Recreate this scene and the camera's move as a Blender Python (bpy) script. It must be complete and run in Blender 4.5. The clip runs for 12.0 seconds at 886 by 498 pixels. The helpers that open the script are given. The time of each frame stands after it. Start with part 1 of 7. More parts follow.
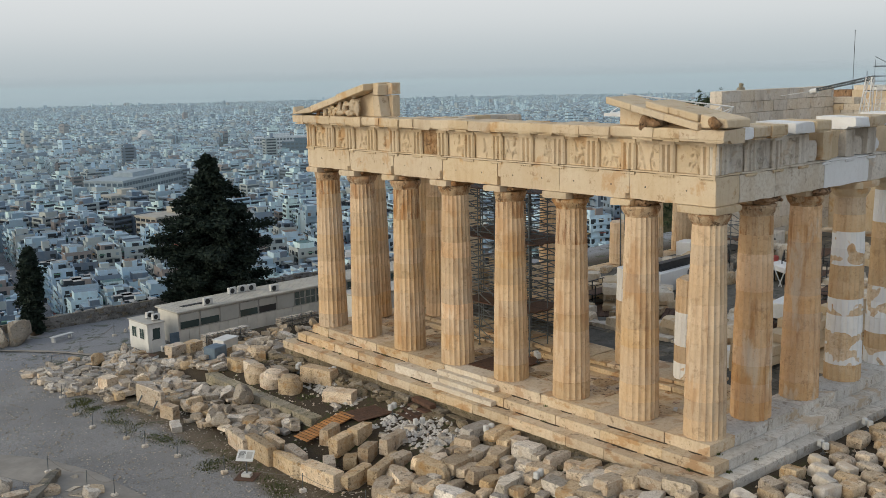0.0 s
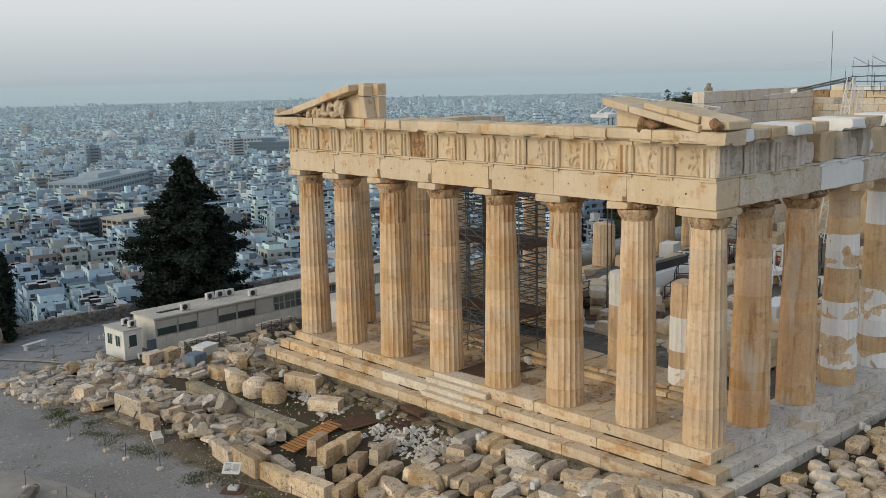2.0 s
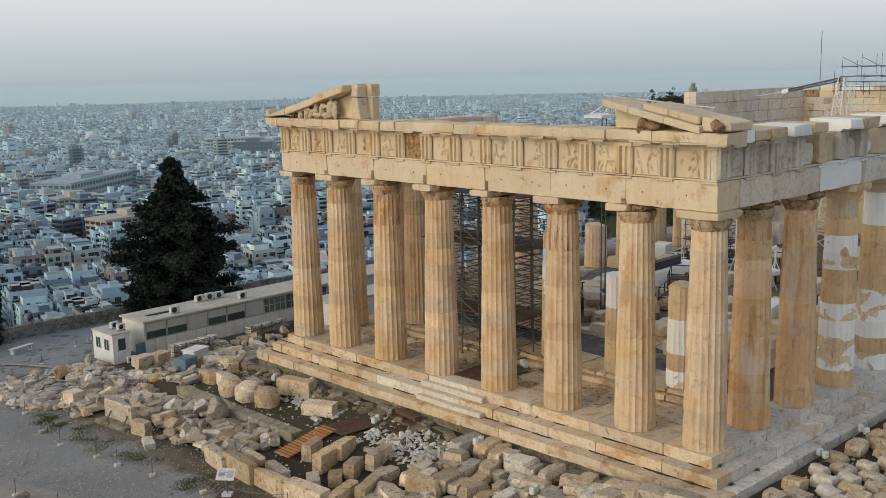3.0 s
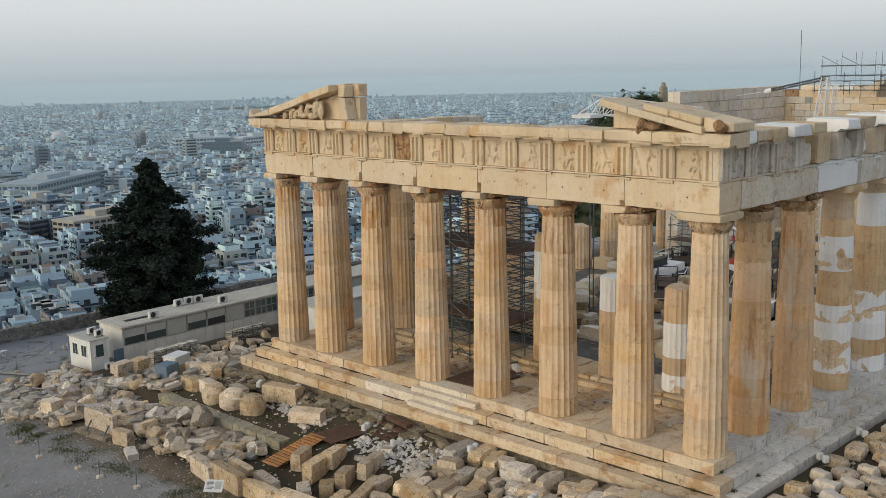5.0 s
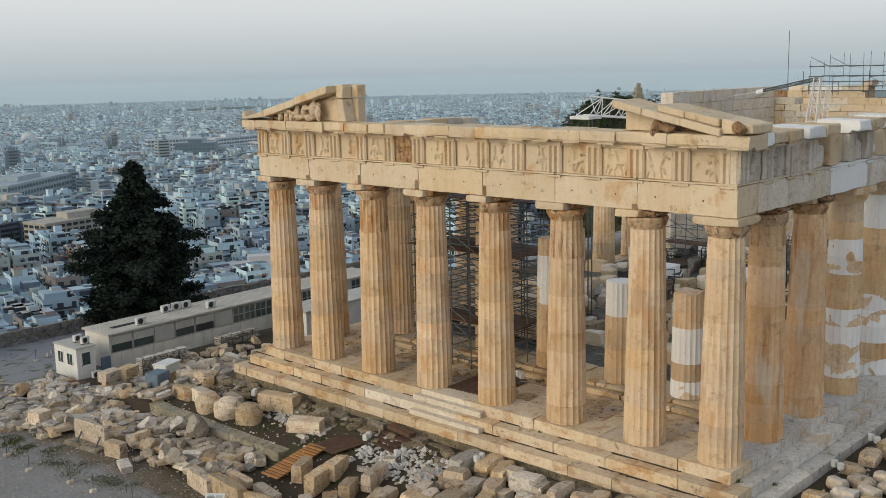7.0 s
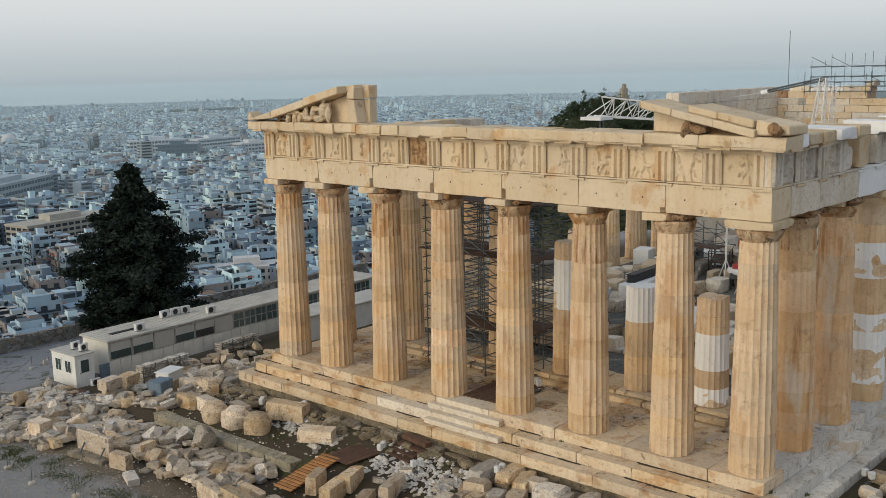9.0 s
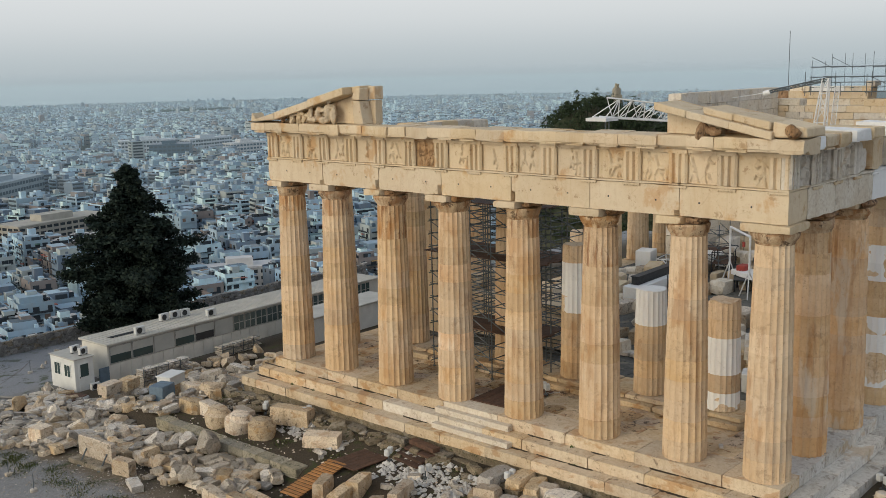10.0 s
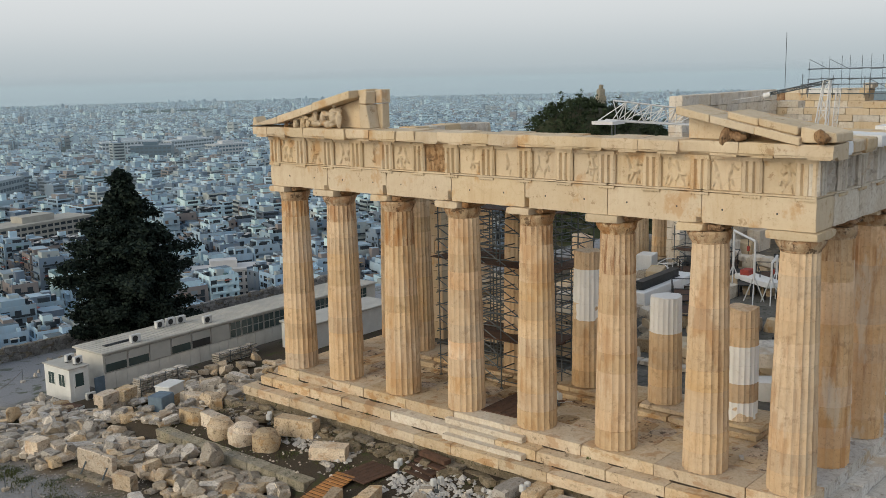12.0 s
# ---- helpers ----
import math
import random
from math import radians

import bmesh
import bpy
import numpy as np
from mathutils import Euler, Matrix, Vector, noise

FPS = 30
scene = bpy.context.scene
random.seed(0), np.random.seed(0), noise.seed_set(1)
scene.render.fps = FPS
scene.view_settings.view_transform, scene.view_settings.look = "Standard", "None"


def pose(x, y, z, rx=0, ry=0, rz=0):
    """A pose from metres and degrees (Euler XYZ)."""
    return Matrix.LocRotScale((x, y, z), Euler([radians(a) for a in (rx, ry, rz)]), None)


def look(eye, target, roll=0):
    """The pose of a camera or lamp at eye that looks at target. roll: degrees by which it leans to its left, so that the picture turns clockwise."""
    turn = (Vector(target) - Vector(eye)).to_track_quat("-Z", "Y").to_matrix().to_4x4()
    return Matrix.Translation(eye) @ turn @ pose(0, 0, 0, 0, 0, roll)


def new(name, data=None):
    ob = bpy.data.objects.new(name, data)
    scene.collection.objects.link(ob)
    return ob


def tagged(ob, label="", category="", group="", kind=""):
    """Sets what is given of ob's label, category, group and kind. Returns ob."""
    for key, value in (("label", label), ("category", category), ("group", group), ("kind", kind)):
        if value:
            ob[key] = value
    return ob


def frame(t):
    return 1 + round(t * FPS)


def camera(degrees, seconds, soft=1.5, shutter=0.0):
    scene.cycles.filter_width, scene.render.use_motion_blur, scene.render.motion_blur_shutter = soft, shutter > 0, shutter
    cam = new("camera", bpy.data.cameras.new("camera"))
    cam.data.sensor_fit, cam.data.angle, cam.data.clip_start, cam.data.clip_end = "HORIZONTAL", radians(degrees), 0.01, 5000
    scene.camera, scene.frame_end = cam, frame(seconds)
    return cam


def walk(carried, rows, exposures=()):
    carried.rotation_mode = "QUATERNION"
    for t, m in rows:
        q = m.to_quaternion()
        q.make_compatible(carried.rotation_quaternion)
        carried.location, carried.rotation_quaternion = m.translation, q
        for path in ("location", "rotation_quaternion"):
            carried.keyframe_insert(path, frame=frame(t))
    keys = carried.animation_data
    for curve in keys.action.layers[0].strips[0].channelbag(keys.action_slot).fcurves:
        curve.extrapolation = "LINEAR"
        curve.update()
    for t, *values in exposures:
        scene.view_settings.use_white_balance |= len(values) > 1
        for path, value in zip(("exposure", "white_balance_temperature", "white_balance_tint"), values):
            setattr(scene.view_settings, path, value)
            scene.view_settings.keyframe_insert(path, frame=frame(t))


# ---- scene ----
# The camera: a drone that glides sideways along the front of the temple.
cam = camera(46.8, 12.0, soft=0.5)
PATH = [
    (0, (-36.39, -24.549, 16.392), (-35.101, -23.059, 16.046), -1.2),
    (0.5, (-36.361, -24.114, 16.386), (-35.059, -22.636, 16.039), -1.2),
    (1, (-36.376, -23.676, 16.384), (-35.061, -22.209, 16.037), -1.2),
    (1.5, (-36.379, -23.265, 16.408), (-35.053, -21.808, 16.061), -1.2),
    (2, (-36.411, -22.873, 16.437), (-35.076, -21.425, 16.09), -1.2),
    (2.5, (-36.446, -22.466, 16.455), (-35.101, -21.028, 16.108), -1.2),
    (3, (-36.45, -22.069, 16.483), (-35.093, -20.642, 16.135), -1.2),
    (5, (-36.434, -20.513, 16.495), (-35.036, -19.127, 16.145), -1.2),
    (5.5, (-36.461, -20.073, 16.488), (-35.053, -18.696, 16.139), -1.2),
    (6, (-36.513, -19.59, 16.482), (-35.095, -18.224, 16.133), -1.2),
    (6.5, (-36.535, -19.109, 16.496), (-35.108, -17.751, 16.147), -1.2),
    (7, (-36.582, -18.586, 16.521), (-35.148, -17.237, 16.171), -1.2),
    (9, (-36.708, -16.468, 16.5), (-35.251, -15.143, 16.151), -1.2),
    (9.5, (-36.73, -15.961, 16.554), (-35.268, -14.642, 16.204), -1.2),
    (10, (-36.773, -15.472, 16.572), (-35.305, -14.159, 16.222), -1.2),
    (10.5, (-36.805, -15.019, 16.606), (-35.331, -13.712, 16.257), -1.2),
    (11, (-36.796, -14.565, 16.647), (-35.317, -13.265, 16.297), -1.2),
    (11.5, (-36.798, -14.134, 16.666), (-35.313, -12.84, 16.318), -1.2),
    (12, (-36.782, -13.677, 16.696), (-35.291, -12.39, 16.347), -1.2),
]
walk(cam, [(t, look(eye, target, roll)) for t, eye, target, roll in PATH])

# ---- light ----
world = bpy.data.worlds.new("sky")
scene.world = world
world.use_nodes = True
wn, wl = world.node_tree.nodes, world.node_tree.links
wn.clear()
w_out = wn.new("ShaderNodeOutputWorld")
w_bg = wn.new("ShaderNodeBackground")
w_sky = wn.new("ShaderNodeTexSky")
w_sky.sky_type = 'NISHITA'
w_sky.sun_disc = False
SUN_ELEVATION, SUN_AZIMUTH = 18.0, 170.0      # degrees; azimuth counted from +x towards +y
w_sky.sun_elevation = radians(SUN_ELEVATION)
w_sky.sun_rotation = radians(90.0 - SUN_AZIMUTH)
w_sky.dust_density = 4.0
w_co = wn.new("ShaderNodeTexCoord")
w_sep = wn.new("ShaderNodeSeparateXYZ")
w_ramp = wn.new("ShaderNodeValToRGB")
# a hazy morning sky: a grey blue belt at the horizon, pale above
SKY = [(0.000, (0.14, 0.18, 0.21)), (0.475, (0.34, 0.42, 0.46)), (0.490, (0.43, 0.51, 0.55)), (0.506, (0.54, 0.605, 0.635)), (0.522, (0.69, 0.73, 0.75)),
       (0.55, (0.85, 0.865, 0.875)), (0.59, (0.89, 0.90, 0.91)), (0.68, (0.66, 0.72, 0.79)), (0.82, (0.47, 0.54, 0.64)), (1.0, (0.38, 0.45, 0.555))]
ramp = w_ramp.color_ramp
ramp.elements[0].position, ramp.elements[0].color = SKY[0][0], (*SKY[0][1], 1)
ramp.elements[1].position, ramp.elements[1].color = SKY[-1][0], (*SKY[-1][1], 1)
for p, c in SKY[1:-1]:
    ramp.elements.new(p).color = (*c, 1)
w_map = wn.new("ShaderNodeMapRange")
w_map.inputs[1].default_value, w_map.inputs[2].default_value = -1.0, 1.0
w_dim = wn.new("ShaderNodeVectorMath")
w_dim.operation = 'SCALE'
w_dim.inputs[3].default_value = 0.10
w_mix = wn.new("ShaderNodeMix")
w_mix.data_type = 'RGBA'
w_mix.inputs[0].default_value = 0.90
wl.new(w_co.outputs["Generated"], w_sep.inputs[0])
wl.new(w_sep.outputs[2], w_map.inputs[0])
wl.new(w_map.outputs[0], w_ramp.inputs[0])
wl.new(w_sky.outputs[0], w_dim.inputs[0])
wl.new(w_dim.outputs[0], w_mix.inputs[6])
wl.new(w_ramp.outputs[0], w_mix.inputs[7])
wl.new(w_mix.outputs[2], w_bg.inputs[0])
w_bg.inputs[1].default_value = 1.0
wl.new(w_bg.outputs[0], w_out.inputs[0])

sun = new("sun", bpy.data.lights.new("sun", 'SUN'))
sun.data.energy, sun.data.angle, sun.data.color = 1.76, radians(44), (1.0, 0.865, 0.64)
_az, _el = radians(SUN_AZIMUTH), radians(SUN_ELEVATION)
sun.matrix_world = look((math.cos(_az) * math.cos(_el) * 200, math.sin(_az) * math.cos(_el) * 200, math.sin(_el) * 200), (0, 0, 0))
scene.view_settings.exposure = 0.0


# ---- materials ----
def nodes_of(name):
    m = bpy.data.materials.new(name)
    m.use_nodes = True
    nt = m.node_tree
    return m, nt, nt.nodes["Principled BSDF"]


def coords(nt, scale=(1, 1, 1)):
    g = nt.nodes.new("ShaderNodeNewGeometry")
    mp = nt.nodes.new("ShaderNodeMapping")
    mp.inputs["Scale"].default_value = scale
    nt.links.new(g.outputs["Position"], mp.inputs["Vector"])
    return mp.outputs[0]


def noise_of(nt, vec, scale, detail=5.0, rough=0.6, distort=0.0):
    n = nt.nodes.new("ShaderNodeTexNoise")
    n.inputs["Scale"].default_value, n.inputs["Detail"].default_value = scale, detail
    n.inputs["Roughness"].default_value, n.inputs["Distortion"].default_value = rough, distort
    nt.links.new(vec, n.inputs["Vector"])
    return n.outputs["Fac"]


def span(nt, val, lo, hi, a=0.0, b=1.0):
    r = nt.nodes.new("ShaderNodeMapRange")
    r.inputs[1].default_value, r.inputs[2].default_value = lo, hi
    r.inputs[3].default_value, r.inputs[4].default_value = a, b
    nt.links.new(val, r.inputs[0])
    return r.outputs[0]


def blend(nt, fac, a, b, mode='MIX'):
    m = nt.nodes.new("ShaderNodeMix")
    m.data_type, m.blend_type = 'RGBA', mode
    for sock, v in ((m.inputs[0], fac), (m.inputs[6], a), (m.inputs[7], b)):
        if isinstance(v, (int, float)):
            sock.default_value = v
        elif isinstance(v, tuple):
            sock.default_value = (*v, 1)
        else:
            nt.links.new(v, sock)
    return m.outputs[2]


def calc(nt, op, a, b=0.0):
    m = nt.nodes.new("ShaderNodeMath")
    m.operation = op
    for sock, v in zip(m.inputs, (a, b)):
        if isinstance(v, (int, float)):
            sock.default_value = v
        else:
            nt.links.new(v, sock)
    return m.outputs[0]


def bumped(nt, bsdf, height, dist, strength=1.0):
    b = nt.nodes.new("ShaderNodeBump")
    b.inputs["Strength"].default_value, b.inputs["Distance"].default_value = strength, dist
    nt.links.new(height, b.inputs["Height"])
    nt.links.new(b.outputs[0], bsdf.inputs["Normal"])


def stone(name, light, mid, dark, stain=(0.12, 0.09, 0.06), stain_amount=0.6, streak=0.5, scale=1.0, bump=0.02, rough=0.85, tint=0.25, patch=None, patch_at=0.5, grain=0.75, cracks=0.07, amber=None, amber_at=0.56, amber_z=1.4, pits=0.5, stain_at=0.57, streak_at=0.52, island=0.0):
    """Weathered stone: two scales of mottling, upright streaks, dark crust in spots, a tint of its own for each piece."""
    m, nt, bs = nodes_of(name)
    v = coords(nt)
    big = noise_of(nt, v, 0.55 * scale, 4, 0.6, 0.6)
    fine = noise_of(nt, v, 6.0 * scale, 8, 0.7)
    col = blend(nt, span(nt, big, 0.35, 0.65), light, mid)
    col = blend(nt, span(nt, fine, 0.46, 0.70, 0, grain), col, dark)
    vs = coords(nt, (1.6, 1.6, 0.22))
    st = noise_of(nt, vs, 1.5 * scale, 6, 0.65, 0.3)
    col = blend(nt, calc(nt, 'MULTIPLY', span(nt, st, streak_at, streak_at + 0.16), streak), col, dark)
    blot = noise_of(nt, v, 1.7 * scale, 7, 0.72, 0.15)
    col = blend(nt, calc(nt, 'MULTIPLY', span(nt, blot, stain_at, stain_at + 0.045), stain_amount), col, stain)
    warp = nt.nodes.new("ShaderNodeVectorMath")
    warp.operation = 'MULTIPLY_ADD'
    wob = nt.nodes.new("ShaderNodeTexNoise")
    wob.inputs["Scale"].default_value, wob.inputs["Detail"].default_value = 2.2 * scale, 3.0
    nt.links.new(v, wob.inputs["Vector"])
    nt.links.new(wob.outputs["Color"], warp.inputs[0])
    warp.inputs[1].default_value = (0.5, 0.5, 0.5)
    nt.links.new(v, warp.inputs[2])
    vein = nt.nodes.new("ShaderNodeTexVoronoi")
    vein.feature = 'DISTANCE_TO_EDGE'
    vein.inputs["Scale"].default_value = 0.85 * scale
    nt.links.new(warp.outputs[0], vein.inputs["Vector"])
    line = calc(nt, 'MULTIPLY', span(nt, vein.outputs["Distance"], 0.0, 0.022, 1, 0), span(nt, big, 0.42, 0.62))
    col = blend(nt, calc(nt, 'MULTIPLY', line, cracks), col, stain)
    rust = noise_of(nt, v, 3.4 * scale, 5, 0.7, 0.2)
    col = blend(nt, calc(nt, 'MULTIPLY', calc(nt, 'MULTIPLY', span(nt, rust, 0.55, 0.62), span(nt, big, 0.40, 0.60, 1, 0)), 0.28), col, dark)
    if amber:
        am = noise_of(nt, coords(nt, (1, 1, amber_z)), 0.8 * scale, 6, 0.62, 0.15)
        col = blend(nt, calc(nt, 'MULTIPLY', span(nt, am, amber_at, amber_at + 0.06), 0.62), col, amber)
    pit = noise_of(nt, v, 17.0 * scale, 3, 0.6, 0.3)
    hole = span(nt, pit, 0.63, 0.70)
    col = blend(nt, calc(nt, 'MULTIPLY', hole, pits), col, stain)
    if patch:
        pt = noise_of(nt, coords(nt, (1, 1, 1.3)), 0.75, 2, 0.5, 0.4)
        col = blend(nt, span(nt, pt, patch_at, patch_at + 0.012), col, patch)
    info = nt.nodes.new("ShaderNodeObjectInfo")
    grey = nt.nodes.new("ShaderNodeHueSaturation")
    nt.links.new(span(nt, info.outputs["Random"], 0, 1, 1 - tint, 1 + tint), grey.inputs["Value"])
    wn2 = nt.nodes.new("ShaderNodeTexWhiteNoise")
    wn2.noise_dimensions = '1D'
    nt.links.new(info.outputs["Random"], wn2.inputs["W"])
    nt.links.new(span(nt, wn2.outputs["Value"], 0, 1, 1 - tint * 1.3, 1 + tint * 0.8), grey.inputs["Saturation"])
    nt.links.new(col, grey.inputs["Color"])
    col = grey.outputs[0]
    if island:
        own = nt.nodes.new("ShaderNodeNewGeometry")
        each = nt.nodes.new("ShaderNodeHueSaturation")
        nt.links.new(span(nt, own.outputs["Random Per Island"], 0, 1, 1 - island, 1 + island), each.inputs["Value"])
        nt.links.new(col, each.inputs["Color"])
        col = each.outputs[0]
    nt.links.new(col, bs.inputs["Base Color"])
    bs.inputs["Roughness"].default_value = rough
    bs.inputs["Specular IOR Level"].default_value = 0.25
    h = calc(nt, 'ADD', calc(nt, 'MULTIPLY', fine, 0.6), calc(nt, 'SUBTRACT', calc(nt, 'MULTIPLY', blot, 0.9), calc(nt, 'MULTIPLY', hole, 0.35)))
    bumped(nt, bs, h, bump)
    return m


def plain(name, colour, rough=0.6, metal=0.0, vary=0.12, scale=3.0, bump=0.004, tint=0.0):
    m, nt, bs = nodes_of(name)
    v = coords(nt)
    n = noise_of(nt, v, scale, 6, 0.65)
    f = noise_of(nt, v, scale * 9, 4, 0.6)
    dark = tuple(c * (1 - 2.2 * vary) for c in colour)
    col = blend(nt, span(nt, n, 0.35, 0.7), colour, dark)
    col = blend(nt, span(nt, f, 0.5, 0.8, 0, 0.4), col, dark)
    if tint:
        info = nt.nodes.new("ShaderNodeObjectInfo")
        hs = nt.nodes.new("ShaderNodeHueSaturation")
        nt.links.new(span(nt, info.outputs["Random"], 0, 1, 1 - tint, 1 + tint), hs.inputs["Value"])
        nt.links.new(col, hs.inputs["Color"])
        col = hs.outputs[0]
    nt.links.new(col, bs.inputs["Base Color"])
    bs.inputs["Roughness"].default_value, bs.inputs["Metallic"].default_value = rough, metal
    if bump:
        bumped(nt, bs, f, bump)
    return m


MARBLE = stone("honey_marble", (0.645, 0.535, 0.38), (0.60, 0.475, 0.315), (0.45, 0.295, 0.155), stain=(0.24, 0.12, 0.05), stain_amount=0.5, streak=0.35, scale=0.8, bump=0.025, tint=0.08, grain=0.18, cracks=0.18, amber=(0.50, 0.285, 0.12), amber_at=0.572, amber_z=0.8, pits=0.25, stain_at=0.605)
SHAFT = stone("column_marble", (0.67, 0.515, 0.34), (0.60, 0.42, 0.245), (0.36, 0.195, 0.09), stain=(0.19, 0.10, 0.05), stain_amount=0.25, streak=0.6, scale=0.9, bump=0.02, tint=0.11, grain=0.2, cracks=0.04, amber=(0.48, 0.275, 0.125), amber_z=0.3, amber_at=0.575, pits=0.4)
AMBER = stone("amber_marble", (0.72, 0.52, 0.325), (0.62, 0.395, 0.21), (0.40, 0.21, 0.095), stain=(0.19, 0.10, 0.05), stain_amount=0.25, amber_z=0.35, streak=0.9, scale=0.8, bump=0.02, tint=0.10, grain=0.3, cracks=0.05, amber=(0.70, 0.61, 0.48), pits=0.45)
STREAKED = stone("streaked_marble", (0.66, 0.50, 0.33), (0.56, 0.375, 0.21), (0.25, 0.115, 0.045), stain=(0.09, 0.045, 0.025), stain_amount=0.35, amber_z=0.3, streak=0.95, stain_at=0.585, streak_at=0.50, scale=1.7, bump=0.03, tint=0.06, grain=0.25, amber=(0.42, 0.21, 0.08), amber_at=0.54)
CAPITAL = stone("capital_marble", (0.62, 0.49, 0.33), (0.50, 0.345, 0.195), (0.28, 0.14, 0.06), stain=(0.055, 0.03, 0.018), stain_amount=0.75, streak=0.9, stain_at=0.55, streak_at=0.47, scale=1.5, bump=0.04, tint=0.08, grain=0.3, amber=(0.40, 0.20, 0.08), amber_at=0.51)
# also the colour of the shaded void under the north rake
CRUST = stone("crust_and_void_marble", (0.46, 0.31, 0.18), (0.28, 0.155, 0.075), (0.13, 0.07, 0.035), stain=(0.03, 0.022, 0.017), stain_amount=0.9, streak=0.85, bump=0.05, tint=0.08, scale=1.3)
RUSTY = stone("rusty_marble", (0.54, 0.39, 0.23), (0.42, 0.25, 0.12), (0.24, 0.12, 0.05), stain=(0.10, 0.06, 0.035), stain_amount=0.6, streak=0.7, bump=0.03, tint=0.05)
PATCHED = stone("patched_marble", (0.74, 0.62, 0.46), (0.68, 0.52, 0.34), (0.46, 0.30, 0.17), stain_amount=0.3, streak=0.5, bump=0.015, tint=0.07, patch=(0.80, 0.805, 0.80), patch_at=0.455, amber=(0.50, 0.30, 0.15))
WHITE = stone("new_marble", (0.82, 0.825, 0.82), (0.78, 0.78, 0.77), (0.62, 0.61, 0.585), stain=(0.45, 0.41, 0.36), stain_amount=0.25, streak=0.2, bump=0.005, rough=0.7, tint=0.05, pits=0.12, grain=0.2, stain_at=0.62)
CREAM = stone("cream_marble", (0.70, 0.645, 0.55), (0.64, 0.555, 0.435), (0.48, 0.38, 0.27), stain=(0.28, 0.20, 0.13), stain_amount=0.45, streak=0.3, bump=0.012, rough=0.75, tint=0.06)
GREYED = stone("greyed_marble", (0.70, 0.65, 0.575), (0.61, 0.55, 0.465), (0.34, 0.285, 0.225), stain=(0.20, 0.165, 0.13), stain_amount=0.35, streak=0.6, bump=0.02, tint=0.10, grain=0.35, amber=(0.52, 0.41, 0.29), pits=0.3)
STEP = stone("step_marble", (0.66, 0.545, 0.385), (0.58, 0.435, 0.27), (0.34, 0.205, 0.10), stain=(0.10, 0.055, 0.028), stain_amount=0.6, streak=0.3, stain_at=0.59, bump=0.035, tint=0.13, grain=0.4, cracks=0.35, amber=(0.42, 0.225, 0.09), amber_at=0.545, amber_z=2.2)
PAVE = stone("paving_marble", (0.60, 0.47, 0.315), (0.48, 0.33, 0.185), (0.25, 0.14, 0.07), stain=(0.06, 0.034, 0.02), stain_amount=0.85, streak=0.2, stain_at=0.545, scale=1.5, bump=0.05, tint=0.2, grain=0.5, cracks=0.5, amber=(0.34, 0.165, 0.07), amber_at=0.535)
BLOCK = stone("block_stone", (0.648, 0.545, 0.405), (0.540, 0.416, 0.275), (0.26, 0.17, 0.10), stain=(0.085, 0.062, 0.042), stain_amount=0.65, streak=0.35, stain_at=0.565, scale=1.9, bump=0.04, tint=0.24, amber=(0.42, 0.26, 0.13), amber_at=0.56, pits=0.35, island=0.18)
RUBBLE = stone("pale_rubble", (0.627, 0.570, 0.490), (0.513, 0.450, 0.365), (0.23, 0.185, 0.14), stain=(0.08, 0.066, 0.05), stain_amount=0.6, streak=0.2, stain_at=0.57, scale=1.9, bump=0.06, tint=0.30, amber=(0.42, 0.32, 0.21), amber_at=0.58, pits=0.5, island=0.38)
CHIPS = stone("marble_chips", (0.66, 0.64, 0.60), (0.56, 0.53, 0.48), (0.42, 0.39, 0.35), stain_amount=0.3, streak=0.1, scale=2.0, bump=0.02, tint=0.1, pits=0.2, island=0.25)
ROCK = stone("footing_stone", (0.33, 0.27, 0.19), (0.21, 0.17, 0.115), (0.085, 0.072, 0.045), stain=(0.045, 0.055, 0.02), stain_amount=0.85, streak=0.4, scale=2.2, bump=0.10, tint=0.2, amber=(0.40, 0.36, 0.29), amber_at=0.57)
WALLSTONE = stone("parapet_stone", (0.36, 0.345, 0.32), (0.27, 0.255, 0.235), (0.12, 0.11, 0.095), stain=(0.05, 0.05, 0.04), stain_amount=0.7, streak=0.2, scale=2.2, bump=0.08, tint=0.2, island=0.3)
STRIPDARK = plain("dark_strip", (0.075, 0.052, 0.032), 0.95, 0.0, 0.3, 6.0, 0.02)
TERRACE = stone("terrace_stone", (0.44, 0.40, 0.31), (0.33, 0.295, 0.22), (0.15, 0.135, 0.085), stain=(0.06, 0.07, 0.03), stain_amount=0.75, streak=0.6, scale=2.0, bump=0.08, tint=0.16)
STEPGREY = stone("grey_step_marble", (0.68, 0.655, 0.61), (0.60, 0.56, 0.50), (0.32, 0.27, 0.21), stain=(0.17, 0.13, 0.095), stain_amount=0.5, streak=0.5, bump=0.035, tint=0.15, grain=0.45, cracks=0.4, amber=(0.50, 0.37, 0.23), amber_at=0.575)
# dark flagstones, tone lowered further to paint in the interior's shade
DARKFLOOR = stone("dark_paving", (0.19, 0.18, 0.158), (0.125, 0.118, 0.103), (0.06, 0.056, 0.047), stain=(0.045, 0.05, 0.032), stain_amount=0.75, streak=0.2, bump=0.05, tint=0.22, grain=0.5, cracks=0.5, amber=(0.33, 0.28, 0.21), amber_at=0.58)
STEEL = plain("scaffold_steel", (0.13, 0.15, 0.16), 0.5, 0.4, 0.2)
# also colours the dark patches that stand in for peg holes
DARKSTEEL = plain("dark_steel_and_holes", (0.05, 0.055, 0.06), 0.5, 0.5, 0.2)
WHITESTEEL = plain("white_paint", (0.74, 0.75, 0.75), 0.45, 0.0, 0.06)
REDPAINT = plain("red_paint", (0.42, 0.06, 0.04), 0.6, 0, 0.15)
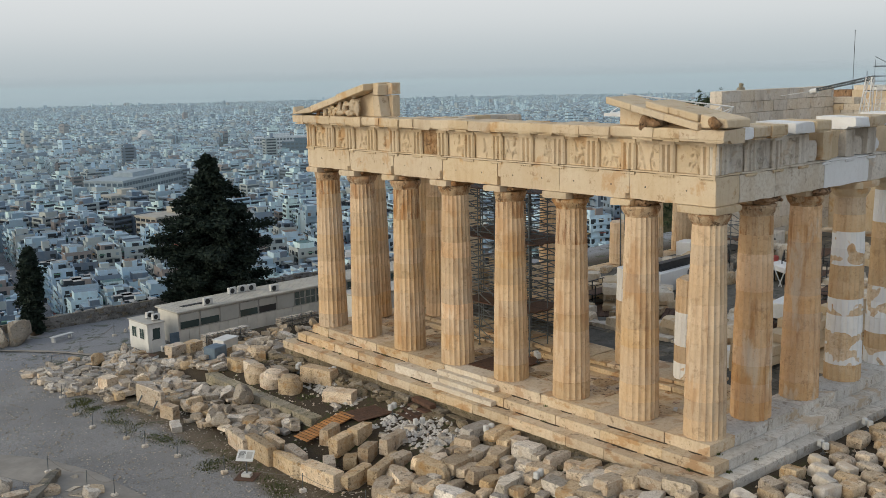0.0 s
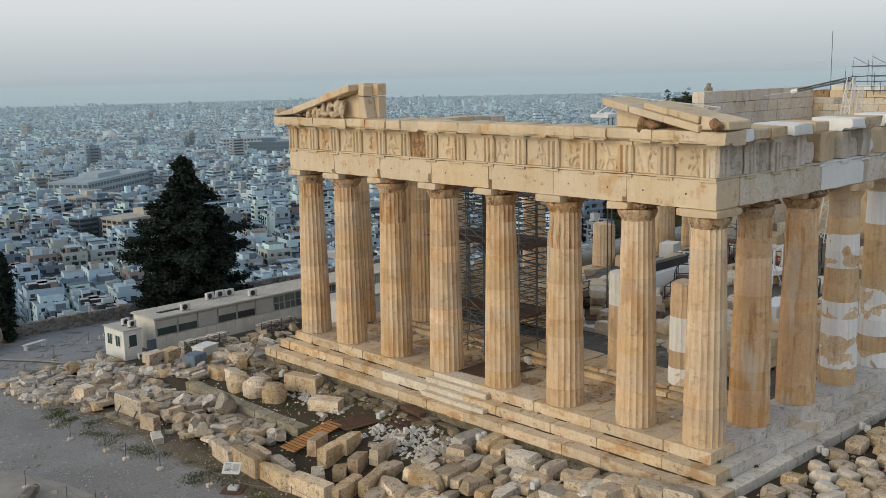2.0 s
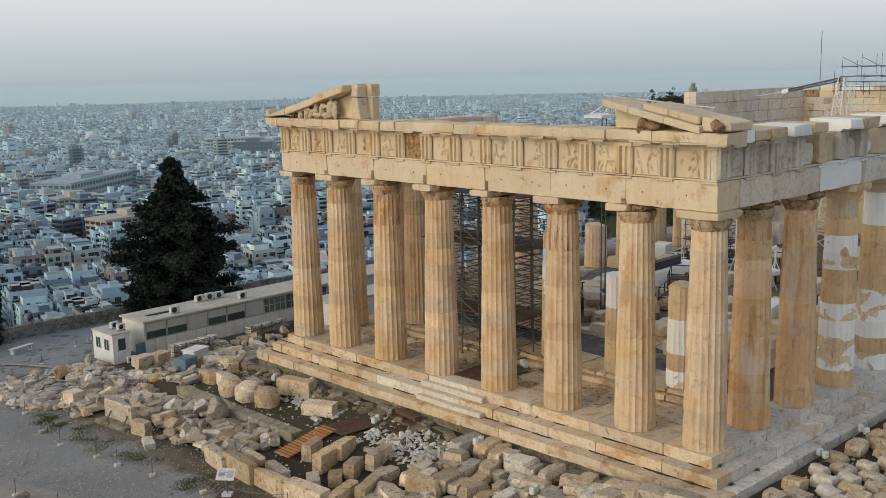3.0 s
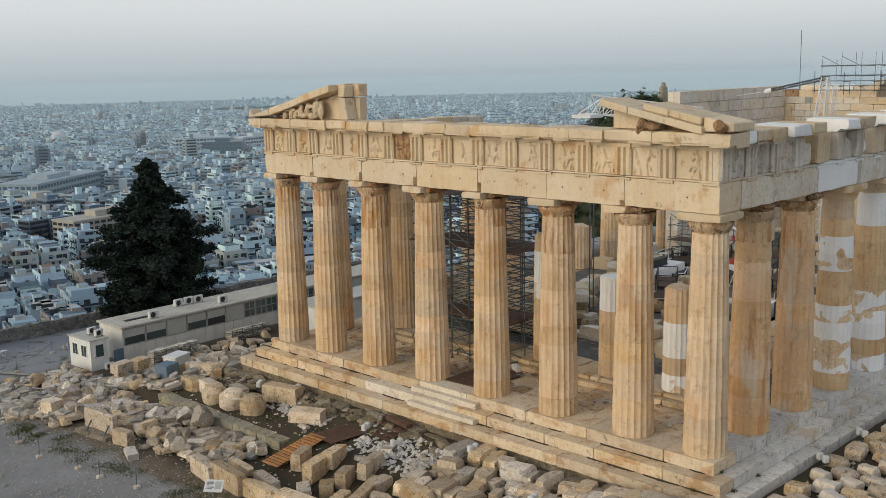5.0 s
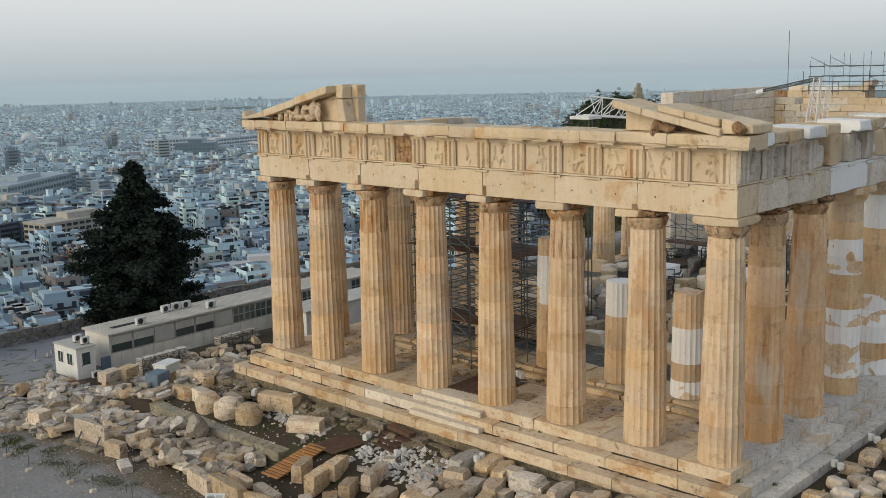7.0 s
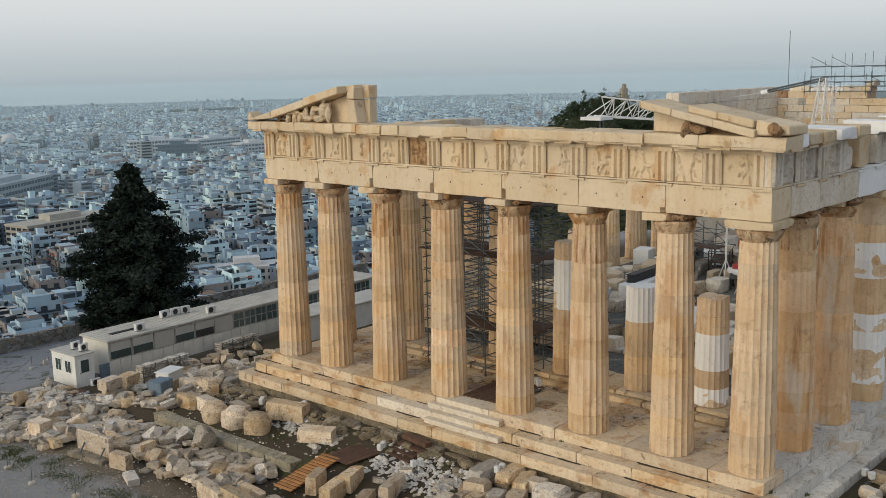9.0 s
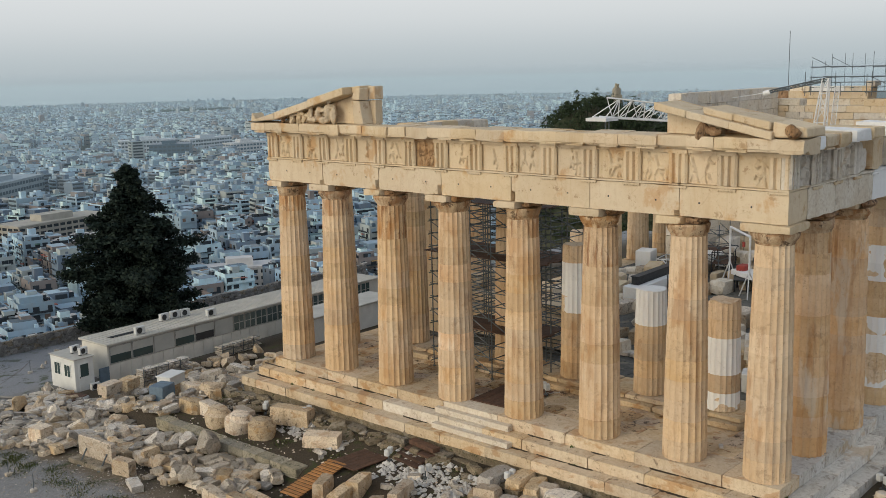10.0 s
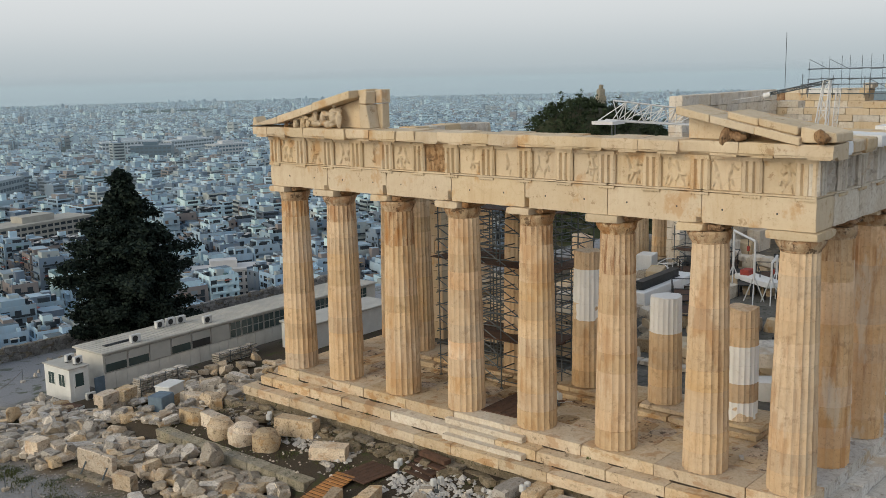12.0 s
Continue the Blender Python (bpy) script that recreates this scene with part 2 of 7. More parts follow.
PLANK = plain("weathered_plank", (0.115, 0.06, 0.036), 0.8, 0.0, 0.25, 4.0, 0.01, tint=0.25)
ORANGEWOOD = plain("fresh_plank", (0.50, 0.235, 0.075), 0.7, 0.0, 0.15, 5.0, 0.01, tint=0.2)


# ---- mesh tools ----
def mesh_from(name, verts, faces, mats, angle=35, index=None):
    me = bpy.data.meshes.new(name)
    me.from_pydata([tuple(v) for v in verts], [], [tuple(f) for f in faces])
    for m in (mats if isinstance(mats, (list, tuple)) else [mats]):
        me.materials.append(m)
    if index is not None:
        me.polygons.foreach_set("material_index", index)
    if angle is not None:
        me.shade_smooth()
        me.set_sharp_from_angle(angle=radians(angle))
    me.update()
    return me


def under(ob, parent):
    ob.parent = parent
    return ob


def piece(name, mesh, parent=None, m=None, label="", material=None):
    """An object on a mesh, under its thing. A material given here is the object's own."""
    ob = new(name, mesh)
    if parent:
        ob.parent = parent
    if m is not None:
        ob.matrix_basis = m
    if label:
        ob["label"] = label
    if material:
        ob.material_slots[0].link = 'OBJECT'
        ob.material_slots[0].material = material
    return ob


def part(name, bm, material, parent, label=""):
    me = bpy.data.meshes.new(name)
    bm.to_mesh(me)
    bm.free()
    me.materials.append(material)
    return piece(name, me, parent, None, label)


def thing(name, place, label, category, group="", kind="", turn=0.0):
    return tagged(place_at(new(name), place, turn), label, category, group, kind)


def place_at(ob, place, turn=0.0):
    ob.matrix_basis = pose(*place, 0, 0, turn)
    return ob


def grid_box(lo, hi, seg=0.6, wear=0.03, rough=0.006, seed=0, most=8):
    """A worn block: faces cut into a grid, edges and corners chipped back unevenly."""
    lo, hi = np.array(lo, float), np.array(hi, float)
    n = [int(min(most, max(1, round((hi[k] - lo[k]) / seg)))) for k in range(3)]
    ids, verts, faces = {}, [], []
    off = Vector((seed * 7.31 % 97, seed * 3.77 % 89, seed * 1.93 % 83))

    def vert(i, j, k):
        key = (i, j, k)
        if key not in ids:
            c = [lo[a] + (hi[a] - lo[a]) * key[a] / n[a] for a in range(3)]
            p = Vector(c) + off
            ext = [(-1 if key[a] == 0 else 1 if key[a] == n[a] else 0) for a in range(3)]
            cnt = sum(1 for e in ext if e)
            if cnt >= 2:
                w = max(0.12, noise.noise(p * 1.3) + 0.35 + 0.5 * max(0, noise.noise(p * 0.45)))
                w *= wear * (1.0 if cnt == 2 else 1.7)
            else:
                w = rough * (noise.noise(p * 0.9) + 0.4)
            for a in range(3):
                c[a] -= ext[a] * min(w, (hi[a] - lo[a]) * 0.3)
            ids[key] = len(verts)
            verts.append(c)
        return ids[key]

    for a in range(3):
        b, c = (a + 1) % 3, (a + 2) % 3
        for side in (0, n[a]):
            for u in range(n[b]):
                for w in range(n[c]):
                    q = []
                    for du, dw in ((0, 0), (1, 0), (1, 1), (0, 1)):
                        key = [0, 0, 0]
                        key[a], key[b], key[c] = side, u + du, w + dw
                        q.append(vert(*key))
                    faces.append(q if side else q[::-1])
    return verts, faces


def boxes(items):
    """Verts and faces of many plain boxes (x0, x1, y0, y1, z0, z1) in one mesh."""
    verts, faces = [], []
    for x0, x1, y0, y1, z0, z1 in items:
        b = len(verts)
        verts += [(x0, y0, z0), (x1, y0, z0), (x1, y1, z0), (x0, y1, z0), (x0, y0, z1), (x1, y0, z1), (x1, y1, z1), (x0, y1, z1)]
        faces += [[b + i for i in f] for f in ((3, 2, 1, 0), (4, 5, 6, 7), (0, 1, 5, 4), (1, 2, 6, 5), (2, 3, 7, 6), (3, 0, 4, 7))]
    return verts, faces


def join(*groups):
    verts, faces = [], []
    for v, f in groups:
        b = len(verts)
        verts += list(v)
        faces += [[i + b for i in q] for q in f]
    return verts, faces


def tube(a, b, r, n=6):
    a, b = Vector(a), Vector(b)
    q = (b - a).to_track_quat('Z', 'Y').to_matrix()
    verts = [p + q @ Vector((math.cos(2 * math.pi * k / n) * r, math.sin(2 * math.pi * k / n) * r, 0)) for p in (a, b) for k in range(n)]
    faces = [[k, (k + 1) % n, n + (k + 1) % n, n + k] for k in range(n)] + [list(range(n))[::-1], list(range(n, 2 * n))]
    return verts, faces


def lathe(profile, n=24):
    verts, faces = [], []
    for r, z in profile:
        verts += [(r * math.cos(2 * math.pi * k / n), r * math.sin(2 * math.pi * k / n), z) for k in range(n)]
    for i in range(len(profile) - 1):
        for k in range(n):
            k2 = (k + 1) % n
            faces.append([i * n + k, i * n + k2, (i + 1) * n + k2, (i + 1) * n + k])
    faces.append(list(range(n))[::-1])
    faces.append([(len(profile) - 1) * n + k for k in range(n)])
    return verts, faces


def shift(vf, dx, dy, dz, turn=0.0):
    c, s = math.cos(radians(turn)), math.sin(radians(turn))
    return [(x * c - y * s + dx, x * s + y * c + dy, z + dz) for x, y, z in vf[0]], vf[1]


# ---- ground ----
def smooth(a, b, x):
    t = min(1.0, max(0.0, (x - a) / (b - a)))
    return t * t * (3 - 2 * t)


HUB = Vector((-36.4, -19.0, 0))


def plateau_z(x, y):
    """Height of the ground round the temple: higher along the north flank, sinking to the south."""
    z = -3.45 - 0.55 * smooth(28, 46, y)
    far = smooth(19, 22, y)
    terrace = smooth(-6.35, -6.0, x) * far + smooth(-9.0, -4.0, x) * (1 - far)
    z += 0.9 * terrace * smooth(41, 36, y)
    z += 0.6 * smooth(9.0, 0.0, y) * smooth(-8.0, -2.0, x)
    z += 0.40 * smooth(3.0, -1.5, y) * smooth(-5.0, -2.0, x)
    z += 0.55 * smooth(-3.4, -1.7, x) * smooth(-1.0, 2.0, y) * smooth(35, 31, y)
    z += 0.25 * smooth(-14, -22, x)
    return z


def city_z(x, y):
    d = math.hypot(x - HUB.x, y - HUB.y)
    return -84.0 - 38.0 * smooth(300, 4700, d)


def ground_z(x, y):
    rim = 60.5 - 9.0 * smooth(24, 40, x)
    edge = max(smooth(rim, rim + 22, y), smooth(-50, -110, y), smooth(74, 96, x), smooth(-60, -120, x))
    p = plateau_z(x, y) + 0.05 * noise.noise(Vector((x * 0.35, y * 0.35, 0))) + 0.02 * noise.noise(Vector((x * 1.3, y * 1.3, 3)))
    if edge <= 0:
        return p
    c = city_z(x, y)
    hill = 66.0 * math.exp(-(((x - 455) / 95) ** 2 + ((y - 282) / 54) ** 2) ** 1.2) + 26.0 * math.exp(-(((x - 392) / 60) ** 2 + ((y - 296) / 38) ** 2)) + 3.0 * math.exp(-((x - 438) ** 2 + (y - 282) ** 2) / 160.0)
    return p * (1 - edge) + (c + hill) * edge


def make_ground():
    xs = sorted(set([-4900, -3000, -1500, -800, -400, -200, -120, -90, -60, -45] + list(np.arange(-32, 14, 0.7)) + list(np.arange(14, 90, 4.0)) +
                    list(np.arange(90, 200, 12.0)) + list(np.arange(200, 700, 22.0)) + [760, 900, 1200, 1700, 2500, 3500, 4900]))
    ys = sorted(set([-4900, -2500, -1000, -400, -150, -110, -80, -50, -30, -20] + list(np.arange(-14, 62, 0.8)) + list(np.arange(62, 110, 4.0)) +
                    list(np.arange(110, 460, 18.0)) + [480, 560, 700, 900, 1300, 1800, 2600, 3600, 4900]))
    verts = [(x, y, ground_z(x, y)) for y in ys for x in xs]
    n = len(xs)
    faces = [[j * n + i, j * n + i + 1, (j + 1) * n + i + 1, (j + 1) * n + i] for j in range(len(ys) - 1) for i in range(n - 1)]
    return verts, faces


def ground_material():
    m, nt, bs = nodes_of("gravel_ground")
    v = coords(nt)
    big = noise_of(nt, v, 0.16, 4, 0.6, 0.5)
    fine = noise_of(nt, v, 14.0, 6, 0.7)
    vo = nt.nodes.new("ShaderNodeTexVoronoi")
    vo.inputs["Scale"].default_value = 7.0
    nt.links.new(v, vo.inputs["Vector"])
    col = blend(nt, span(nt, big, 0.35, 0.65), (0.265, 0.262, 0.26), (0.36, 0.355, 0.35))
    col = blend(nt, span(nt, fine, 0.42, 0.66, 0, 0.85), col, (0.13, 0.125, 0.115))
    sp = span(nt, vo.outputs["Distance"], 0.0, 0.22, 1, 0)
    pebbles = noise_of(nt, v, 2.2, 2)
    col = blend(nt, calc(nt, 'MULTIPLY', sp, span(nt, pebbles, 0.46, 0.56, 0, 0.85)), col, (0.60, 0.585, 0.56))
    earth = noise_of(nt, v, 0.33, 6, 0.65, 0.8)
    sep = nt.nodes.new("ShaderNodeSeparateXYZ")
    nt.links.new(v, sep.inputs[0])
    # bare brown earth between the blocks, towards the temple
    near = calc(nt, 'ADD', span(nt, sep.outputs[0], -13.6, -11.0), calc(nt, 'MULTIPLY', span(nt, earth, 0.3, 0.7), 0.6))
    south = span(nt, sep.outputs[1], 49.0, 45.0)
    fac = calc(nt, 'MULTIPLY', span(nt, near, 0.55, 0.95), south)
    yard = blend(nt, span(nt, fine, 0.4, 0.7), (0.30, 0.31, 0.33), (0.20, 0.205, 0.215))
    col = blend(nt, span(nt, calc(nt, 'ADD', sep.outputs[1], calc(nt, 'MULTIPLY', earth, 6.0)), 49.0, 53.0, 0, 0.85), col, yard)
    brown = blend(nt, span(nt, fine, 0.35, 0.7), (0.215, 0.172, 0.125), (0.095, 0.075, 0.053))
    col = blend(nt, fac, col, brown)
    # shade in the gaps between stones, painted on as darker ground
    gap_shade = calc(nt, 'MULTIPLY', span(nt, calc(nt, 'ADD', sep.outputs[0], calc(nt, 'MULTIPLY', earth, 1.2)), -10.6, -9.4), south)
    col = blend(nt, calc(nt, 'MULTIPLY', gap_shade, 0.8), col, blend(nt, span(nt, fine, 0.4, 0.7), (0.06, 0.047, 0.033), (0.025, 0.02, 0.014)))
    grass = noise_of(nt, v, 0.9, 7, 0.7, 0.6)
    gm = calc(nt, 'MULTIPLY', span(nt, grass, 0.54, 0.62), span(nt, near, 0.3, 0.8))
    col = blend(nt, calc(nt, 'MULTIPLY', gm, 0.7), col, (0.055, 0.07, 0.025))
    far = span(nt, sep.outputs[0], 225.0, 250.0)
    col = blend(nt, far, col, blend(nt, span(nt, big, 0.4, 0.6), (0.045, 0.055, 0.028), (0.085, 0.08, 0.05)))
    nt.links.new(col, bs.inputs["Base Color"])
    bs.inputs["Roughness"].default_value = 0.95
    bs.inputs["Specular IOR Level"].default_value = 0.15
    bumped(nt, bs, calc(nt, 'ADD', fine, sp), 0.03)
    return m


GROUND = ground_material()
tagged(piece("ground", mesh_from("ground", *make_ground(), GROUND, 60)), "pale gravel and brown earth round the temple, falling to the city plain", "ground", kind="structure")


# ---- the temple: x runs back from the front, y along the front, z = 0 on the top step ----
FRONT_Y = [1.02, 4.70, 8.995, 13.29, 17.585, 21.88, 26.175, 29.855]
FLANK_X = [1.02] + [4.70 + 4.292 * i for i in range(15)] + [68.47]
LENGTH, WIDTH = 69.50, 30.88
SHAFT_TOP, CAPITAL_TOP = 9.57, 10.43
DRUMS = 11


def shaft_radius(z):
    f = z / SHAFT_TOP
    return 0.955 + (0.745 - 0.955) * f + 0.018 * math.sin(math.pi * f)


def drum_mesh(z0, z1, seed, mat, damage=1.0, broken_top=0.0):
    """One fluted drum: twenty shallow flutes, hairline joints, chipped arrises."""
    rings = [z0, z0 + 0.012] + [z0 + (z1 - z0) * k / 4 for k in (1, 3)] + [z1 - 0.012, z1]
    off = Vector((seed * 5.3 % 71, seed * 2.9 % 67, 0))
    verts, faces, n = [], [], 80
    for i, z in enumerate(rings):
        r0 = shaft_radius(z) - (0.010 if i in (0, len(rings) - 1) else 0)
        for k in range(n):
            a = 2 * math.pi * k / n
            r = r0 * (1 - (0.0, 0.046, 0.062, 0.046)[k % 4])
            p = Vector((math.cos(a), math.sin(a), z)) + off
            r -= damage * 0.15 * max(0.0, noise.noise(p * 1.7) - 0.38)
            if k % 4 == 0:
                r -= damage * 0.045 * max(0.0, noise.noise(p * 4.1 + Vector((9, 9, 9))) - 0.18)
            zz = z
            if broken_top and i >= len(rings) - 2:
                zz += broken_top * noise.noise(p * 1.1)
            verts.append((r * math.cos(a), r * math.sin(a), zz))
    for i in range(len(rings) - 1):
        for k in range(n):
            k2 = (k + 1) % n
            faces.append([i * n + k, i * n + k2, (i + 1) * n + k2, (i + 1) * n + k])
    faces.append(list(range(n))[::-1])
    faces.append([(len(rings) - 1) * n + k for k in range(n)])
    return mesh_from("drum", verts, faces, mat, 24)


def capital_meshes(seed, mat, damage=1.0):
    prof = [(0.745, SHAFT_TOP), (0.765, SHAFT_TOP + 0.03), (0.76, SHAFT_TOP + 0.06), (0.79, SHAFT_TOP + 0.10), (0.86, SHAFT_TOP + 0.19),
            (0.91, SHAFT_TOP + 0.29), (0.945, SHAFT_TOP + 0.38), (0.95, SHAFT_TOP + 0.44), (0.90, SHAFT_TOP + 0.515)]
    v, f = lathe(prof, 40)
    off = Vector((seed * 3.1, seed * 1.7, 4))
    out = []
    for x, y, z in v:
        d = 0.40 * damage * max(0.0, noise.noise(Vector((x, y, z)) * 1.35 + off) - 0.18)
        if y < -0.35 and damage:          # the side towards the flank is broken away
            d += 0.20 * min(1.0, (-0.35 - y) * 2.2) * (0.6 + 0.8 * noise.noise(Vector((x * 2.3, z * 4, seed))))
        k = max(0.72, 1 - d)
        out.append((x * k, y * k, z))
    echinus = mesh_from("echinus", out, f, mat, 40)
    z0 = SHAFT_TOP + 0.515
    if not damage:
        v, f = grid_box((-1.02, -1.02, z0), (1.02, 1.02, CAPITAL_TOP), 0.2, 0.045, 0.006, seed, 10)
        return echinus, mesh_from("abacus", v, f, MARBLE, 30), None
    cut = (-0.42, -0.15, -0.55, -0.30)[seed % 4]
    v, f = grid_box((-1.02, cut, z0), (1.02, 1.02, CAPITAL_TOP), 0.2, 0.05, 0.008, seed, 10)
    abacus = mesh_from("abacus", v, f, MARBLE, 30)
    v, f = grid_box((-0.72, -0.86, z0 + 0.01), (0.95, cut - 0.004, CAPITAL_TOP - 0.01), 0.17, 0.22, 0.10, seed + 5, 10)
    return echinus, abacus, mesh_from("broken_core", v, f, CRUST, 20)


DRUM_CACHE, CAP_CACHE = {}, {}
CUTS = [SHAFT_TOP * k / DRUMS for k in range(DRUMS + 1)]


def column(x, y, variant, label, group, top=DRUMS, mats=None, base=0.0, girth=1.0, capital=True, cap_mat=None, turn=0.0, name="column", whole=False):
    """A fluted column of stacked drums with its capital; mats gives a material drum by drum."""
    col = thing(name, (x, y, base), label, "column", group, turn=turn)
    col.scale = (girth, girth, 1)
    for i in range(top):
        mat = (mats or {}).get(i, SHAFT)
        broken = (0.05 if mat == WHITE else 0.2) if (i == top - 1 and not capital) else 0.0
        key = (i, variant, mat.name, broken)
        if key not in DRUM_CACHE:
            DRUM_CACHE[key] = drum_mesh(CUTS[i], CUTS[i + 1], variant * 13 + i, mat, 0.25 if mat == WHITE else 1.0, broken)
        piece("drum", DRUM_CACHE[key], col)
    if capital:
        cm = cap_mat or MARBLE
        key = (variant, cm.name, whole)
        if key not in CAP_CACHE:
            CAP_CACHE[key] = capital_meshes(variant, cm, 0.0 if cm == MARBLE or whole else 1.0)
        for kind_name, me in zip(("echinus", "abacus", "broken_core"), CAP_CACHE[key]):
            if me:
                piece(kind_name, me, col)
    return col


for i, y in enumerate(FRONT_Y):
    column(1.02, y, i % 4, "honey-coloured fluted marble column standing on the top step", "columns of the temple front",
           cap_mat=CAPITAL, whole=i == 0, mats={10: STREAKED, 9: STREAKED} if i in (2, 5) else {10: STREAKED} if i in (3, 6, 7) else {3: AMBER, 7: AMBER} if i == 4 else {})
for i, x in enumerate(FLANK_X[1:7]):
    pale = i in (2, 3, 4)
    mats = {k: PATCHED for k in range(DRUMS)} if pale else {k: AMBER for k in range(DRUMS)}
    if i == 0:
        mats.update({10: STREAKED})
    if i == 2:
        mats.update({10: SHAFT, 9: SHAFT, 6: SHAFT, 5: SHAFT, 0: SHAFT, 3: WHITE})
    if i == 3:
        mats.update({10: WHITE, 9: WHITE, 8: SHAFT, 7: SHAFT, 6: SHAFT, 5: SHAFT, 4: PATCHED, 2: WHITE, 1: SHAFT})
    if i == 4:
        mats.update({k: SHAFT for k in (0, 1, 2, 3, 4, 5, 10)})
    column(x, 1.02, (i + 1) % 4, "marble column patched with new white marble" if pale else "honey-coloured fluted marble column standing on the top step",
           "columns of the north flank", mats=mats, cap_mat=CAPITAL if i in (0, 1) else MARBLE)
for i, x in enumerate(FLANK_X[1:6] + FLANK_X[8:11]):
    column(x, 29.855, (i + 2) % 4, "weathered fluted marble column on the far flank", "columns of the south flank", cap_mat=CAPITAL)


column(FLANK_X[7], 29.855, 1, "broken stub of a honey-coloured column on the far flank", "columns of the south flank", top=4, capital=False)


def step_course(name, x0, x1, y0, y1, z0, z1, deep, mats, cut=3.2):
    """One course of a step as separate blocks round the edge of the platform, with its inner fill left to the core."""
    course = tagged(new(name), "worn marble step of separate blocks round the temple", "step", kind="structure")
    rnd = random.Random(int(z0 * 100))
    def run(axis, a0, a1, b0, b1):
        a, k = a0, 0
        while a < a1 - 0.3:
            b = min(a1, a + cut * rnd.uniform(0.72, 1.28))
            if a1 - b < 0.8:
                b = a1
            j = 0.008
            dz = rnd.uniform(-0.012, 0.006)
            lo, hi = ((b0, a + j, z0), (b1, b - j, z1 + dz)) if axis == 'y' else ((a + j, b0, z0), (b - j, b1, z1 + dz))
            v, f = grid_box(lo, hi, 0.22, 0.022, 0.006, rnd.randint(0, 999), 14)
            piece("block", mesh_from("block", v, f, mats(axis, a), 30), course)
            a, k = b, k + 1
    run('y', y0, y1, x0, x0 + deep)
    run('x', x0 + deep + 0.01, min(x1, 40.0), y0, y0 + deep)
    return course


def step_mat(white):
    def pick(axis, a):
        return STEPGREY if axis == 'x' else CREAM if white[0] < a < white[1] else STEP
    return pick


step_course("step_top", 0.0, LENGTH, 0.0, WIDTH, -0.55, 0.0, 1.9, step_mat((14.0, 17.2)))
step_course("step_middle", -0.70, LENGTH, -0.70, WIDTH + 0.7, -1.07, -0.55, 1.1, step_mat((12.9, 17.6)))
step_course("step_lowest", -1.43, LENGTH, -1.43, WIDTH + 1.43, -1.59, -1.07, 1.1, step_mat((90, 91)))
# two low white marble treads that ease the way up in the middle of the front
for name, lo, hi in (("tread_upper", (-0.36, 13.2, -0.548), (-0.004, 17.9, -0.26)), ("tread_lower", (-1.08, 12.7, -1.068), (-0.704, 17.5, -0.80))):
    v, f = grid_box(lo, hi, 0.4, 0.02, 0.004, 77, 12)
    tagged(piece(name, mesh_from(name, v, f, CREAM, 30)), "new pale marble tread laid on the old step", "step", kind="structure")
# the core under the pavement, and the rough footing below the steps
v, f = join(boxes([(1.85, 69.5, 1.85, 30.9, -1.5, -0.06)]))
# dark sheet added so gaps between the inner slabs read dark
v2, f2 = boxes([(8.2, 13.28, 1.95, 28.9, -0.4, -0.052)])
tagged(piece("inner_bed", mesh_from("inner_bed", v2, f2, DARKFLOOR, None)), "dark bed added under the inner paving to darken its joints", "floor", kind="structure")
tagged(piece("platform_core", mesh_from("platform_core", v, f, STEP, None)), "worn marble core of the temple platform", "platform", kind="structure")
v, f = grid_box((-1.36, -1.36, -4.4), (68, 32.3, -1.60), 1.0, 0.10, 0.05, 5, 40)
tagged(piece("footing", mesh_from("footing", v, f, ROCK, 30)), "rough mossy stone footing under the steps", "footing", kind="structure")

# the top course of the foundation, broken and mossy, that shows in front of the lowest step
foundation = tagged(new("foundation_course"), "broken mossy foundation blocks before the lowest step", "foundation", kind="structure")
rnd = random.Random(41)
for row in range(2):
    y = 1.5 if row == 0 else 10.0
    while y < 33.0:
        w = rnd.uniform(0.7, 1.7)
        if rnd.random() > (0.04 if row == 0 else 0.35):
            x1 = -1.40 - row * 0.78
            v, f = grid_box((x1 - rnd.uniform(0.45, 0.8), y + 0.02, -2.9), (x1, y + w - 0.03, (-1.70 if row == 0 else -2.05) - rnd.uniform(0.0, 0.35)), 0.28, 0.09, 0.05, int(y * 10) + row, 6)
            piece("block", mesh_from("block", v, f, ROCK, 26), foundation)
        y += w


# dark uneven strips laid in the angle of each step
def step_back_strip(name, back, tread, y0, y1, seed):
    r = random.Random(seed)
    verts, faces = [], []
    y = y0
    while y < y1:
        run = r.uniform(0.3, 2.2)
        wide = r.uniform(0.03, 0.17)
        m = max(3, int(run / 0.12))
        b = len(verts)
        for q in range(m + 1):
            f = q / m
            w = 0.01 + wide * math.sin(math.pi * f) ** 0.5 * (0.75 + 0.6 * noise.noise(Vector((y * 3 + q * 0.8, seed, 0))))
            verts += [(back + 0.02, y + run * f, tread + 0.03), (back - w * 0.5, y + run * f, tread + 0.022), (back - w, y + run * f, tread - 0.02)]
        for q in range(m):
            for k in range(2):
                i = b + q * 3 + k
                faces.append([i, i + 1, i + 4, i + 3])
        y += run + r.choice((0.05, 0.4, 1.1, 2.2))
    return tagged(piece(name, mesh_from(name, verts, [q[::-1] for q in faces], STRIPDARK, 30)), "dark uneven strip along the back of the step", "soil", kind="stuff")


step_back_strip("step_back_strip", 0.0, -0.55, 0.4, 12.9, 3)
step_back_strip("step_back_strip", 0.0, -0.55, 18.2, 30.6, 4)
step_back_strip("step_back_strip", -0.70, -1.07, -0.4, 12.4, 5)
step_back_strip("step_back_strip", -0.70, -1.07, 18.0, 31.2, 6)

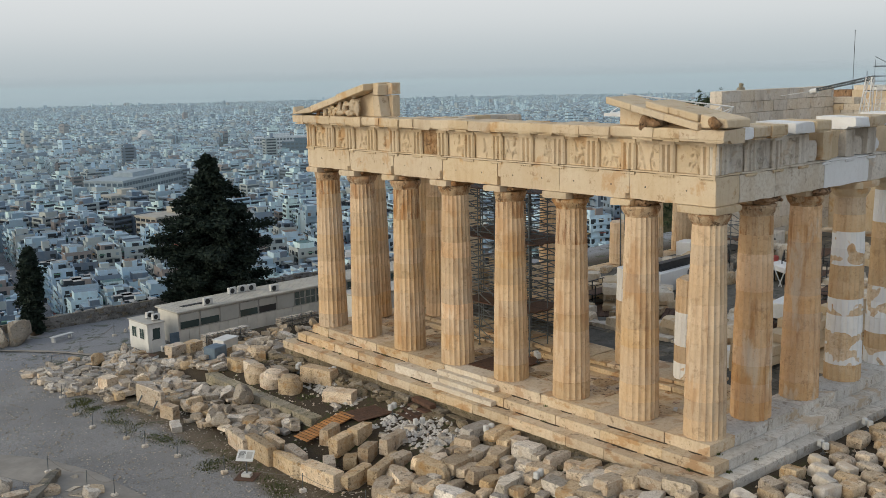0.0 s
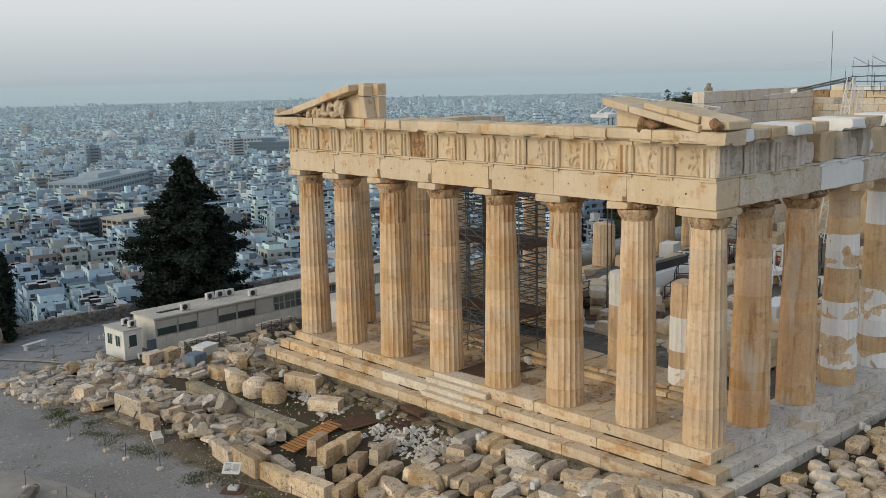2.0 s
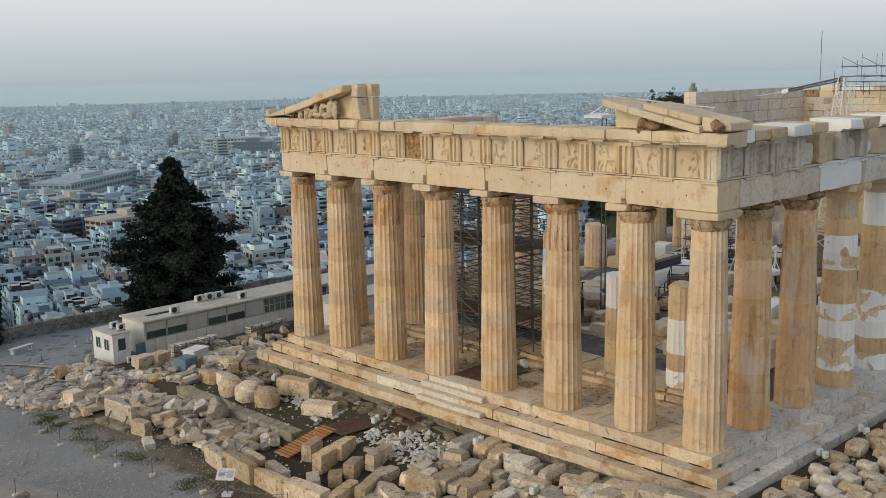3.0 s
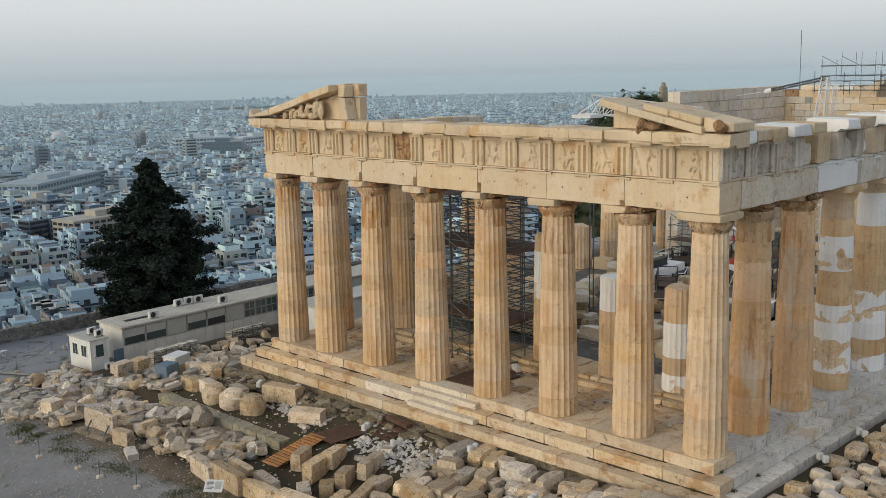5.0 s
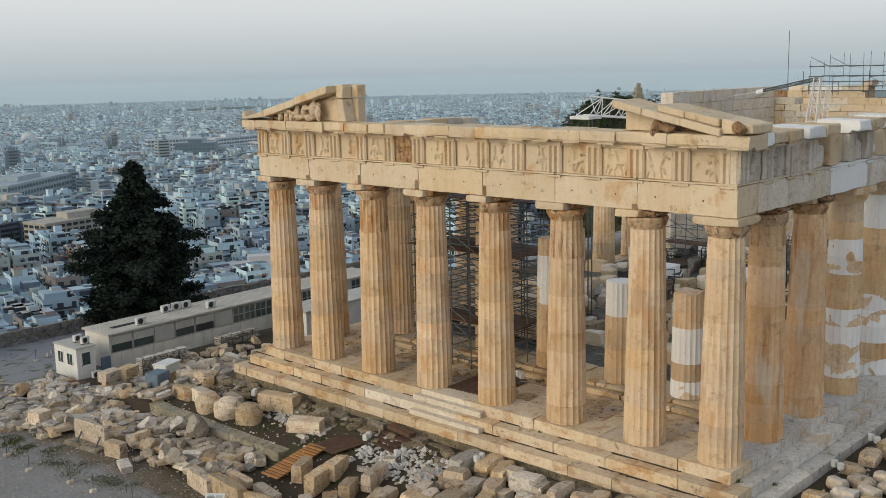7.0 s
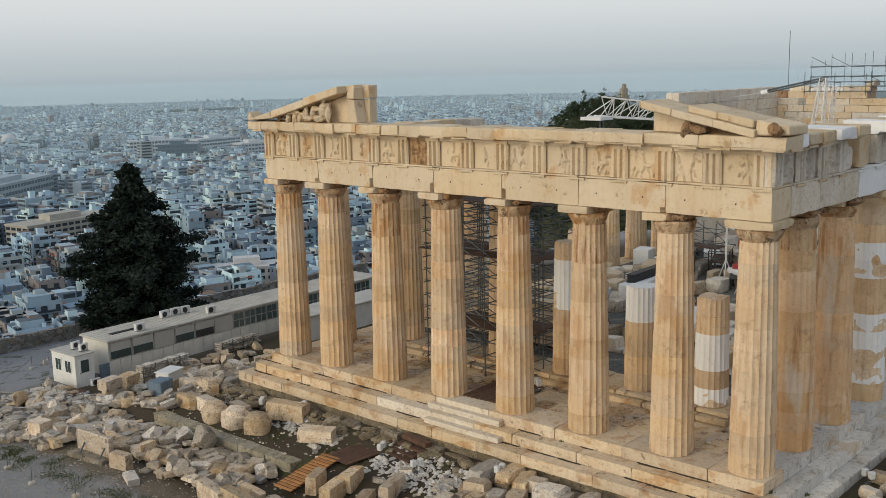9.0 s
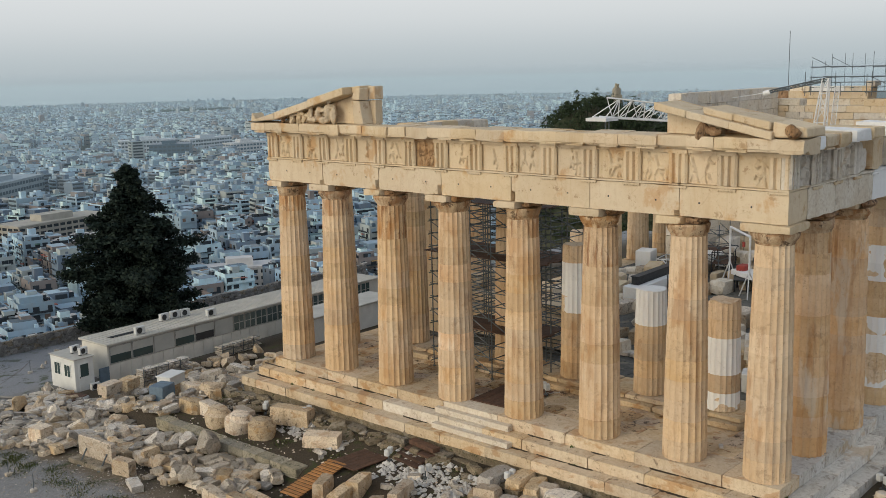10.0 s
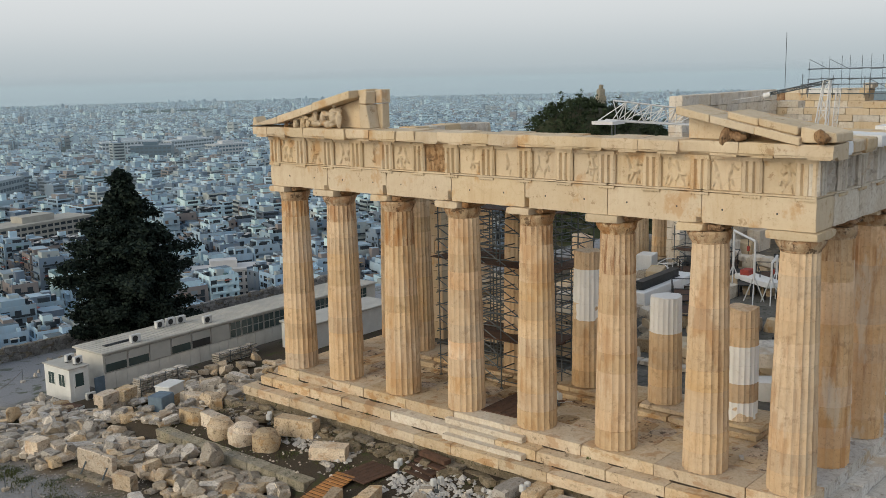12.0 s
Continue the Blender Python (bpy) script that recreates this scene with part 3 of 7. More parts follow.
# pavement slabs inside the colonnade
pavement = tagged(new("temple_pavement"), "worn marble paving slabs with dark open joints", "pavement", kind="structure")
rnd = random.Random(3)
for ix in range(9):
    for iy in range(24):
        x0, y0 = 1.93 + ix * 1.26, 1.93 + iy * 1.128
        lo, hi = (x0 + rnd.uniform(0.0, 0.035), y0 + rnd.uniform(0.0, 0.04), -0.30), (x0 + 1.25 - rnd.uniform(0, 0.03), y0 + 1.118 - rnd.uniform(0, 0.02), rnd.uniform(-0.08, 0.0))
        v, f = grid_box(lo, hi, 0.35, 0.05, 0.014, ix * 30 + iy)
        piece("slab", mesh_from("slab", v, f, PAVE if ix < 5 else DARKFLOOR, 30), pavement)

# ---- entablature ----
Z_ARCH, Z_FRIEZE, Z_CORNICE, Z_TOP = 10.43, 11.78, 13.13, 13.74
FACE = 0.135
front = tagged(new("front_entablature"), "honey marble entablature over the front columns, joints and chips", "entablature")
flank = tagged(new("flank_entablature"), "grey and white marble entablature along the north flank", "entablature")


def frame_of(side):
    """Maps (along, out, z) of a facade into the world: out counts from the face outwards."""
    if side == 'front':
        return lambda a, o, z: (FACE - o, a, z)
    return lambda a, o, z: (a, FACE - o, z)


def mapped(vf, side):
    fm = frame_of(side)
    v = [fm(*p) for p in vf[0]]
    f = [list(q)[::-1] for q in vf[1]] if side == 'front' else [list(q) for q in vf[1]]
    return v, f


def facade_block(name, side, parent, a0, a1, o0, o1, z0, z1, mat, seed, seg=0.4, wear=0.05, rough=0.012, label=""):
    vf = grid_box((a0, o0, z0), (a1, o1, z1), seg, wear, rough, seed, 10)
    return piece(name, mesh_from(name, *mapped(vf, side), mat, 30), parent, label=label)


def beam(side, parent, a0, a1, mat, seed, chips=()):
    """A beam of the architrave; chips are broken lower corners (along, reach, depth)."""
    v, f = grid_box((a0, -1.75, Z_ARCH), (a1, 0.0, Z_FRIEZE - 0.105), 0.24, 0.03, 0.005, seed, 18)
    out = []
    for a, o, z in v:
        for c, reach, deep in chips:
            e = ((a - c) / reach) ** 2 + ((z - Z_ARCH) / (reach * 1.5)) ** 2
            if e < 1 and o > -0.4:
                o -= deep * (1 - e) ** 0.5
        out.append((a, o, z))
    piece("architrave_block", mesh_from("architrave_block", *mapped((out, f), side), mat, 30), parent)


def regula(side, parent, a, mat):
    items = [(a - 0.42, a + 0.42, 0.0, 0.075, Z_FRIEZE - 0.185, Z_FRIEZE - 0.105)]
    for k in range(6):
        c = a - 0.35 + 0.14 * k
        items.append((c - 0.04, c + 0.04, 0.0, 0.06, Z_FRIEZE - 0.225, Z_FRIEZE - 0.187))
    piece("regula", mesh_from("regula", *mapped(boxes(items), side), mat, None), parent)


def triglyph(side, parent, a, mat, seed, worn=1.0, top=Z_CORNICE):
    """An upright block with two full grooves and two half grooves cut into its face."""
    z0, z1 = Z_FRIEZE, top
    half = 0.4225
    prof = [(-half, -0.15), (-half, -0.08), (-half + 0.075, 0.0), (-0.225, 0.0), (-0.16, -0.13), (-0.12, -0.13), (-0.06, 0.0), (0.06, 0.0), (0.12, -0.13), (0.16, -0.13), (0.225, 0.0), (half - 0.075, 0.0), (half, -0.08), (half, -0.15)]
    zs = [z0, z0 + 0.4, z0 + 0.8, z1 - 0.16]
    verts, faces, n = [], [], len(prof)
    for z in zs:
        for u, o in prof:
            j = noise.noise(Vector((u * 3, seed * 3.3, z * 1.6)))
            verts.append((a + u, 0.05 + o - worn * max(0, j - 0.2) * 0.12, z))
    for i in range(len(zs) - 1):
        for k in range(n - 1):
            faces.append([i * n + k, i * n + k + 1, (i + 1) * n + k + 1, (i + 1) * n + k])
    cap = boxes([(a - half, a + half, -0.25, 0.065, z1 - 0.16, z1)])
    vf = join((verts, faces), cap, boxes([(a - half, a + half, -0.45, -0.085, z0, z1 - 0.16)]))
    piece("triglyph", mesh_from("triglyph", *mapped(vf, side), mat, 30), parent)


def metope(side, parent, a0, a1, mat, seed, top=Z_CORNICE, carve=1.0):
    """A slab set back between triglyphs, with the battered remains of a relief: thick strokes that swell and break off."""
    nx, nz = 36, 36
    rnd = random.Random(seed)
    strokes = []
    for g in range(rnd.choice((1, 2, 2))):
        c = rnd.uniform(0.35, 0.65) if g == 0 else rnd.choice((rnd.uniform(0.18, 0.3), rnd.uniform(0.7, 0.82)))
        lean = rnd.uniform(-0.12, 0.12)
        waist, neck = (c, rnd.uniform(0.40, 0.48)), (c + lean, rnd.uniform(0.70, 0.78))
        strokes.append((waist, neck, 0.062))
        for q in (-1, 1):
            knee = (c + q * rnd.uniform(0.04, 0.13), rnd.uniform(0.22, 0.28))
            strokes.append((waist, knee, 0.04))
            if rnd.random() < 0.75:
                strokes.append((knee, (knee[0] + rnd.uniform(-0.10, 0.10), 0.05), 0.028))
            if rnd.random() < 0.5:
                strokes.append((neck, (c + lean + q * rnd.uniform(0.10, 0.2), rnd.uniform(0.5, 0.85)), 0.027))
        if rnd.random() < 0.6:
            strokes.append(((neck[0] + lean * 0.4, neck[1] + 0.09), (neck[0] + lean * 0.5, neck[1] + 0.10), 0.045))
        if g == 0 and rnd.random() < 0.55:
            d = rnd.choice((-1, 1))
            strokes.append((waist, (c + d * 0.28, 0.42), 0.068))
            strokes.append(((c + d * 0.28, 0.42), (c + d * rnd.uniform(0.24, 0.34), 0.08), 0.032))
    verts, faces = [], []
    for j in range(nz + 1):
        for i in range(nx + 1):
            u, w = i / nx, j / nz
            h = 0.0
            for (ax, az), (bx, bz), rad in strokes:
                dx, dz = bx - ax, bz - az
                t = max(0.0, min(1.0, ((u - ax) * dx + (w - az) * dz) / (dx * dx + dz * dz + 1e-6)))
                e = math.hypot(u - ax - t * dx, w - az - t * dz) / rad
                h = max(h, min(1.0, 1.9 * max(0.0, 1.0 - e)) ** 0.5 * (0.55 + 6.0 * rad))
            p = Vector((u * 4 + seed * 3.1, w * 4, 0))
            h *= max(0.0, min(1.0, 0.82 + 1.9 * noise.noise(p * 1.3)))
            verts.append((a0 + (a1 - a0) * u, -0.155 + carve * 0.12 * h + 0.012 * noise.noise(p * 2), Z_FRIEZE + (top - Z_FRIEZE) * w))
    for j in range(nz):
        for i in range(nx):
            b = j * (nx + 1) + i
            faces.append([b, b + 1, b + nx + 2, b + nx + 1])
    vf = join((verts, faces), boxes([(a0, a1, -0.40, -0.18, Z_FRIEZE, top), (a0, a1, -0.13, -0.02, top - 0.13, top)]))
    piece("metope", mesh_from("metope", *mapped(vf, side), mat, 40), parent)


def cornice_block(side, parent, a0, a1, mat, seed, out=0.72, back=-0.9, z0=Z_CORNICE, lift=0.0, wear=0.13, mutules=True):
    """A projecting cornice block with a sloping soffit; its broken lip differs from block to block."""
    na = max(2, int((a1 - a0) / 0.22))
    prof = [(back, z0), (0.02, z0), (0.10, z0 + 0.06), (0.16, z0 + 0.14), (out - 0.06, z0 + 0.08), (out - 0.05, z0 + 0.16), (out, z0 + 0.19), (out, z0 + 0.54), (out - 0.04, z0 + 0.60), (back, z0 + 0.61 + lift)]
    verts, faces, n = [], [], len(prof)
    for i in range(na + 1):
        a = a0 + 0.006 + (a1 - a0 - 0.012) * i / na
        for k, (o, z) in enumerate(prof):
            if 3 < k < 9:
                p = Vector((a * 0.9 + seed, k * 0.22, seed * 1.7))
                chip = wear * max(0.0, noise.noise(p) + 0.25) * (1.6 if i in (0, na) else 1.0) + 0.5 * wear * max(0, noise.noise(p * 3.3))
                o -= chip
                z += 0.35 * chip * (1 if k < 6 else -0.8)
            verts.append((a, o, z))
    for i in range(na):
        for k in range(n):
            k2 = (k + 1) % n
            faces.append([i * n + k, (i + 1) * n + k, (i + 1) * n + k2, i * n + k2])
    faces.append(list(range(n)))
    faces.append([na * n + k for k in range(n)][::-1])
    vf = (verts, [list(q)[::-1] for q in faces])
    items = []
    if mutules:
        items = [(a0 + 0.1, a0 + 0.1 + min(0.84, a1 - a0 - 0.2), 0.18, out - 0.13, z0 + 0.03, z0 + 0.10)]
    piece("cornice_block", mesh_from("cornice_block", *mapped(join(vf, boxes(items)), side), mat, 30), parent)


# front: seven beams meeting over the column axes, fifteen triglyphs, fourteen metopes
ends = [0.135] + FRONT_Y[1:-1] + [30.745]
for i in range(7):
    beam('front', front, ends[i] + 0.006, ends[i + 1] - 0.006, MARBLE, 20 + i, {1: [(ends[1], 0.14, 0.5)], 2: [(ends[3], 0.22, 0.8)], 4: [(ends[4], 0.18, 1.0)], 5: [(ends[5], 0.20, 1.2)], 6: [(ends[6], 0.15, 0.6)]}.get(i, []))
    facade_block("fascia", 'front', front, ends[i] + 0.004, ends[i + 1] - 0.004, -1.75, 0.065, Z_FRIEZE - 0.103, Z_FRIEZE - 0.002, MARBLE, 40 + i, 0.25, 0.035, 0.004)
TRI = [0.135 + 0.4225 + k * (30.61 - 0.845) / 14 for k in range(15)]
for k, a in enumerate(TRI):
    regula('front', front, a, MARBLE)
    triglyph('front', front, a, MARBLE, k)
    if k < 14:
        metope('front', front, a + 0.4225, TRI[k + 1] - 0.4225, RUSTY if k == 8 else MARBLE, 60 + k)
v, f = boxes([(0.6, 1.85, 0.62, 30.25, Z_FRIEZE, Z_CORNICE - 0.01)])
piece("backing_wall", mesh_from("backing_wall", v, f, MARBLE, None), front)
CORN = [-0.60, 1.55, 2.95, 4.1, 5.5, 7.3, 9.0, 10.4, 11.9, 13.3, 15.0, 16.4, 18.0, 19.35, 20.6, 22.4, 24.1, 25.6, 27.2, 28.7, 30.2, 31.45]
for k in range(len(CORN) - 1):
    low = 0.18 if 4.1 <= CORN[k] < 5.5 else 0.12 if 5.5 <= CORN[k] < 19.3 else 0.0
    cornice_block('front', front, CORN[k], CORN[k + 1], MARBLE, k + 5, 0.72 - low - (0.0, 0.05, 0.02, 0.08, 0.0, 0.03)[k % 6], lift=(0.0, 0.04, -0.03, 0.02)[k % 4], mutules=k % 5 != 3)

# peg holes from shields once hung there: proud dark patches, hole shade as colour
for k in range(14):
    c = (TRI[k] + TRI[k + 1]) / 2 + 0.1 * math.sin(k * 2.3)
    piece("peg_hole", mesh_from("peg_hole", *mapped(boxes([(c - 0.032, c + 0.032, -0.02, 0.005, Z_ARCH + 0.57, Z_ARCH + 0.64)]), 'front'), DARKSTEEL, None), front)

# north flank: the first beams are old, the third one new white marble
for i in range(9):
    x0 = 1.90 if i == 0 else FLANK_X[i]
    mat = WHITE if i in (2, 4) else CREAM if i < 2 else GREYED
    beam('flank', flank, x0 + 0.006, FLANK_X[i + 1] - 0.006, mat, 120 + i)
    facade_block("fascia", 'flank', flank, x0 + 0.004, FLANK_X[i + 1] - 0.004, -1.75, 0.065, Z_FRIEZE - 0.103, Z_FRIEZE - 0.002, mat, 140 + i, 0.25, 0.035, 0.004)
FTRI = [0.5575 + 2.14 * k for k in range(18)]
for k, a in enumerate(FTRI):
    old = a < 9
    if k:
        regula('flank', flank, a, MARBLE if old else WHITE)
    if k < 3:
        triglyph('flank', flank, a, GREYED, 90 + k, 1.0)
        if k < 3:
            metope('flank', flank, a + 0.4225, FTRI[k + 1] - 0.4225, GREYED, 160 + k, carve=1.6)
    else:
        rr = random.Random(k)
        facade_block("frieze_block", 'flank', flank, a - 0.45, a + 0.43, -0.75, 0.04, Z_FRIEZE, Z_CORNICE - rr.uniform(0, 0.02), (GREYED, MARBLE, GREYED)[k % 3], 180 + k, 0.2, 0.04, 0.012)
        if k % 4 != 2:
            facade_block("frieze_block", 'flank', flank, a + 0.5, a + 0.5 + rr.uniform(0.9, 1.15), -1.1, -0.10 - rr.uniform(0, 0.1), Z_FRIEZE, Z_CORNICE - rr.choice((0.01, 0.01, 0.35)), (GREYED, MARBLE, GREYED)[k % 3], 200 + k, 0.2, 0.07, 0.03)
        else:
            facade_block("frieze_block", 'flank', flank, a + 0.7, a + 1.3, -0.9, -0.2, Z_FRIEZE, Z_FRIEZE + 0.75, WHITE, 220 + k, 0.18, 0.16, 0.06)
v, f = boxes([(1.87, 5.6, 0.6, 1.8, Z_FRIEZE, Z_CORNICE - 0.01)])
piece("backing_wall", mesh_from("backing_wall", v, f, MARBLE, None), flank)
for k, (x0, x1) in enumerate(((0.15, 1.9), (1.9, 3.2), (3.2, 4.6))):
    cornice_block('flank', flank, x0, x1, WHITE if k == 0 else MARBLE, 300 + k)
for k, (x0, x1, mat) in enumerate(((5.35, 7.0, WHITE), (7.0, 8.3, MARBLE), (10.7, 12.1, WHITE), (12.1, 13.9, MARBLE), (15.1, 16.8, WHITE), (17.2, 18.6, MARBLE), (19.4, 21.2, WHITE))):
    cornice_block('flank', flank, x0, x1, mat, 310 + k, 0.62, -1.5, Z_CORNICE + 0.002, mutules=mat == MARBLE)


# south flank: beams and frieze blocks stand over the first columns and break off
south = tagged(new("flank_entablature"), "weathered grey marble entablature on the south flank, broken off", "entablature")
for i in range(4):
    x0, x1 = (1.90 if i == 0 else FLANK_X[i]), FLANK_X[i + 1] + (0.5 if i == 3 else 0.0)
    v, f = grid_box((x0 + 0.006, 29.0, Z_ARCH), (x1 - 0.006, 30.74, Z_FRIEZE - 0.002), 0.35, 0.035, 0.008, 400 + i, 12)
    piece("architrave_block", mesh_from("architrave_block", v, f, GREYED, 30), south)
    for j in range(3):
        a, b = x0 + (x1 - x0) * j / 3, x0 + (x1 - x0) * (j + 1) / 3
        v, f = grid_box((a + 0.01, 29.1 + 0.05 * (j % 2), Z_FRIEZE), (b - 0.01, 30.6, Z_CORNICE - 0.02 - 0.04 * ((i + j) % 3)), 0.3, 0.05, 0.015, 420 + 3 * i + j, 8)
        piece("frieze_block", mesh_from("frieze_block", v, f, GREYED if (i + j) % 3 else MARBLE, 30), south)


# ---- what is left of the two pediment corners ----
def wedge(profile, x0, x1):
    """A solid from a polygon in the y-z plane, drawn out along x."""
    n = len(profile)
    verts = [(x0, y, z) for y, z in profile] + [(x1, y, z) for y, z in profile]
    faces = [list(range(n))[::-1], list(range(n, 2 * n))] + [[k, (k + 1) % n, n + (k + 1) % n, n + k] for k in range(n)]
    return verts, faces


def finished(name, vf, mat, parent=None, bevel=0.03, cuts=0, jitter=0.0, seed=0, label="", angle=35):
    """A solid with softened, slightly uneven edges."""
    bm = bmesh.new()
    vs = [bm.verts.new(v) for v in vf[0]]
    for q in vf[1]:
        bm.faces.new([vs[i] for i in q])
    bmesh.ops.recalc_face_normals(bm, faces=bm.faces)
    if bevel:
        bmesh.ops.bevel(bm, geom=bm.edges[:], offset=bevel, segments=1, affect='EDGES', profile=0.5)
    if cuts:
        bmesh.ops.triangulate(bm, faces=[q for q in bm.faces if len(q.verts) > 4])
        bmesh.ops.subdivide_edges(bm, edges=bm.edges[:], cuts=cuts, use_grid_fill=True)
    if jitter:
        off = Vector((seed * 3.3, seed * 1.1, seed * 0.7))
        for q in bm.verts:
            q.co += jitter * noise.noise_vector(q.co * 1.4 + off)
    me = bpy.data.meshes.new(name)
    bm.to_mesh(me)
    bm.free()
    me.materials.append(mat)
    me.shade_smooth()
    me.set_sharp_from_angle(angle=radians(angle))
    return piece(name, me, parent, label=label)


def rake(y, y0=31.5, z0=13.70, slope=0.245):
    return z0 + slope * (y0 - y)


south_ped = tagged(new("pediment_corner"), "surviving honey marble pediment corner with raking cornice and tympanum", "pediment", group="pediment corners")
for k, (a, b) in enumerate(((31.5, 29.2), (29.2, 26.4), (26.4, 23.6))):
    prof = [(a, max(13.752, rake(a) - 0.36)), (a, rake(a) + 0.06), (b + 0.01, rake(b) + 0.02), (b + 0.01, max(13.752, rake(b) - 0.36))]
    finished("raking_block", wedge(prof, -0.56, 1.1), MARBLE, south_ped, 0.03, 2, 0.03, k)
finished("tympanum", wedge([(29.9, 13.752), (29.9, rake(29.9) - 0.38), (23.62, rake(23.62) - 0.38), (23.62, 13.752)], 0.42, 0.85), MARBLE, south_ped, 0.02, 2, 0.012, 4)
finished("top_block", wedge([(23.62, 15.34), (23.62, 15.66), (23.05, 15.72), (23.05, 15.40)], 0.10, 1.0), MARBLE, south_ped, 0.03, 2, 0.02, 5)
finished("upright_block", wedge([(23.52, 13.752), (23.56, 14.98), (23.02, 14.94), (22.80, 13.752)], 0.05, 0.79), MARBLE, south_ped, 0.03, 2, 0.02, 6)
finished("upright_block", wedge([(23.50, 15.02), (23.46, 15.30), (23.10, 15.62), (22.92, 15.58), (22.98, 14.98)], 0.0, 0.69), MARBLE, south_ped, 0.03, 2, 0.02, 10)
finished("upright_block", wedge([(23.2, 13.752), (23.2, 14.95), (22.62, 14.98), (22.62, 13.752)], 0.80, 1.35), MARBLE, south_ped, 0.03, 2, 0.02, 7)
finished("upright_block", wedge([(23.2, 14.99), (23.2, 15.66), (22.55, 15.70), (22.55, 15.0)], 0.70, 1.35), MARBLE, south_ped, 0.04, 2, 0.03, 8)

finished("corner_stub", wedge([(31.35, 13.752), (31.3, 14.25), (31.15, 14.2), (30.95, 13.9), (30.95, 13.752)], -0.45, 0.3), MARBLE, south_ped, 0.04, 2, 0.04, 9)
north_ped = tagged(new("pediment_corner"), "broken marble pediment corner with a tilted raking cornice and lion spout", "pediment", group="pediment corners")


def rake2(y):
    return 13.98 + 0.213 * (0.65 - y) * -1


for k, (a, b, t0, up) in enumerate(((0.6, 2.3, 0.30, 0.0), (2.3, 4.1, 0.30, 0.0), (4.1, 5.5, 0.30, 0.02))):
    prof = [(a, rake2(a) - t0 + up), (a, rake2(a) + up), (b - 0.01, rake2(b) + up), (b - 0.01, rake2(b) - t0 + up)]
    finished("raking_block", wedge(prof, -0.62, 1.5), MARBLE, north_ped, 0.03, 2, 0.025, 11 + k)
for k, (a, b, t0) in enumerate(((0.75, 2.25, 0.33), (2.25, 3.5, 0.30))):
    prof = [(a, rake2(a) + 0.012), (a, rake2(a) + t0), (b - 0.02, rake2(b) + t0 - 0.02), (b - 0.02, rake2(b) + 0.012)]
    finished("raking_block", wedge(prof, -0.40, 1.6), MARBLE, north_ped, 0.04, 2, 0.03, 21 + k)
finished("corner_block", wedge([(-0.62, 13.755), (-0.62, 14.12), (0.66, 14.36), (0.66, 13.755)], -0.35, 1.4), MARBLE, north_ped, 0.05, 2, 0.05, 25)
finished("tympanum", wedge([(3.0, 13.752), (3.0, rake2(3.0) - 0.31), (5.35, rake2(5.35) - 0.31), (5.35, 13.752)], 0.20, 0.8), MARBLE, north_ped, 0.02, 2, 0.012, 26)
# dark backing block added; its colour stands for the shaded void under the rake
finished("tympanum", wedge([(1.3, 13.752), (1.3, rake2(1.3) - 0.305), (2.99, rake2(2.99) - 0.305), (2.99, 13.752)], 0.55, 1.1), CRUST, north_ped, 0.0, 2, 0.0, 27)


def lump(name, blobs, mat, place, label, category, res=10, group="", size=1.0):
    """A worn carving: overlapping rounded masses pressed into one mesh."""
    bm = bmesh.new()
    for cx, cy, cz, rx, ry, rz in blobs:
        made = bmesh.ops.create_icosphere(bm, subdivisions=2, radius=1.0)
        cx, cy, cz, rx, ry, rz = [c * size for c in (cx, cy, cz, rx, ry, rz)]
        for q in made['verts']:
            p = q.co.copy()
            k = 1 + 0.18 * noise.noise(p * 1.7 + Vector((cx * 9, cy * 9, cz * 9)))
            q.co = Vector((cx + p.x * rx * k, cy + p.y * ry * k, cz + p.z * rz * k))
    me = bpy.data.meshes.new(name)
    bm.to_mesh(me)
    bm.free()
    raw = new(name, me)
    mod = raw.modifiers.new("fuse", 'REMESH')
    mod.mode, mod.voxel_size = 'VOXEL', 0.035
    fused = bpy.data.meshes.new_from_object(raw.evaluated_get(bpy.context.evaluated_depsgraph_get()))
    bpy.data.objects.remove(raw)
    fused.name = name
    for q in fused.vertices:
        q.co += 0.055 * noise.noise_vector(q.co * 3.5 + Vector(place)) + 0.03 * noise.noise_vector(q.co * 9 + Vector(place))
    fused.materials.clear()
    fused.materials.append(mat)
    fused.shade_smooth()
    return tagged(piece(name, fused, None, pose(*place)), label, category, group)


lump("reclining_statue", [(0, 0.10, 0.16, .30, .34, .18), (0, -0.22, 0.46, .24, .22, .36), (0.02, -0.26, 0.74, .22, .30, .14), (-.02, -0.24, 1.08, .13, .13, .17), (-.14, 0.42, 0.44, .15, .14, .34), (-.14, 0.30, 0.62, .13, .28, .12),
                          (-.14, 0.80, 0.18, .15, .42, .13), (-.05, 1.0, 0.48, .14, .13, .36), (-.02, -.52, 0.38, .15, .14, .42), (-.16, -.02, .62, .10, .26, .09), (.1, .5, .2, .2, .7, .16)],
     MARBLE, (-0.15, 25.35, 13.75), "worn marble reclining figure in the pediment corner", "statue", group="pediment carvings", size=1.15)
lump("seated_statue", [(0, 0, 0.25, .22, .22, .28), (0, -.02, .55, .2, .2, .26), (-.02, -.05, .88, .12, .13, .15), (-.16, .22, .40, .14, .26, .13), (-.2, .40, .2, .12, .12, .28)], MARBLE, (0.0, 26.75, 13.75), "worn marble seated figure in the pediment corner", "statue", group="pediment carvings")
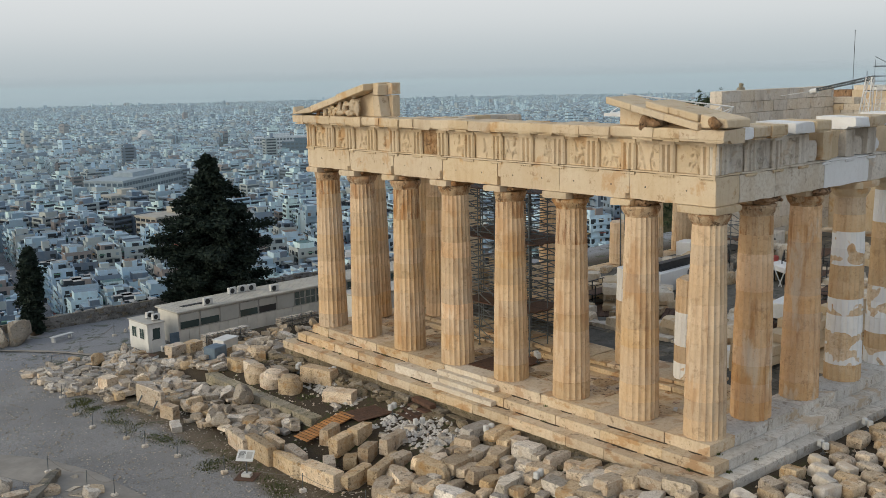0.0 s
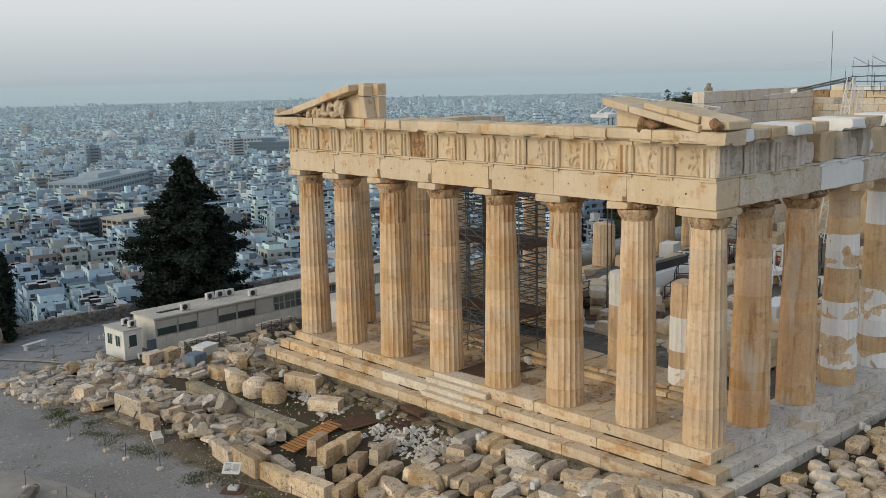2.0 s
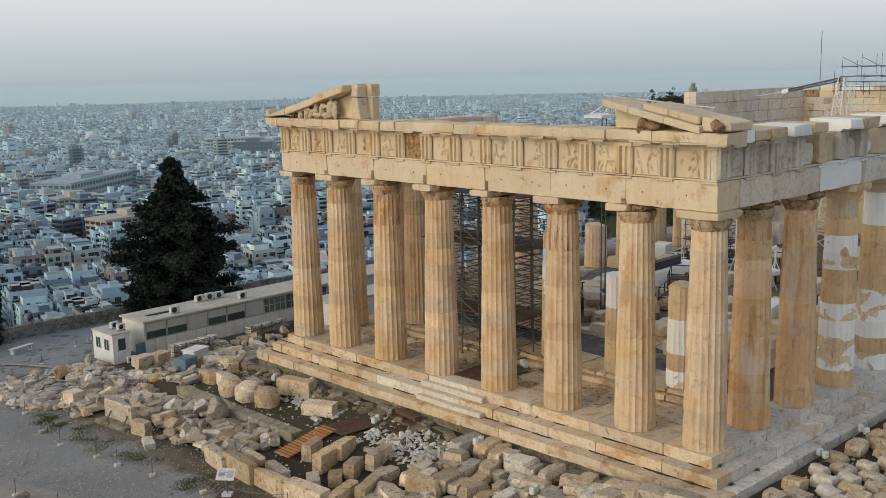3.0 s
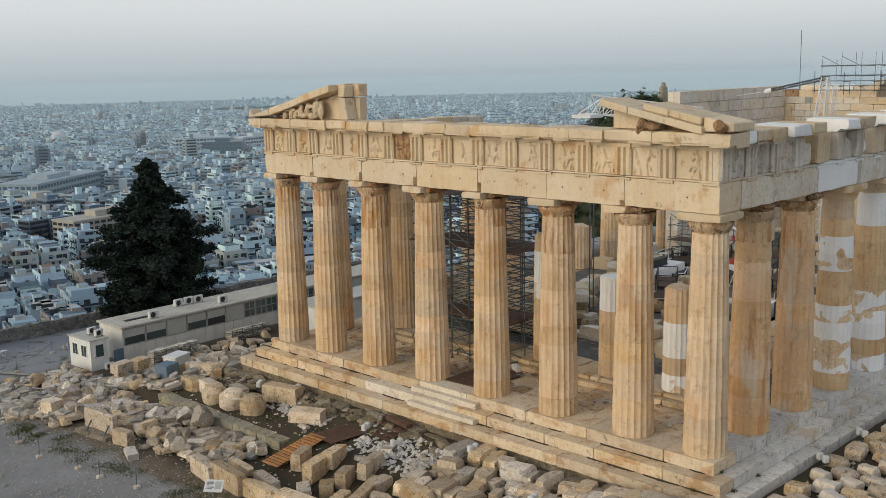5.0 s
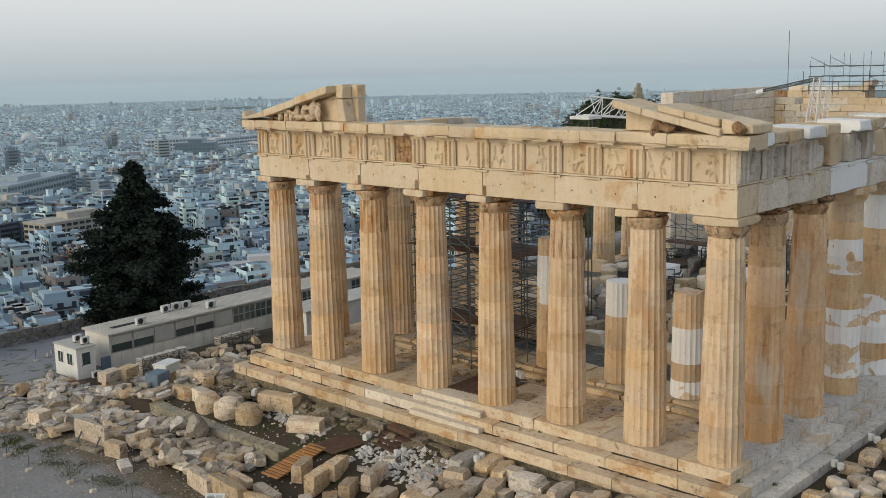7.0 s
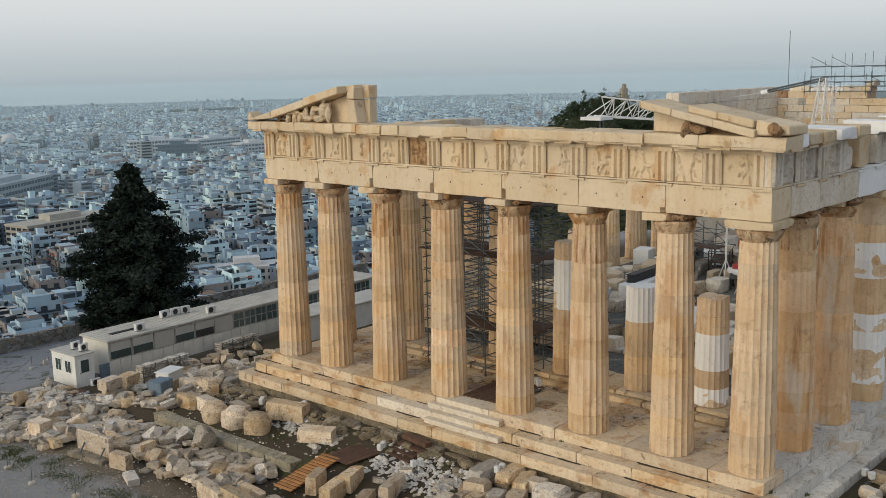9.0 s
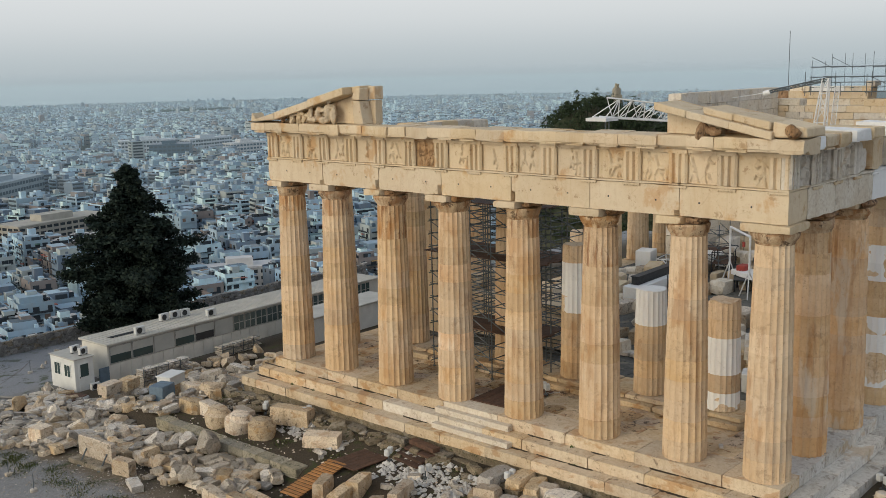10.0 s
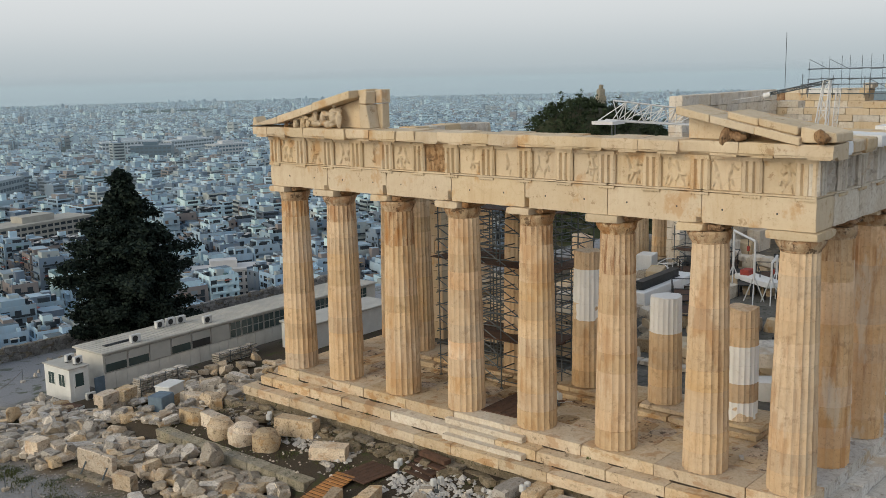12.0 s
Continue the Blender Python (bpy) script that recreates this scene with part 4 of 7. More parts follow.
for hy, hs, hm in ((27.55, 1.15, MARBLE), (28.15, 1.05, MARBLE), (28.95, 0.75, CRUST)):
    lump("horse_head_carving", [(0, 0, 0.22, .20, .17, .34), (-.06, -.12, .56, .16, .20, .14), (-.10, -.34, .46, .12, .18, .10), (0, .1, .6, .1, .1, .14)], hm, (-0.12, hy, 13.72), "weathered marble horse head in the pediment corner", "carving", group="pediment carvings", size=hs)
lump("horse_head_carving", [(0, 0, 0.30, .28, .22, .26), (-.16, .06, .06, .18, .18, .28), (0, -.3, .22, .22, .30, .18), (-.1, -.55, .14, .16, .26, .13)], CRUST, (-0.30, 3.5, 13.74), "battered dark horse heads under the raking cornice", "carving", group="pediment carvings")
spout = lump("lion_head_spout", [(0, 0, 0, .26, .20, .22), (-.18, -.06, -.06, .14, .13, .12), (0.02, 0.1, 0.02, .22, .26, .27)], CRUST, (-0.62, -0.28, 13.98), "worn lion head water spout on the cornice corner", "spout")

# ---- inside the front: porch columns, walls, scaffold ----
porch_base = tagged(new("porch_steps"), "worn marble steps of the inner porch", "step", kind="structure")
rnd = random.Random(8)
for lvl, (x0, z0, z1) in enumerate(((5.0, -0.05, 0.26), (5.32, 0.26, 0.52))):
    y = 4.2
    while y < 26.6:
        w = rnd.uniform(1.3, 2.6)
        v, f = grid_box((x0, y + 0.01, z0), (x0 + (1.4 if lvl == 0 else 2.6), min(26.9, y + w) - 0.01, z1 + rnd.uniform(-0.04, 0.0)), 0.35, 0.05, 0.02, int(y * 10) + lvl, 8)
        piece("block", mesh_from("block", v, f, STEP, 30), porch_base)
        y += w
PORCH_X, PORCH_BASE = 6.35, 0.52
for y, top, mats, var, lab in ((5.65, 6, {0: PATCHED, 1: SHAFT, 2: WHITE, 3: WHITE, 4: SHAFT, 5: SHAFT}, 1, "broken porch column with white marble fillings"),
                               (9.5, 6, {4: WHITE, 5: WHITE}, 2, "broken porch column topped with new white drums"),
                               (13.9, 8, {5: WHITE, 6: WHITE, 4: PATCHED}, 3, "broken porch column with a white marble drum"),
                               (18.3, 10, {}, 0, "tall weathered porch column behind scaffolding"),
                               (25.4, 11, {}, 1, "tall weathered porch column without its capital")):
    column(PORCH_X, y, var, lab, "porch columns", top=top, mats=mats, base=PORCH_BASE, girth=0.87, capital=False)


def coursed_wall(name, x0, x1, y0, y1, z0, z1, along, label, mat=MARBLE, course=0.52, length=1.25, from_z=None, seed=1, ragged=0.0):
    """A wall of squared blocks: a plain core below, single blocks in the courses that stand clear."""
    w = tagged(new(name), label, "wall", kind="structure")
    r = random.Random(seed)
    fz = z0 if from_z is None else from_z
    if fz > z0:
        v, f = boxes([(x0, x1, y0, y1, z0, fz)])
        piece("wall_core", mesh_from("wall_core", v, f, mat[0] if isinstance(mat, tuple) else mat, None), w)
    z, n = fz, 0
    while z < z1 - 0.1:
        a0, a1 = (x0, x1) if along == 'x' else (y0, y1)
        a = a0 - r.uniform(0, length * 0.6)
        while a < a1:
            b = a + length * r.uniform(0.75, 1.4)
            p, q = max(a, a0), min(b, a1)
            if q - p > 0.2 and not (z + course > z1 - 0.6 and r.random() < ragged):
                o = r.uniform(-0.02, 0.02)
                lo, hi = ((p + .006, y0 + o, z), (q - .006, y1 + o, z + course - 0.006)) if along == 'x' else ((x0 + o, p + .006, z), (x1 + o, q - .006, z + course - 0.006))
                v, f = grid_box(lo, hi, 0.5, 0.022, 0.012, n + seed * 50, 5)
                piece("block", mesh_from("block", v, f, r.choice(mat) if isinstance(mat, tuple) else mat, 30), w)
                n += 1
            a = b
        z += course
    return w


coursed_wall("cella_wall_south", 38.0, 56.5, 25.4, 26.6, 0.5, 13.3, 'x', "grey marble cella wall of squared blocks, restored", (GREYED, CREAM), 0.97, 2.0, 0.5, 3)
coursed_wall("porch_pier", 8.6, 10.2, 25.6, 26.9, 0.5, 10.6, 'y', "tall weathered marble pier at the corner of the inner room", MARBLE, 1.05, 1.5, 0.5, 5)
coursed_wall("cella_wall_stub", 11.0, 16.5, 25.5, 26.7, 0.3, 3.4, 'x', "low remnant of the marble cella wall", MARBLE, 0.52, 1.2, 0.3, 6, 0.4)
coursed_wall("cella_wall_north", 9.5, 24.0, 4.3, 5.4, 0.2, 1.9, 'x', "low remnant of the marble cella wall", MARBLE, 0.52, 1.3, 0.2, 7, 0.4)
coursed_wall("door_wall", 10.6, 12.0, 17.6, 24.5, 0.2, 2.6, 'y', "low broken cross wall of the inner room", MARBLE, 0.52, 1.2, 0.2, 9, 0.5)
coursed_wall("west_wall", 56.6, 58.4, 7.0, 26.2, 0.5, 13.0, 'y', "marble cross wall of the west porch, upper courses of squared blocks", (MARBLE, MARBLE, CREAM, GREYED), 0.6, 1.7, 10.6, 12, 0.5)
coursed_wall("west_entablature", 66.0, 68.6, 0.3, 30.6, 10.43, 13.4, 'y', "marble beams of the west front seen from inside", (MARBLE, CREAM, CREAM, CRUST), 0.75, 1.9, 10.43, 14, 0.35)
for k, (y0, y1, z1) in enumerate(((26.5, 29.5, 13.9), (23.0, 26.5, 14.4), (18.5, 23.0, 14.4), (12.5, 18.5, 14.9), (8, 12.5, 14.4))):
    coursed_wall("west_pediment", 66.3, 68.0, y0, y1 - 0.02, 13.41, z1, 'y', "broken stepped blocks of the west pediment", WHITE if k == 1 else (MARBLE, CREAM, GREYED), 0.5, 1.1, 13.41, 20 + k, 0.45)
for i, y in enumerate(FRONT_Y[1:-1]):
    column(68.4, y, i % 4, "honey-coloured fluted marble column of the far west front", "columns of the west front")


def pipe(name, a, b, r, mat, parent, n=6):
    return piece(name, mesh_from(name, *tube(a, b, r, n), mat, 40), parent)


def scaffold(name, xs, ys, z0, z1, lift, decks, label, base=True, tie=0.5, seed=0, fat=1.0):
    """Tube scaffold: uprights, ledgers, diagonals and plank decks."""
    r = random.Random(seed)
    sc = tagged(new(name), label, "scaffold", group="scaffolds")
    for x in xs:
        for y in ys:
            top = z1 + r.uniform(-0.3, 0.8)
            pipe("post", (x, y, z0), (x, y, top), 0.035 * fat, STEEL, sc)
            if base:
                pipe("foot_plate", (x, y, z0), (x, y, z0 + 0.04), 0.12, STEEL, sc, 4)
    z = z0 + 0.35
    while z < z1:
        for y in ys:
            pipe("ledger", (xs[0] - 0.2, y + 0.05, z), (xs[-1] + 0.2, y + 0.05, z), 0.03, STEEL, sc)
        for x in xs:
            pipe("ledger", (x + 0.05, ys[0] - 0.2, z + 0.07), (x + 0.05, ys[-1] + 0.2, z + 0.07), 0.03, STEEL, sc)
        for i in range(len(ys) - 1):
            if r.random() < tie:
                pipe("brace", (xs[0] - 0.05, ys[i], z), (xs[0] - 0.05, ys[i + 1], z + lift), 0.028, STEEL, sc)
        for i in range(len(xs) - 1):
            if r.random() < tie:
                pipe("brace", (xs[i], ys[0] - 0.05, z + lift), (xs[i + 1], ys[0] - 0.05, z), 0.028, STEEL, sc)
        z += lift
    for z, x0, x1, y0, y1 in decks:
        n = max(1, int((x1 - x0) / 0.27))
        for k in range(n):
            xa = x0 + (x1 - x0) * k / n
            v, f = boxes([(xa, xa + (x1 - x0) / n - 0.015, y0 - r.uniform(0, 0.3), y1 + r.uniform(0, 0.3), z, z + 0.05)])
            piece("plank", mesh_from("plank", v, f, PLANK, None), sc)
    return sc


scaffold("scaffold", [4.4, 5.9, 7.4, 8.9], [15.2, 16.6, 18.0, 19.4, 20.8, 22.2], -0.02, 9.7, 0.72,
         [(2.6, 4.3, 7.2, 15.2, 20.8), (6.55, 4.3, 8.0, 14.8, 22.4), (9.45, 4.3, 8.0, 14.8, 22.4)], "grey steel tube scaffold with plank decks inside the temple", tie=0.75, seed=2)
scaffold("scaffold", [65.6, 69.0], [8.0, 10, 12, 14, 16, 18, 20, 22, 24, 26.0], 13.4, 16.5, 1.0, [(15.2, 66.5, 69.0, 12, 19)], "grey steel tube scaffold on top of the west front", base=False, tie=0.3, seed=4, fat=0.6)
scaffold("scaffold", [64.0, 65.4], [17.0, 20, 23.0, 26], 13.0, 14.6, 0.9, [], "grey steel rails along the west wall top", base=False, tie=0.2, seed=5)

scaffold("scaffold", [35.6, 37.4], [20.6, 22.6, 24.6], -0.04, 4.2, 1.0, [(2.1, 35.6, 37.4, 20.6, 24.6)], "grey steel tube scaffold with a plank deck before the wall", tie=0.8, seed=8)
pole = tagged(new("flag_pole"), "thin grey mast on the west front", "pole")
pipe("mast", (67.0, 29.0, 12.9), (67.0, 29.0, 19.5), 0.03, STEEL, pole)
pipe("mast_foot", (67.0, 29.0, 12.9), (67.0, 29.0, 13.2), 0.14, STEEL, pole, 8)


def lattice(name, corners0, corners1, bays, r, mat, parent):
    """An open lattice between two end frames."""
    c0, c1 = [Vector(c) for c in corners0], [Vector(c) for c in corners1]
    n = len(c0)
    groups = [tube(a, b, r) for a, b in zip(c0, c1)]
    for i in range(bays):
        f0, f1 = i / bays, (i + 1) / bays
        for k in range(n):
            k2 = (k + 1) % n
            a, b = c0[k].lerp(c1[k], f0), c0[k2].lerp(c1[k2], f1)
            c, d = c0[k2].lerp(c1[k2], f0), c0[k].lerp(c1[k], f1)
            groups.append(tube(a, b, r * 0.6, 5) if i % 2 else tube(c, d, r * 0.6, 5))
            groups.append(tube(d, b, r * 0.6, 5))
    return piece(name, mesh_from(name, *join(*groups), mat, 40), parent)


crane = tagged(new("derrick_crane"), "white lattice crane mast with a dark folded boom", "crane")
lattice("mast", [(47.2, 18.0, 0.5), (48.8, 18.0, 0.5), (48.8, 19.9, 0.5), (47.2, 19.9, 0.5)], [(47.8, 17.4, 15.0), (48.2, 17.4, 15.0), (48.2, 17.9, 15.0), (47.8, 17.9, 15.0)], 12, 0.055, WHITESTEEL, crane)
lattice("ladder", [(47.0, 16.9, 9.0), (47.5, 16.7, 9.0)], [(47.2, 16.6, 14.3), (47.7, 16.4, 14.3)], 14, 0.035, WHITESTEEL, crane)
lattice("boom", [(47.8, 17.3, 15.1), (48.2, 17.3, 15.1), (48.2, 17.5, 14.8), (47.8, 17.5, 14.8)], [(47.9, 22.6, 14.0), (48.1, 22.6, 14.0), (48.1, 22.6, 13.8), (47.9, 22.6, 13.8)], 9, 0.05, STEEL, crane)
pipe("boom_tip", (48, 22.4, 13.9), (48, 23.0, 13.75), 0.24, WHITESTEEL, crane, 10)
pipe("cable", (48, 23.0, 13.8), (44.0, 33.0, 12.2), 0.03, WHITESTEEL, crane)
bridge = tagged(new("gantry_crane"), "white lattice bridge crane inside the temple", "crane")
lattice("girder", [(17.6, 20.4, 13.3), (18.4, 20.4, 13.3), (18.0, 19.6, 14.5)], [(23.4, 15.6, 12.7), (24.2, 15.6, 12.7), (23.8, 14.9, 13.5)], 9, 0.055, WHITESTEEL, bridge)
for px, py in ((17.7, 19.5), (18.4, 19.7)):
    pipe("leg", (px, py, 0.0), (px, py, 13.1), 0.045, STEEL, bridge, 8)
v, f = boxes([(17.3, 18.7, 19.2, 20.7, 13.05, 13.25)])
piece("head_plate", mesh_from("head_plate", v, f, WHITESTEEL, None), bridge)
def portal_hoist(ax, ay, bx, by, h):
    """Two tripods that carry a beam, with a chain and hook."""
    hoist = tagged(new("portal_hoist"), "white steel portal hoist on the inner floor", "hoist", group="hoists")
    for px, py in ((ax, ay), (bx, by)):
        for k in range(3):
            a = radians(80 + 120 * k)
            pipe("leg", (px + 0.8 * math.cos(a), py + 0.8 * math.sin(a), -0.02), (px, py, 1.9), 0.045, WHITESTEEL, hoist)
        pipe("post", (px, py, 1.8), (px, py, h), 0.085, WHITESTEEL, hoist, 8)
    pipe("beam", (ax, ay, h - 0.04), (bx, by, h + 0.06), 0.10, WHITESTEEL, hoist, 4)
    cx, cy = ax * 0.7 + bx * 0.3, ay * 0.7 + by * 0.3
    pipe("chain", (cx, cy, h - 0.1), (cx, cy, h - 1.2), 0.025, DARKSTEEL, hoist)
    pipe("hook_block", (cx, cy, h - 0.95), (cx, cy, h - 0.6), 0.11, REDPAINT, hoist, 8)


portal_hoist(30.5, 15.7, 33.4, 18.6, 4.4)
portal_hoist(30.9, 14.6, 33.2, 15.2, 2.9)

# ---- rough stones and squared blocks ----
def rough_block(seed, size=(1.3, 0.8, 0.7), wear=0.10):
    v, f = grid_box((-size[0] / 2, -size[1] / 2, 0), (size[0] / 2, size[1] / 2, size[2]), 0.19, wear, 0.02, seed, 6)
    off = Vector((seed * 2.7, seed, 0))
    out = []
    for p in v:
        q = Vector(p)
        q += 0.022 * noise.noise_vector(q * 1.3 + off) + 0.010 * noise.noise_vector(q * 5 + off)
        q.z = max(-0.02, q.z)
        out.append(q)
    return out, f


def broken_block(seed, size=(1.1, 0.7, 0.55), cuts=5):
    """A squared block with corners and edges struck off along rough planes."""
    r = random.Random(seed * 7 + 3)
    half = Vector(size) / 2
    v, f = grid_box(-half, half, min(size) / 3.2, 0.035, 0.012, seed, 6)
    off = Vector((seed * 2.3, seed * 1.1, 5))
    planes = []
    for _ in range(cuts):
        n = Vector((r.choice((-1, 1)) * r.uniform(0.1, 1), r.choice((-1, 1)) * r.uniform(0.1, 1), r.choice((-1, 1, 1)) * r.uniform(0.1, 1.2)))
        n.normalize()
        planes.append((n, sum(abs(n[k]) * half[k] for k in range(3)) * r.uniform(0.62, 0.9)))
    out = []
    for p in v:
        q = Vector(p)
        for n, d in planes:
            e = q.dot(n) - d
            if e > 0:
                q -= n * e
        q += 0.02 * noise.noise_vector(q * 2.2 + off) + 0.012 * noise.noise_vector(q * 6 + off)
        q.z += half.z
        out.append(q)
    return out, f


def boulder(seed):
    bm = bmesh.new()
    bmesh.ops.create_icosphere(bm, subdivisions=3, radius=0.62)
    off = Vector((seed * 3.1, seed * 1.3, 0))
    r = random.Random(seed)
    planes = [(Vector((r.gauss(0, 1), r.gauss(0, 1), r.gauss(0, 0.8))).normalized(), r.uniform(0.24, 0.40)) for _ in range(12)]
    for q in bm.verts:
        p = q.co.copy()
        for nrm, d in planes:
            e = p.dot(nrm) - d
            if e > 0:
                p -= nrm * e
        p += 0.025 * noise.noise_vector(p * 4 + off)
        q.co = p
    me = bpy.data.meshes.new("boulder")
    bm.to_mesh(me)
    bm.free()
    me.shade_smooth()
    me.set_sharp_from_angle(angle=radians(14))
    zmin = min(q.co.z for q in me.vertices)
    for q in me.vertices:
        q.co.z -= zmin + 0.06
    return me


BLOCKS = [mesh_from("squared_block", *rough_block(k, (1.0 + 0.12 * (k % 4), 0.66 + 0.06 * (k % 3), 0.56 + 0.05 * (k % 3)), 0.05 if k % 3 else 0.08), BLOCK, 20) for k in range(8)] + \
         [mesh_from("broken_block", *broken_block(k, (1.0 + 0.14 * (k % 4), 0.68 + 0.07 * (k % 3), 0.5 + 0.07 * (k % 4)), 3 + k % 4), BLOCK, 13) for k in range(16)]
CRISP = [mesh_from("squared_block", *rough_block(20 + k, (1.0 + 0.1 * (k % 3), 0.66 + 0.06 * (k % 2), 0.56 + 0.04 * (k % 3)), 0.035), BLOCK, 20) for k in range(8)] + \
        [mesh_from("broken_block", *broken_block(90 + k, (1.05, 0.7, 0.58), 2), BLOCK, 24) for k in range(4)]
PILLOWS = [mesh_from("ashlar_block", *rough_block(70 + k, (1.05 + 0.08 * (k % 3), 0.68 + 0.05 * (k % 2), 0.56), 0.085), BLOCK, 35) for k in range(8)]
PALE = [mesh_from("broken_block", *broken_block(40 + k, (1.0 + 0.1 * (k % 3), 0.65, 0.42 + 0.06 * (k % 3)), 4 + k % 3), RUBBLE, 13) for k in range(10)]
BOULDERS = [boulder(k) for k in range(12)]
for me in BOULDERS:
    me.materials.append(RUBBLE)
stone_rnd = random.Random(21)


def lay(x, y, scale, turn, group, label, mesh=None, z=None, lean=0.0, roll=0.0, name="stone_block", tone=None):
    r = stone_rnd
    me = mesh or r.choice(CRISP)
    ob = new(name, me)
    zz = plateau_z(x, y) - 0.05 if z is None else z
    s = scale if isinstance(scale, tuple) else (scale, scale, scale)
    ob.matrix_basis = pose(x, y, zz, roll, lean, turn) @ Matrix.Diagonal((*s, 1))
    if tone:
        ob.material_slots[0].link = 'OBJECT'
        ob.material_slots[0].material = tone
    return tagged(ob, label, "stone block", group)


def field(x0, x1, y0, y1, dx, dy, group, label, turn=0.0, size=(0.85, 1.15), skip=0.05, jitter=0.18, lift=0.0, meshes=BLOCKS, tones=(None,), keep=None, double=0.0, name="stone_block"):
    """Rows of blocks set out on the ground, each a little askew."""
    r = stone_rnd
    x = x0
    row = 0
    while x < x1:
        y = y0 + (dy * 0.5 if row % 2 else 0)
        while y < y1:
            px, py = x + r.uniform(-jitter, jitter) * dx, y + r.uniform(-jitter, jitter) * dy
            if r.random() > skip and (keep is None or keep(px, py)):
                s = r.uniform(*size)
                sc = (s * r.uniform(0.85, 1.2), s * r.uniform(0.85, 1.15), s * r.uniform(0.8, 1.2))
                tn = turn + r.choice((0, 0, 0, 0, 90)) + r.uniform(-13, 13)
                lay(px, py, sc, tn, group, label, r.choice(meshes), plateau_z(px, py) - 0.06 + lift, r.uniform(-5, 5), r.uniform(-5, 5), name, r.choice(tones))
                if r.random() < double:
                    lay(px + r.uniform(-.2, .2), py + r.uniform(-.2, .2), tuple(c * 0.9 for c in sc), tn + r.uniform(-30, 30), group, label, r.choice(meshes), plateau_z(px, py) + 0.5 * sc[2], r.uniform(-8, 8), r.uniform(-8, 8), tone=r.choice(tones))
            y += dy
        x += dx
        row += 1


# rows along the north flank
field(-2.3, 18, -8.6, -2.2, 0.98, 1.36, "blocks along the north flank", "worn pale squared stone block laid in rows", 82, (0.86, 1.02), 0.02, 0.07, lift=0.08, meshes=PILLOWS, tones=(None, None, GREYED), name="ashlar_block")
# rows before the front
field(-8.3, -1.9, -1.6, 13.0, 1.0, 0.92, "blocks before the temple front", "worn honey-coloured squared stone block on the ground", 8, (0.68, 1.18), 0.05, 0.26, tones=(None, None, None, RUBBLE), name="squared_stone")
# long upright slabs on the edge of the gravel
for x, y, sx, sy, sz, tn in ((-10.55, 22.3, 2.2, 0.75, 2.0, 82), (-10.55, 20.1, 2.1, 0.8, 2.1, 86), (-10.4, 17.7, 2.5, 0.9, 1.9, 88), (-10.1, 15.2, 2.2, 1.0, 1.9, 96), (-9.2, 18.9, 1.7, 0.8, 1.2, 80),
                             (-9.0, 21.4, 2.2, 0.6, 1.2, 84), (-8.7, 16.6, 1.2, 0.9, 1.2, 60), (-8.9, 14.0, 1.9, 0.9, 1.7, 20)):
    lay(x, y, (sx * 1.05, sy, sz * 0.84), tn, "large slabs at the gravel edge", "large pale squared slab set on edge beside the gravel")
# standing blocks by the wooden ramp
for x, y, sx, sy, sz, tn in ((-6.9, 19.1, 1.2, 0.85, 1.8, 25), (-7.2, 17.5, 1.35, 0.85, 1.9, 15), (-6.0, 17.6, 1.3, 0.9, 1.7, 20), (-7.0, 15.6, 1.1, 0.9, 1.9, 25), (-5.7, 15.2, 1.6, 0.8, 1.7, 18),
                             (-7.9, 15.9, 1.0, 1.0, 1.3, 50), (-7.4, 13.6, 2.4, 0.8, 1.5, 24), (-6.4, 13.7, 1.1, 1.0, 1.2, 10), (-8.6, 12.3, 1.5, 1.3, 1.4, 40), (-7.7, 11.9, 1.4, 1.2, 1.4, 70), (-9.0, 10.9, 1.5, 1.2, 1.2, 100), (-8.3, 9.7, 1.3, 1.1, 1.3, 30)):
    lay(x, y, (sx, sy, sz * 0.82), tn, "standing blocks by the ramp", "honey-coloured squared block standing on end")
# blocks along the edge of the low terrace wall
for x, y, sx, sy, sz, tn in ((-2.6, 35.6, 1.5, 1.3, 1.6, 85), (-2.2, 34.0, 1.3, 1.1, 1.3, 60), (-4.5, 33.0, 1.6, 1.05, 1.45, 88), (-4.3, 31.3, 1.6, 1.0, 1.4, 84), (-3.6, 29.3, 1.4, 0.9, 1.2, 80), (-2.7, 26.2, 2.0, 1.2, 1.6, 108), (-3.6, 22.8, 1.75, 1.2, 1.25, 118)):
    lay(x, y, (sx, sy, sz), tn, "blocks on the low terrace", "long worn honey-coloured block lying on the terrace edge")


def drum_stump(x, y, r, h, seed):
    """A fallen column drum, broken and worn to a rounded block."""
    v, f = lathe([(r * 0.98, 0), (r * 1.02, 0.35 * h), (r * 1.0, 0.72 * h), (r * 0.78, 0.80 * h), (r * 0.70, 0.98 * h), (r * 0.62, h)], 18)
    off = Vector((seed * 4.1, 0, 0))
    v = [Vector(p) + 0.13 * noise.noise_vector(Vector(p) * 1.2 + off) + 0.05 * noise.noise_vector(Vector(p) * 5 + off) for p in v]
    ob = piece("fallen_drum", mesh_from("fallen_drum", v, f, BLOCK, 38), None, pose(x, y, plateau_z(x, y) - 0.05, 6, -5, seed * 40))
    return tagged(ob, "broken rounded column drum lying on the terrace", "stone block", "fallen drums")


for k, (x, y) in enumerate(((-4.95, 29.9), (-4.95, 28.1), (-4.75, 26.4))):
    drum_stump(x, y, 0.74, 1.05, k + 1)

